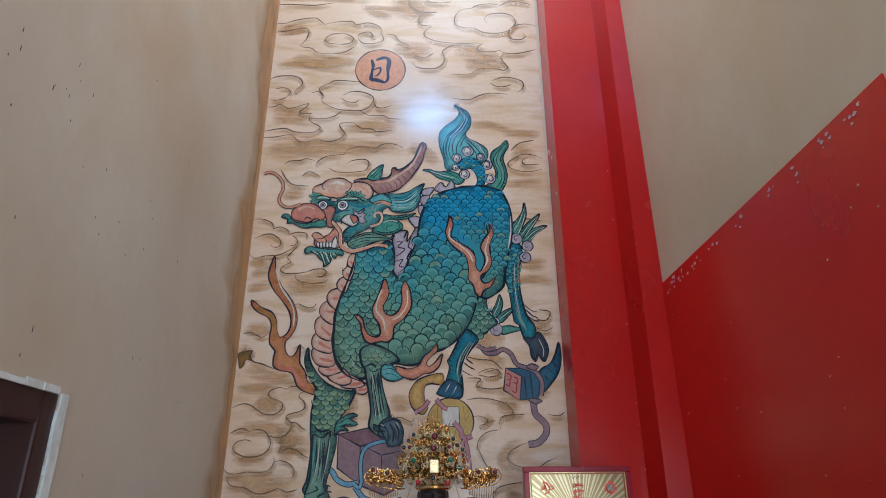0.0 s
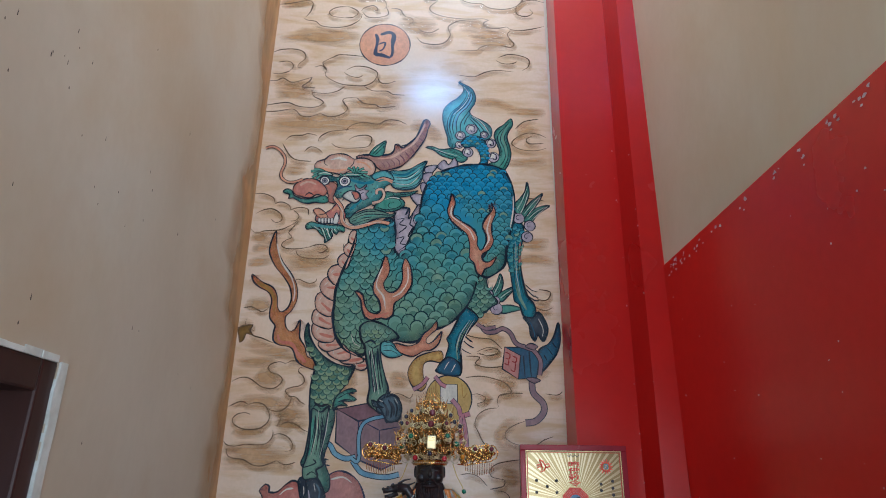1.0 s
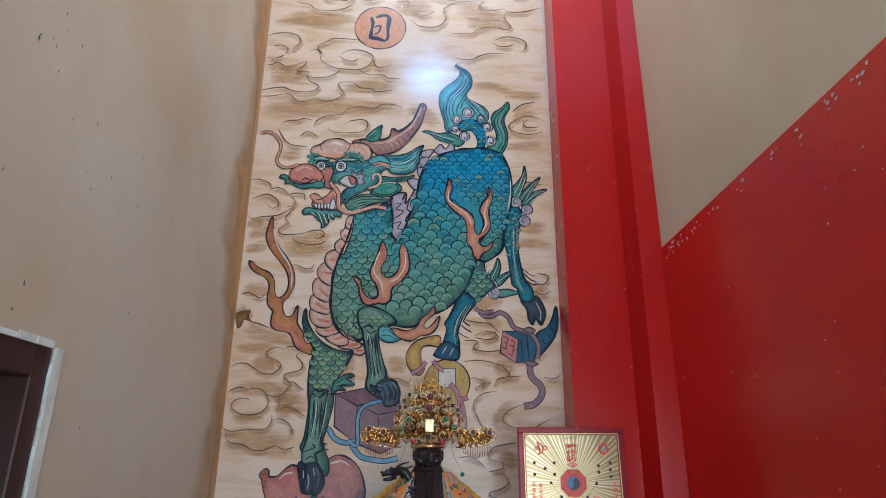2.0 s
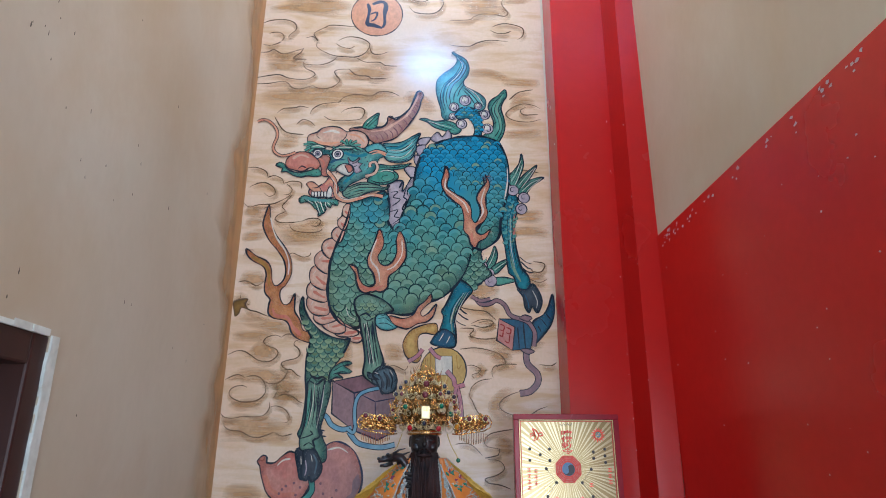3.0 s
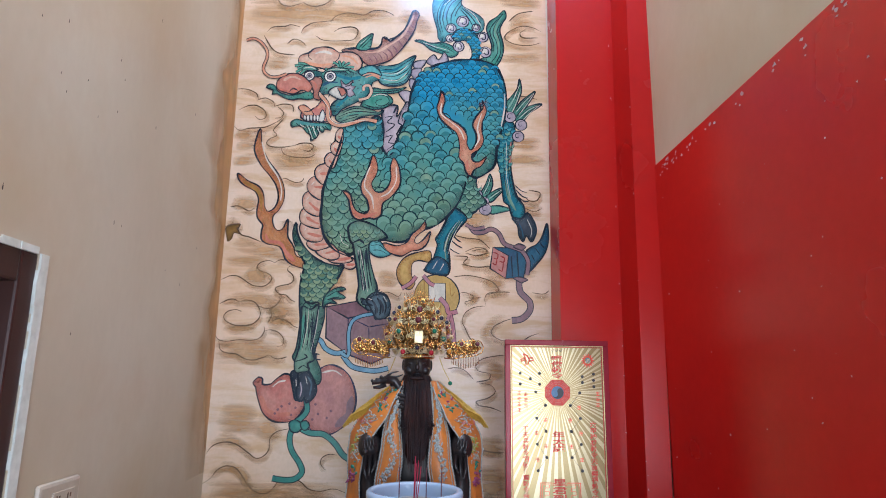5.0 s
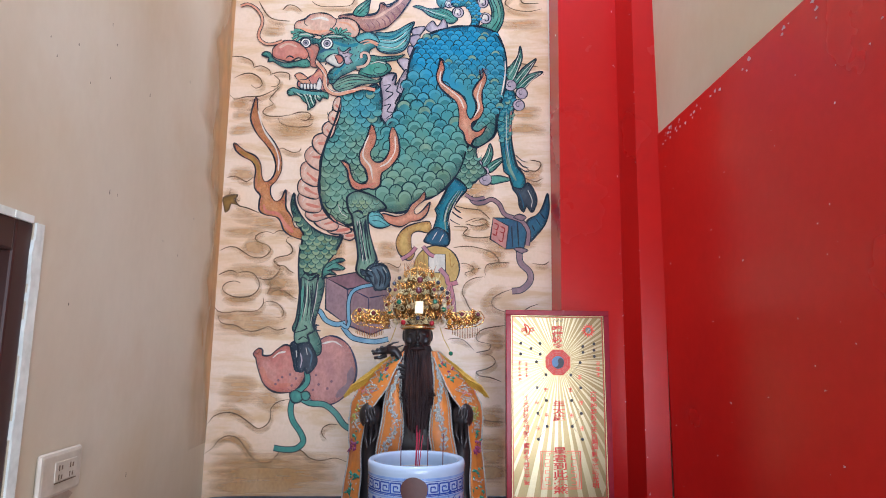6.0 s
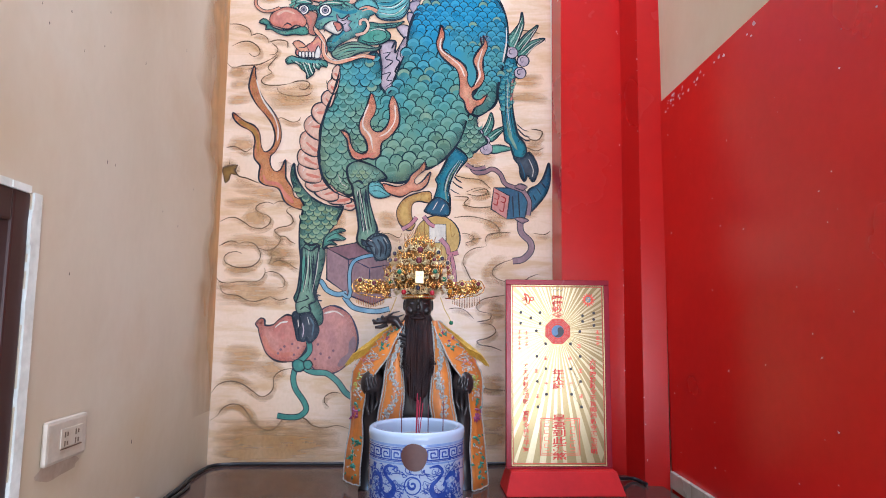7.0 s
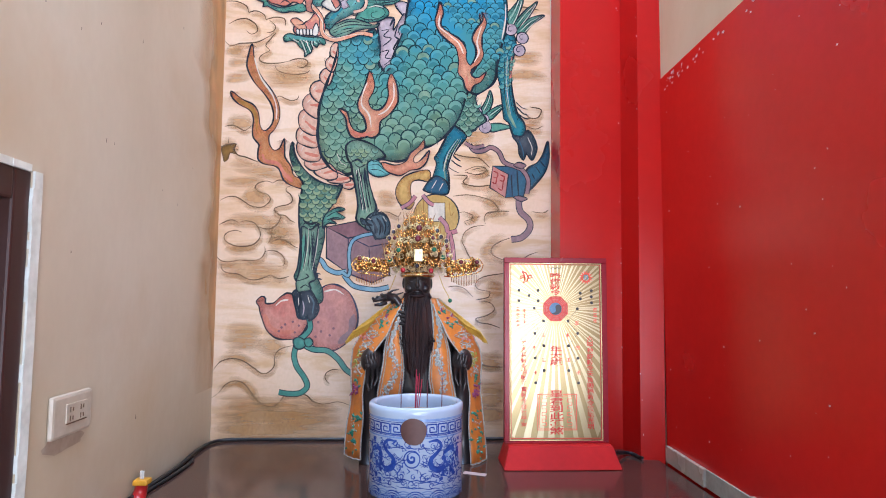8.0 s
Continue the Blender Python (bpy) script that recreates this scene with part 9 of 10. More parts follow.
    for i in range(46):
        a = i / 45
        top = Vector((SX + s * (0.052 + 0.062 * a), 1.386 - 0.02 * a, 1.636 - 0.056 * a))
        end = Vector((SX + s * (0.106 + 0.052 * a + 0.006), 1.376, 1.572 - 0.034 * a + rng.uniform(-0.003, 0.003)))
        tube(bm, [top, (top + end) / 2 + Vector((s * 0.006, -0.008, 0.006)), end], 0.0017, 4, 0.0012)
    under(link("fringe", bm, MAT["fringe"], label="yellow silk shoulder fringe"), robe)
    bm = bmesh.new()
    c = Vector((SX + s * 0.146, 1.40, 1.488))
    tube(bm, [c + Vector((0.0105 * (1 - i / 30) * math.cos(i * 0.55), -0.001 * i / 30, 0.0105 * (1 - i / 30) * math.sin(i * 0.55))) for i in range(29)], 0.0011, 5)
    tube(bm, [c + Vector((-s * 0.004, 0, 0.010)), c + Vector((-s * 0.008, 0.004, 0.020)), c + Vector((-s * 0.012, 0.004, 0.030))], 0.0022, 5)
    under(link("wire_curl", bm, MAT["silver_thread"], label="silver wire spiral"), robe)

# ---- golden crown ----
CY, CB = 1.395, 1.693
crown = thing("crown", (SX, CY, CB), "golden filigree crown with coloured gems and wings", "crown")
rng = random.Random(77)


def skull(a, h, grow=0.0):
    """A place on the crown's dome: a degrees from the front, h from 0 at the band to 1 at the top."""
    h = max(0.0, h)
    r = 0.077 * (1 - 0.74 * h ** 2.0) * (0.66 + 0.34 * min(1, h / 0.22)) + grow
    return Vector((SX + r * math.sin(radians(a)), CY - r * 0.78 * math.cos(radians(a)), CB + 0.012 + 0.128 * h))


def scroll(bm, c, size, nrm, start, turns=1.4, r=0.0011, k=12):
    """A curled gold wire on the plane across nrm."""
    e1 = nrm.cross(Vector((0, 0, 1)))
    e1 = e1.normalized() if e1.length > 0.05 else Vector((1, 0, 0))
    e2 = nrm.cross(e1)
    path = []
    for i in range(k):
        th, q = start + turns * 2 * math.pi * i / k, size * (1 - 0.75 * i / k)
        path.append(c + e1 * q * math.cos(th) + e2 * q * math.sin(th) + nrm * 0.003 * math.sin(i))
    tube(bm, path, r, 5, r * 0.7)


under(link("band", lathe([(0.0375, 0), (0.0395, 0.002), (0.0395, 0.010), (0.0375, 0.012), (0.0345, 0.012), (0.0345, 0)], (SX, SY - 0.022, CB - 0.002), 32), MAT["gold"], smooth=True), crown)
bm = bmesh.new()
for i in range(25):
    a = radians(-85 + 170 * i / 24)
    blob(bm, (SX + 0.0405 * math.sin(a), SY - 0.022 - 0.0405 * math.cos(a), CB + 0.0035), (0.0017, 0.0017, 0.0017), seg=6, rings=5)
under(link("bead_row", bm, MAT["pearl"], label="row of small pale beads", smooth=True), crown)
# Inner dome coloured dark so the gaps between the scrolls look shaded.
bm = bmesh.new()
for j in range(7):
    h0 = j / 7
    ring_a = [skull(-100 + 200 * i / 16, h0 * 0.96, -0.012) for i in range(17)]
    ring_b = [skull(-100 + 200 * i / 16, (h0 + 1 / 7) * 0.96, -0.012) for i in range(17)]
    va, vb = [bm.verts.new(p) for p in ring_a], [bm.verts.new(p) for p in ring_b]
    for i in range(16):
        bm.faces.new((va[i], va[i + 1], vb[i + 1], vb[i]))
bmesh.ops.remove_doubles(bm, verts=bm.verts, dist=1e-4)
bmesh.ops.solidify(bm, geom=bm.faces[:], thickness=0.002)
under(link("dome", bm, MAT["dome_dark"], label="dark inner dome, painting shade into the filigree gaps", smooth=True), crown)
for j in range(12):
    h = 0.02 + j * 0.086
    n_ = 25 if j < 7 else 31 - 2 * j
    bm = bmesh.new()
    for i in range(n_):
        a = -88 + 176 * (i + 0.5 * (j % 2)) / n_ + rng.uniform(-4, 4)
        c = skull(a, h + rng.uniform(-0.03, 0.03), rng.uniform(-0.004, 0.007))
        nrm = Vector((math.sin(radians(a)), -math.cos(radians(a)), 0.25 + 0.4 * h)).normalized()
        scroll(bm, c, rng.uniform(0.0050, 0.0088), nrm, rng.uniform(0, 6.3), rng.choice((1.3, -1.3, 1.7, -1.7)), rng.uniform(0.0007, 0.0013))
        if rng.random() < 0.5:
            tube(bm, [c, c + nrm * 0.006 + Vector((0, 0, 0.006)), c + nrm * 0.009 + Vector((rng.uniform(-0.004, 0.004), 0, 0.016))], 0.0012, 5, 0.0003)
        if rng.random() < 0.45:
            blob(bm, c + nrm * 0.004, (0.0028, 0.0022, 0.0028), seg=7, rings=5)
    tagged(under(link("filigree_band", bm, MAT["gold"] if j % 3 else MAT["gold_pale"], label="curled gold wire scrolls", smooth=True), crown), kind="stuff")
bm = bmesh.new()
for i in range(17):
    a = radians(-62 + 124 * i / 16)
    c = Vector((SX + 0.017 * math.sin(a), CY - 0.012, CB + 0.126 + 0.012 * math.cos(a)))
    tube(bm, [c, c + Vector((0.010 * math.sin(a), -0.002, 0.012 * math.cos(a) + 0.002)), c + Vector((0.014 * math.sin(a * 1.4), -0.002, (0.026 if abs(a) > 0.15 else 0.034) * math.cos(a)))], 0.0012, 5, 0.0003)
under(link("flame_crest", bm, MAT["gold"], label="fine gold spikes round the top", smooth=True), crown)


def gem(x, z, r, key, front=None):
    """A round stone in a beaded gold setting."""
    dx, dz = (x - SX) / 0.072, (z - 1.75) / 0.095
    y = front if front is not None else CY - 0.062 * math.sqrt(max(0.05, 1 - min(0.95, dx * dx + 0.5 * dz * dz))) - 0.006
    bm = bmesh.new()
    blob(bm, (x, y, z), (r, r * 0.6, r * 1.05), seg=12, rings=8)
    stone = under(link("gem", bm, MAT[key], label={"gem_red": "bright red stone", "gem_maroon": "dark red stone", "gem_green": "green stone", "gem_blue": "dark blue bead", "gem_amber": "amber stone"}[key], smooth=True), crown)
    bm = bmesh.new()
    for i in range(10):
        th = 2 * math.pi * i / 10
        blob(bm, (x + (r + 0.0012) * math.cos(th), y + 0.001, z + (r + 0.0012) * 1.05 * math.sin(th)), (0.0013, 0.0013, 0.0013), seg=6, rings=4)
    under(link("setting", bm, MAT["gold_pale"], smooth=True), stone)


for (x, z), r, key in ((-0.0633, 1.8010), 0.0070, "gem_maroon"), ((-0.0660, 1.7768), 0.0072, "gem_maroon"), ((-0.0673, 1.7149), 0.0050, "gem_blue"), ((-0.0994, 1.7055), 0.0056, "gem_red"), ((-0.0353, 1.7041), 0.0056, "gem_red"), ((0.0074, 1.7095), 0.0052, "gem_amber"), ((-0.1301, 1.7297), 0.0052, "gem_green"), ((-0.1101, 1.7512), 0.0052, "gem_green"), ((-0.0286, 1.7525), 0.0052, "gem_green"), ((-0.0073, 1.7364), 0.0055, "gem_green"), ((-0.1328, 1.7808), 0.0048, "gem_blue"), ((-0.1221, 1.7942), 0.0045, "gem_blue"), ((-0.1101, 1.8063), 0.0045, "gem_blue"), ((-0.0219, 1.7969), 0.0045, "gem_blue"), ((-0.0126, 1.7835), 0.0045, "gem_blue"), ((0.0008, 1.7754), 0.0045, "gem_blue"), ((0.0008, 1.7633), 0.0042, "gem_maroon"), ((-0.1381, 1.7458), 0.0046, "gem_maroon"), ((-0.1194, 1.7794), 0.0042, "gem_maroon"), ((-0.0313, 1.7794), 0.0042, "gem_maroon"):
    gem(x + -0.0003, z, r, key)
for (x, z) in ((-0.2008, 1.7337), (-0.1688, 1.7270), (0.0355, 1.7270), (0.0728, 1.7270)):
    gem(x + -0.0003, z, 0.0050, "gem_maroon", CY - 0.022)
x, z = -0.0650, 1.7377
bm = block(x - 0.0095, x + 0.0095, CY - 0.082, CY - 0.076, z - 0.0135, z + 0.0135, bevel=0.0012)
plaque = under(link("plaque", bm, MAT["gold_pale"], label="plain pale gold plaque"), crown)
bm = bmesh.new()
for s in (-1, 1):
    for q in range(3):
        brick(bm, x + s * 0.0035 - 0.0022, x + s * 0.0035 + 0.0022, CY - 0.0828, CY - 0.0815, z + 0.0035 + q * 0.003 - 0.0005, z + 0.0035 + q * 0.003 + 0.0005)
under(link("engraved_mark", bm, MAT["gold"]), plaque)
# wings with hanging fringe
for s in (-1, 1):
    bm = bmesh.new()
    for i in range(64):
        a = i / 63
        c = Vector((SX + s * (0.068 + 0.076 * a), CY - 0.014 + rng.uniform(-0.005, 0.005), 1.712 + 0.010 * a + rng.uniform(-0.017, 0.017) * (1 - 0.25 * a)))
        scroll(bm, c, rng.uniform(0.0042, 0.0085), Vector((rng.uniform(-0.3, 0.3), -1, rng.uniform(-0.2, 0.3))).normalized(), rng.uniform(0, 6.3), rng.choice((1.4, -1.4)), rng.uniform(0.0007, 0.0014))
        if i % 2:
            blob(bm, c + Vector((0, -0.003, 0)), (0.0045, 0.003, 0.0035), turn=rng.uniform(0, 90), seg=8, rings=6)
    slab = [(0.066, 1.702), (0.10, 1.703), (0.140, 1.709), (0.146, 1.722), (0.12, 1.728), (0.068, 1.724)]
    lo_, hi_ = [bm.verts.new((SX + s * u, CY - 0.006, v)) for u, v in slab], [bm.verts.new((SX + s * u, CY - 0.009, v)) for u, v in slab]
    bm.faces.new(lo_), bm.faces.new(hi_[::-1])
    for i in range(6):
        bm.faces.new((lo_[i], hi_[i], hi_[(i + 1) % 6], lo_[(i + 1) % 6]))
    edge = [(0.062, 1.694), (0.082, 1.692), (0.11, 1.697), (0.135, 1.700), (0.150, 1.708), (0.154, 1.720), (0.147, 1.733), (0.125, 1.735), (0.10, 1.731), (0.072, 1.729)]
    tube(bm, [(SX + s * a, CY - 0.014, b) for a, b in edge], 0.0014, 6)
    wing = under(link("wing", bm, MAT["gold"], label="gold filigree side wing", smooth=True), crown)
    for i in range(17):
        a = SX + s * (0.080 + 0.062 * i / 16)
        hang = 0.016 + 0.010 * math.sin(math.pi * i / 16) + rng.uniform(-0.001, 0.001)
        bm = tube(bmesh.new(), [(a, CY - 0.016, 1.697), (a, CY - 0.016, 1.697 - hang * 0.6), (a, CY - 0.016, 1.697 - hang * 0.62)], 0.0005, 4)
        tube(bm, [(a, CY - 0.016, 1.697 - hang * 0.6), (a, CY - 0.016, 1.697 - hang)], 0.0010, 5)
        under(link("pendant", bm, MAT["gold"]), wing)
    bm = bmesh.new()
    for i in range(16):
        th = 2 * math.pi * i / 16
        blob(bm, (SX + s * 0.054 + 0.0080 * math.cos(th), CY - 0.052, 1.7035 + 0.0085 * math.sin(th)), (0.0014, 0.0014, 0.0014), seg=6, rings=5)
    under(link("pearl_ring", bm, MAT["pearl"], label="ring of small pearls", smooth=True), crown)
    bm = tube(bmesh.new(), [(SX + s * 0.050, CY - 0.04, 1.694), (SX + s * 0.060, CY - 0.03, 1.668), (SX + s * 0.072, CY - 0.024, 1.648), (SX + s * (0.075 if s > 0 else 0.052), CY - 0.022, 1.640)], 0.0009, 5)
    cord = under(link("chin_cord", bm, MAT["fringe"], label="thin gold cord with green bead"), crown)
    if s > 0:
        under(link("bead", blob(bmesh.new(), (SX + 0.076, CY - 0.024, 1.637), (0.005, 0.005, 0.005)), MAT["gem_green"], smooth=True), cord)

for ob in (robe, crown):
    ob.location.z -= 0.006

# ---- prayer board ----
BX0, BX1, BZ0, BZ1, BY = 0.1325, 0.3700, 1.3125, 1.7310, 1.345
board = thing("prayer_board", (0.251, BY, TABLE), "red framed gold plaque with printed rays on a red base", "plaque")


def on_board(name, bm, m, label="", parent=None):
    return under(link(name, bm, m, label=label), parent or board)


W = 0.0120
for name, q in (("frame_rail", (BX0, BX1, BZ1 - W, BZ1)), ("frame_rail", (BX0, BX1, BZ0, BZ0 + 0.004)), ("frame_stile", (BX0, BX0 + W, BZ0 + 0.0041, BZ1 - W - 0.0001)), ("frame_stile", (BX1 - W, BX1, BZ0 + 0.0041, BZ1 - W - 0.0001))):
    on_board(name, block(q[0], q[1], BY - 0.003, BY + 0.018, q[2], q[3], bevel=0.0016), MAT["lacquer"])
px0, px1, pz0, pz1 = BX0 + W, BX1 - W, BZ0 + 0.005, BZ1 - W
on_board("backing", block(px0, px1, BY + 0.004, BY + 0.016, pz0, pz1), MAT["lacquer"])
plate = on_board("gold_plate", block(px0 + 0.002, px1 - 0.002, BY + 0.0015, BY + 0.0039, pz0 + 0.002, pz1 - 0.002, bevel=0.0006), MAT["plate_gold"], "brushed gold plate with rays")
for q in ((px0, px1, pz1 - 0.0018, pz1 - 0.0002), (px0, px1, pz0 + 0.0002, pz0 + 0.0018), (px0 + 0.0002, px0 + 0.0018, pz0 + 0.0019, pz1 - 0.0019), (px1 - 0.0018, px1 - 0.0002, pz0 + 0.0019, pz1 - 0.0019)):
    on_board("gilt_trim", block(q[0], q[1], BY - 0.0010, BY + 0.0010, q[2], q[3], bevel=0.0004), MAT["gold_pale"], "thin gilt inner edge of the frame")
bm = bmesh.new()
for a, b, c, d in ((px0 + 0.002, px1 - 0.002, pz1 - 0.0045, pz1 - 0.0032), (px0 + 0.002, px1 - 0.002, pz0 + 0.0042, pz0 + 0.0060), (px0 + 0.0032, px0 + 0.0044, pz0 + 0.006, pz1 - 0.0045), (px1 - 0.0044, px1 - 0.0032, pz0 + 0.006, pz1 - 0.0045)):
    brick(bm, a, b, BY + 0.0008, BY + 0.0014, c, d)
on_board("border_line", bm, MAT["print_red"], "thin dark printed border", plate)
OX, OZ = 0.2512, 1.6140
FACE = BY + 0.0011
inner = (px0 + 0.005, px1 - 0.005, pz0 + 0.0065, pz1 - 0.005)


def to_edge(a):
    dx, dz = math.cos(a), math.sin(a)
    ts = [((inner[1] if dx > 0 else inner[0]) - OX) / dx if abs(dx) > 1e-6 else 9, ((inner[3] if dz > 0 else inner[2]) - OZ) / dz if abs(dz) > 1e-6 else 9]
    t = min(ts)
    return OX + dx * t, OZ + dz * t


rng = random.Random(9)
bm = bmesh.new()
a = 0.03
while a < 2 * math.pi:
    w = rng.uniform(0.022, 0.060)
    p, q, mid = to_edge(a), to_edge(a + w), to_edge(a + w / 2)
    start = 0.022
    s0 = (OX + start * math.cos(a + w / 2), OZ + start * math.sin(a + w / 2))
    bm.faces.new([bm.verts.new((u, FACE, v)) for u, v in (s0, p, q)])
    a += w + rng.uniform(0.025, 0.075)
bmesh.ops.recalc_face_normals(bm, faces=bm.faces)
tagged(on_board("ray_pattern", bm, MAT["ray_light"], "bright brushed rays from the centre", plate), kind="stuff")


def polygon(x, z, r, k, y, turn=0.0):
    bm = bmesh.new()
    f = [bm.verts.new((x + r * math.cos(turn + 2 * math.pi * i / k), y, z + r * math.sin(turn + 2 * math.pi * i / k))) for i in range(k)]
    b = [bm.verts.new((v.co.x, y + 0.0004, v.co.z)) for v in f]
    bm.faces.new(f), bm.faces.new(b[::-1])
    for i in range(k):
        bm.faces.new((f[i], f[(i + 1) % k], b[(i + 1) % k], b[i]))
    bmesh.ops.recalc_face_normals(bm, faces=bm.faces)
    return bm


on_board("octagon", polygon(OX, OZ, 0.0305, 8, FACE - 0.0006, math.pi / 8), MAT["print_orange"], "red printed octagon", plate)
bm = bmesh.new()
for i in range(8):
    th = i * math.pi / 4
    e, f = Vector((math.cos(th), 0, math.sin(th))), Vector((-math.sin(th), 0, math.cos(th)))
    for q in range(3):
        c = Vector((OX, FACE - 0.0008, OZ)) + e * (0.0180 + q * 0.0036)
        for h in ((-1, 1),) if (i + q) % 2 else ((-1, -0.15), (0.15, 1)):
            vs = [bm.verts.new(c + f * (0.0058 + q * 0.001) * h[0] - e * 0.0006), bm.verts.new(c + f * (0.0058 + q * 0.001) * h[1] - e * 0.0006), bm.verts.new(c + f * (0.0058 + q * 0.001) * h[1] + e * 0.0006), bm.verts.new(c + f * (0.0058 + q * 0.001) * h[0] + e * 0.0006)]
            bm.faces.new(vs)
on_board("trigram_bars", bm, MAT["print_pink"], "pale bars round the octagon", plate)
on_board("centre_disc", polygon(OX, OZ, 0.0142, 28, FACE - 0.0010), MAT["print_blue"], "blue half of the centre disc", plate)
bm = bmesh.new()
half = [(0.0136 * math.cos(t), 0.0136 * math.sin(t)) for t in [math.pi * (1.15 + i / 14) for i in range(15)]]
wave = [(0.0068 + 0.0068 * math.cos(t), 0.0068 * math.sin(t)) for t in [math.pi * i / 7 for i in range(1, 7)]]
wave2 = [(-0.0068 + 0.0068 * math.cos(t), 0.0068 * math.sin(t)) for t in [2 * math.pi - math.pi * i / 7 for i in range(0, 7)]]
shape = half + [(u * math.cos(0.47) - v * math.sin(0.47), u * math.sin(0.47) + v * math.cos(0.47)) for u, v in wave + wave2]
tri = tessellate_polygon([[Vector((u, v, 0)) for u, v in shape]])
vs = [bm.verts.new((OX + u, FACE - 0.0013, OZ + v)) for u, v in shape]
for t in tri:
    try:
        bm.faces.new([vs[i] for i in t])
    except ValueError:
        pass
on_board("dark_half", bm, MAT["print_black"], "black half of the centre disc", plate)


def words(text, x, z, size, step, key, name="lettering", y=None, squash=1.0):
    """A column of characters, top at z, each its own raised print."""
    for i, ch in enumerate(text):
        if ch == " ":
            continue
        cu = bpy.data.curves.new(name, "FONT")
        cu.body, cu.size, cu.align_x, cu.align_y, cu.extrude = ch, size, "CENTER", "CENTER", 0.0001
        cu.offset = size * 0.018
        tmp = bpy.data.objects.new(name, cu)
        scene.collection.objects.link(tmp)
        bpy.context.view_layer.update()
        me = bpy.data.meshes.new_from_object(tmp.evaluated_get(bpy.context.evaluated_depsgraph_get()))
        bpy.data.objects.remove(tmp)
        me.materials.clear()
        me.materials.append(MAT[key])
        ob = new(name, me)
        ob.matrix_world = Matrix.Translation((x, FACE - 0.0007 if y is None else y, z - i * step)) @ Matrix.Rotation(radians(90), 4, "X") @ Matrix.Diagonal((squash, 1, 1, 1))
        under(ob, plate)


words("唵佛勅令", OX, 1.6890, 0.0140, 0.0130, "print_red", squash=1.9)
words("年太歲", OX, 1.5210, 0.0158, 0.0147, "print_red", squash=1.85)
words("星君到此鎮煞", OX + 0.0005, 1.4205, 0.0170, 0.0165, "print_red", squash=1.95)
words("六甲神將勅令天官賜福勅令鎮宅光明", 0.3300, 1.5445, 0.0130, 0.0131, "print_red", squash=1.2)
words("丁天兵勅令招財進寶勅令合家平安", 0.1775, 1.5340, 0.0125, 0.01286, "print_red", squash=1.2)


def bars(x, z, rows, key, name="faint_writing"):
    bm = bmesh.new()
    for i in range(rows):
        for q in range(3):
            brick(bm, x - 0.0042, x + 0.0042, FACE - 0.0006, FACE - 0.0002, z - i * 0.0125 - q * 0.0032, z - i * 0.0125 - q * 0.0032 + 0.0013)
        brick(bm, x - 0.0006, x + 0.0006, FACE - 0.0007, FACE - 0.0003, z - i * 0.0125 - 0.0070, z - i * 0.0125 + 0.0020)
    on_board(name, bm, MAT[key], "illegible printed characters", plate)


bars(0.1640, 1.6150, 4, "print_orange"), bars(0.3430, 1.6150, 3, "print_orange"), bars(0.1790, 1.6120, 3, "print_orange")
for x, z in ((0.2225, 1.556), (0.2785, 1.556), (0.2020, 1.528), (0.3020, 1.528), (0.2235, 1.500), (0.2800, 1.500), (0.3000, 1.584), (0.2035, 1.472), (0.3030, 1.472)):
    bars(x, z, 1, "print_orange", "small_mark")
# dark rivets and fine joining lines
chain = ((0.1670, 1.6560), (0.1900, 1.6440), (0.2110, 1.6560), (0.1665, 1.6320), (0.2110, 1.6320), (0.2020, 1.6150), (0.2235, 1.5860), (0.2030, 1.5580), (0.2235, 1.5300), (0.2035, 1.5020), (0.2240, 1.4740), (0.2045, 1.4460)), ((0.3350, 1.6560), (0.3090, 1.6500), (0.3345, 1.6420), (0.3090, 1.6370), (0.3350, 1.6280), (0.3020, 1.6140), (0.2800, 1.5860), (0.3020, 1.5580), (0.2805, 1.5300), (0.3020, 1.5020), (0.2810, 1.4740), (0.3030, 1.4460))
for pts in chain:
    for (x, z) in pts:
        on_board("rivet", blob(bmesh.new(), (x, FACE - 0.0004, z), (0.0034, 0.0016, 0.0034), seg=12, rings=8), MAT["print_black"], "", plate)
    bm = bmesh.new()
    for p, q in zip(pts[5:], pts[6:]):
        tube(bm, [(p[0], FACE - 0.0002, p[1]), (q[0], FACE - 0.0002, q[1])], 0.0003, 4)
    on_board("joining_line", bm, MAT["print_black"], "fine dark joining line", plate)
# corner emblems and the printed seal
bm = bmesh.new()
for i in range(14):
    th = 2 * math.pi * i / 14
    e, f = Vector((math.cos(th), 0, math.sin(th))), Vector((-math.sin(th), 0, math.cos(th)))
    c = Vector((0.3225, FACE - 0.0005, 1.6860))
    bm.faces.new([bm.verts.new(c + e * 0.0095 + f * 0.002), bm.verts.new(c + e * 0.0165 + f * 0.0010), bm.verts.new(c + e * 0.0095 - f * 0.002)])
tube(bm, [(0.3225 + 0.0088 * math.cos(i * math.pi / 12), FACE - 0.0004, 1.6860 + 0.0088 * math.sin(i * math.pi / 12)) for i in range(25)], 0.0013, 4)
on_board("sun_emblem", bm, MAT["print_orange"], "orange sun emblem", plate)
words("日", 0.3225, 1.6860, 0.0115, 0.01, "print_blue", y=FACE - 0.0009)
bm = bmesh.new()
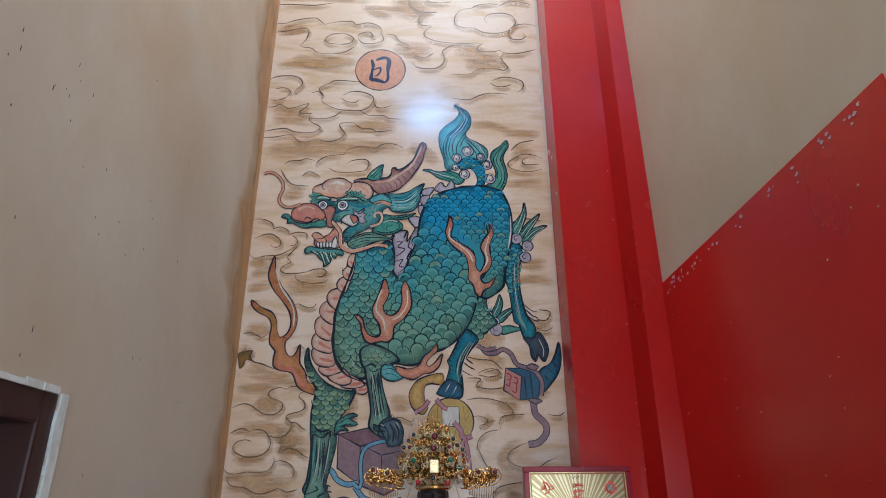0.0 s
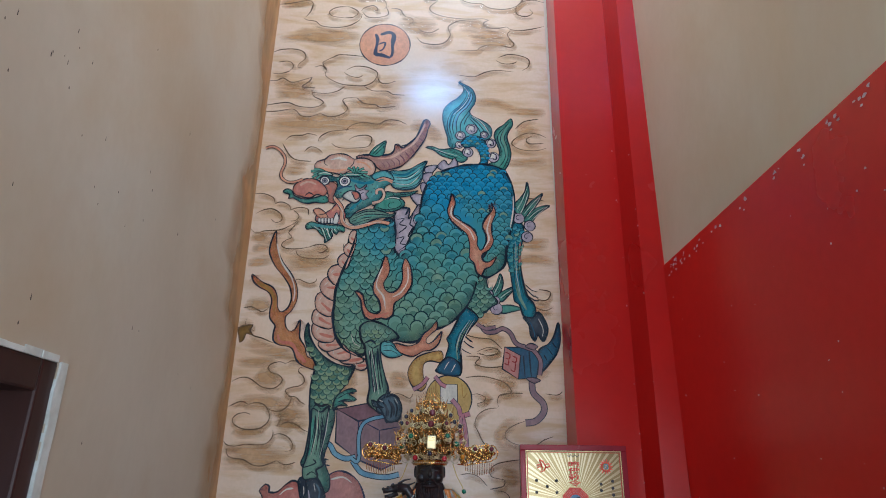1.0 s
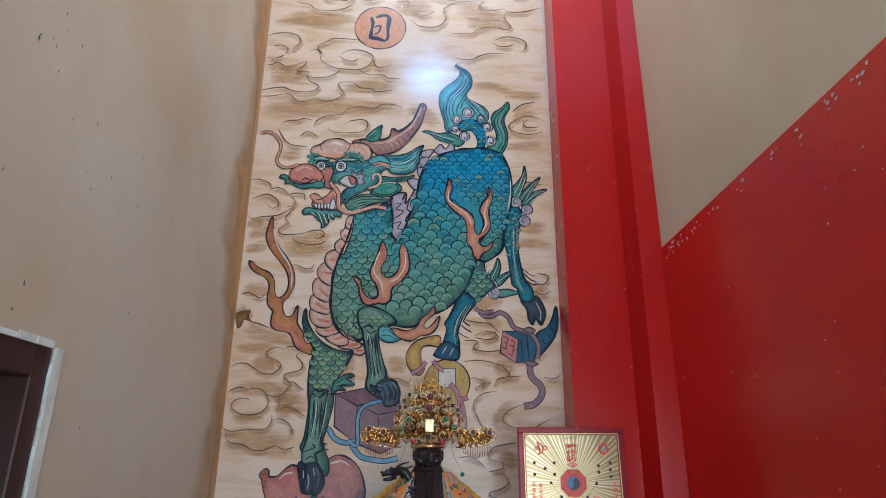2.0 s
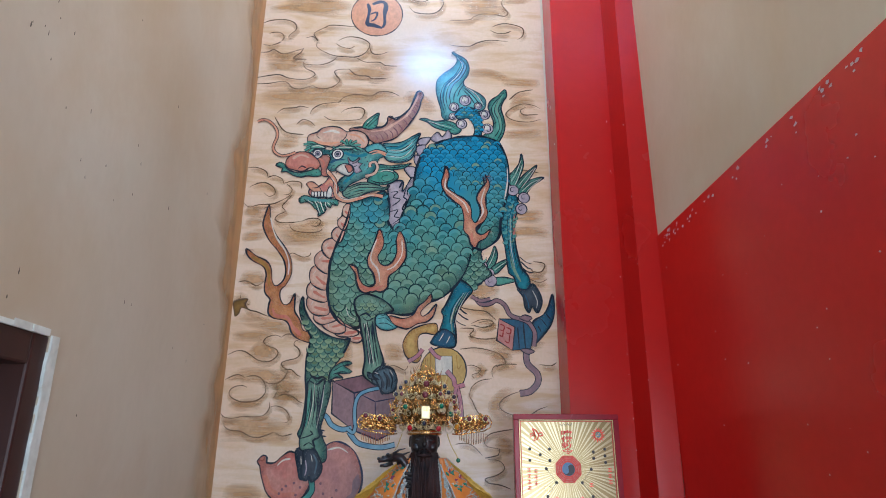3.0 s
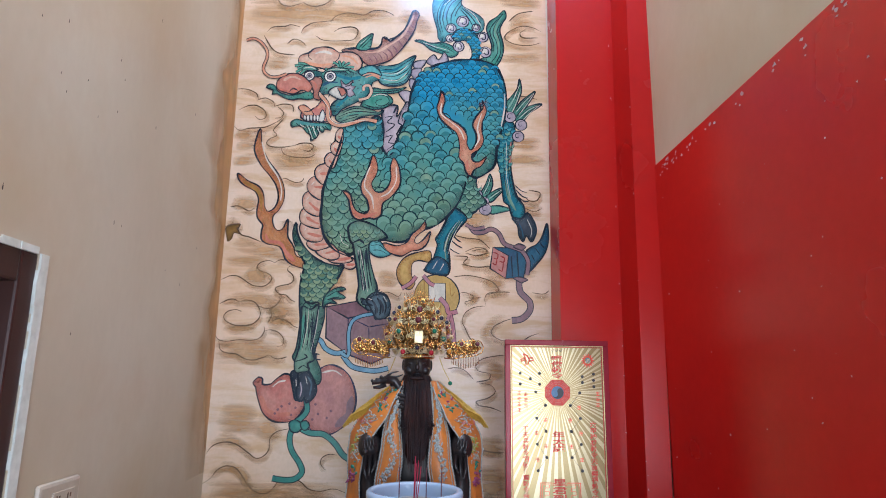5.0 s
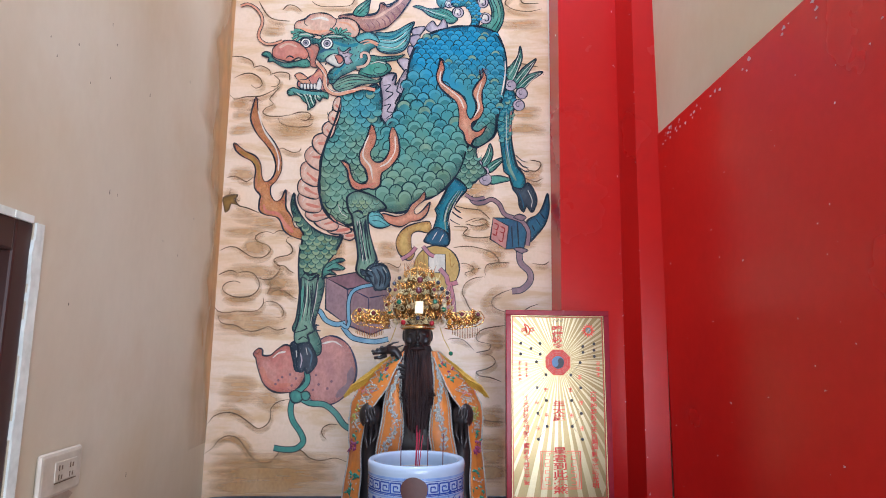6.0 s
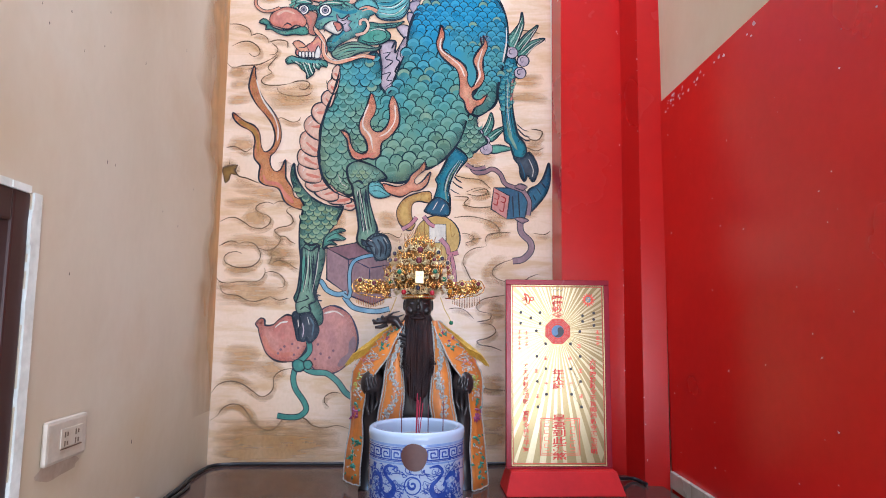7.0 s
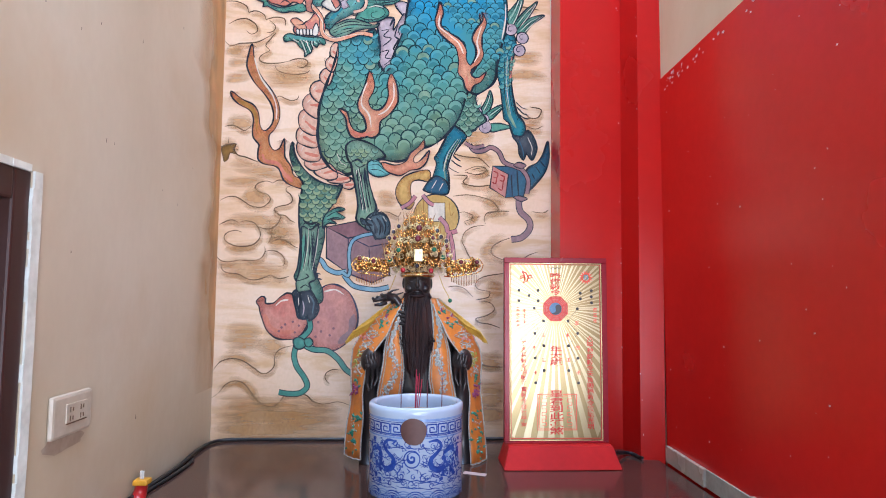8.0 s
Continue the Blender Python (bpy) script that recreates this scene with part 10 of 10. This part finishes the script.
for q in ([(-0.009, 0.014), (-0.004, 0.006), (-0.002, -0.004), (-0.007, -0.012), (0.003, -0.008), (0.005, 0.002), (0.0, 0.011)], [(0.004, 0.004), (0.013, 0.006), (0.015, 0.000), (0.006, -0.002)], [(-0.014, 0.002), (-0.006, 0.005), (-0.005, 0.001), (-0.013, -0.003)]):
    tube(bm, [(0.1830 + u, FACE - 0.0005, 1.6850 + v) for u, v in q + q[:1]], 0.0014, 4)
on_board("crescent_emblem", bm, MAT["print_orange"], "orange crescent emblem", plate)
bm = bmesh.new()
for g, h in ((0.0, 0.0016), (0.0042, 0.0010)):
    x0, x1, z0, z1 = 0.2080 + g, 0.2985 - g, 1.3405 + g, 1.4215 - g
    for q in ((x0, x0 + h, z0, z1), (x1 - h, x1, z0, z1), (x0, 0.2365, z1 - h, z1), (0.2665, x1, z1 - h, z1), (x0, 0.2365, z0, z0 + h), (0.2665, x1, z0, z0 + h)):
        brick(bm, q[0], q[1], FACE - 0.0008, FACE - 0.0003, q[2], q[3])
for cx in (0.2235, 0.2820):
    for i in range(9):
        z = 1.3500 + i * 0.0075
        brick(bm, cx - 0.005, cx + 0.005, FACE - 0.0008, FACE - 0.0003, z, z + 0.0011)
        brick(bm, cx + 0.005 * (-1) ** i - 0.0006, cx + 0.005 * (-1) ** i + 0.0006, FACE - 0.0008, FACE - 0.0003, z, z + 0.0075)
on_board("printed_seal", bm, MAT["print_orange"], "red printed square seal", plate)
bm = bmesh.new()
for cx in (0.2420, 0.2512, 0.2605):
    tube(bm, [(cx - 0.004, FACE - 0.0004, 1.7085 + 0.001), (cx - 0.001, FACE - 0.0004, 1.7050), (cx + 0.004, FACE - 0.0004, 1.7110)], 0.0007, 4)
on_board("tick_marks", bm, MAT["print_black"], "three dark printed ticks", plate)
# base
bm = bmesh.new()
lo = [bm.verts.new(p) for p in ((0.1255, 1.300, TABLE + 0.0005), (0.3865, 1.300, TABLE + 0.0005), (0.3865, 1.405, TABLE + 0.0005), (0.1255, 1.405, TABLE + 0.0005))]
hi = [bm.verts.new(p) for p in ((0.1400, 1.322, 1.3122), (0.3720, 1.322, 1.3122), (0.3720, 1.395, 1.3122), (0.1400, 1.395, 1.3122))]
bm.faces.new(lo[::-1]), bm.faces.new(hi)
for i in range(4):
    bm.faces.new((lo[i], lo[(i + 1) % 4], hi[(i + 1) % 4], hi[i]))
bmesh.ops.bevel(bm, geom=bm.edges[:], offset=0.002, segments=2, affect="EDGES")
on_board("base", bm, MAT["base_red"], "sloping bright red wooden base")

# ---- small things ----
# socket plate on the left wall
socket = thing("wall_socket", (LEFT, 0.924, 1.457), "yellowed double wall socket plate, slightly crooked", "wall socket")
bm = block(LEFT + 0.0005, LEFT + 0.009, 0.8700, 0.9780, 1.4260, 1.4890, bevel=0.0050)
for v in bm.verts:
    if v.co.x < LEFT + 0.004:
        v.co.y, v.co.z = 0.924 + (v.co.y - 0.924) * 1.01, 1.457 + (v.co.z - 1.457) * 1.02
under(link("plate", bm, MAT["socket_plastic"], smooth=False), socket)
insert = under(link("insert", block(LEFT + 0.0085, LEFT + 0.0105, 0.9030, 0.9600, 1.4460, 1.4740, bevel=0.0008), MAT["socket_plastic"], label="yellowed plastic insert"), socket)
for y in (0.9165, 0.9455):
    bm = bmesh.new()
    brick(bm, LEFT + 0.0100, LEFT + 0.0109, y - 0.005, y - 0.0025, 1.448, 1.456), brick(bm, LEFT + 0.0100, LEFT + 0.0109, y - 0.005, y - 0.0025, 1.461, 1.469), brick(bm, LEFT + 0.0100, LEFT + 0.0109, y + 0.002, y + 0.0050, 1.449, 1.455), brick(bm, LEFT + 0.0100, LEFT + 0.0109, y + 0.002, y + 0.0050, 1.462, 1.468)
    under(link("slots", bm, MAT["socket_dark"], label="dark socket slots"), insert)
under(link("shadow_line", block(LEFT + 0.0100, LEFT + 0.0107, 0.9030, 0.9600, 1.4440, 1.4455), MAT["socket_dark"]), insert)

bm = bmesh.new()
rng = random.Random(6)
bm.faces.new([bm.verts.new((LEFT + 0.0006, 0.918 + 0.058 * math.cos(a) * rng.uniform(0.8, 1.05), 1.417 + 0.016 * math.sin(a) * rng.uniform(0.7, 1.2))) for a in [2 * math.pi * i / 18 for i in range(18)]])
under(link("grime", bm, MAT["grime"], label="brown grime under the socket plate"), wall_west)

# black cable lying along the foot of the walls
bm = tube(bmesh.new(), smooth_path([(LEFT + 0.012, 0.70, TABLE + 0.0045), (LEFT + 0.010, 1.0, TABLE + 0.0045), (LEFT + 0.014, 1.18, TABLE + 0.0045), (LEFT + 0.018, 1.34, TABLE + 0.0045), (LEFT + 0.012, 1.45, TABLE + 0.006), (LEFT + 0.016, 1.55, TABLE + 0.005), (LEFT + 0.05, 1.586, TABLE + 0.0045), (LEFT + 0.2, 1.590, TABLE + 0.0045), (-0.1, 1.588, TABLE + 0.0045), (0.2, 1.589, TABLE + 0.0045), (0.28, 1.585, TABLE + 0.0045)], step=0.03), 0.0042, 8)
link("power_cable", bm, MAT["rubber"], label="black power cable along the wall foot", category="cable", smooth=True)
bm = tube(bmesh.new(), smooth_path([(LEFT + 0.020, 1.14, TABLE + 0.004), (LEFT + 0.030, 1.25, TABLE + 0.004), (LEFT + 0.033, 1.35, TABLE + 0.004), (LEFT + 0.030, 1.39, TABLE + 0.004), (LEFT + 0.026, 1.396, TABLE + 0.004)], step=0.03), 0.0034, 8)
link("short_cable", bm, MAT["rubber"], label="short black cable end by the wall", category="cable", smooth=True)
bm = tube(bmesh.new(), smooth_path([(0.392, 1.37, TABLE + 0.022), (0.405, 1.39, TABLE + 0.016), (0.428, 1.42, TABLE + 0.009), (0.452, 1.43, TABLE + 0.005), (0.462, 1.386, TABLE + 0.0045)], step=0.02), 0.0042, 8)
link("black_cable", bm, MAT["rubber"], label="black cable curling behind the plaque base", category="cable", smooth=True)

# red and yellow plug
plug = thing("plug", (LEFT + 0.022, 1.15, TABLE), "red and yellow plug with a taped tip", "plug")
under(link("plug_body", tube(bmesh.new(), [(LEFT + 0.020, 1.140, TABLE + 0.0005), (LEFT + 0.022, 1.142, TABLE + 0.012), (LEFT + 0.023, 1.144, TABLE + 0.024)], 0.0125, 12, 0.0110), MAT["plug_red"], label="glossy red plug body", smooth=True), plug)
under(link("collar", block(LEFT + 0.0100, LEFT + 0.0370, 1.132, 1.156, TABLE + 0.0235, TABLE + 0.0335, bevel=0.003), MAT["plug_yellow"], label="orange yellow collar"), plug)
under(link("tip", block(LEFT + 0.0190, LEFT + 0.0265, 1.143, 1.147, TABLE + 0.0330, TABLE + 0.0480, bevel=0.001), MAT["tape"], label="pale taped tip"), plug)

# paper slip
bm = prism([(0.034, 1.283), (0.080, 1.262), (0.086, 1.280), (0.040, 1.301)], TABLE + 0.0006, TABLE + 0.0011)
link("paper_slip", bm, MAT["paper"], label="small faded pink paper slip on the table", category="paper")

# ceiling lamp
lamp = thing("ceiling_lamp", (-0.05, -0.87, TOP - 0.001), "round white ceiling lamp", "lamp")
under(link("lamp_rim", lathe([(0.17, 0.0), (0.17, -0.02), (0.145, -0.03), (0.14, -0.02)], (-0.05, -0.87, TOP - 0.002)), MAT["lamp_white"], smooth=True), lamp)
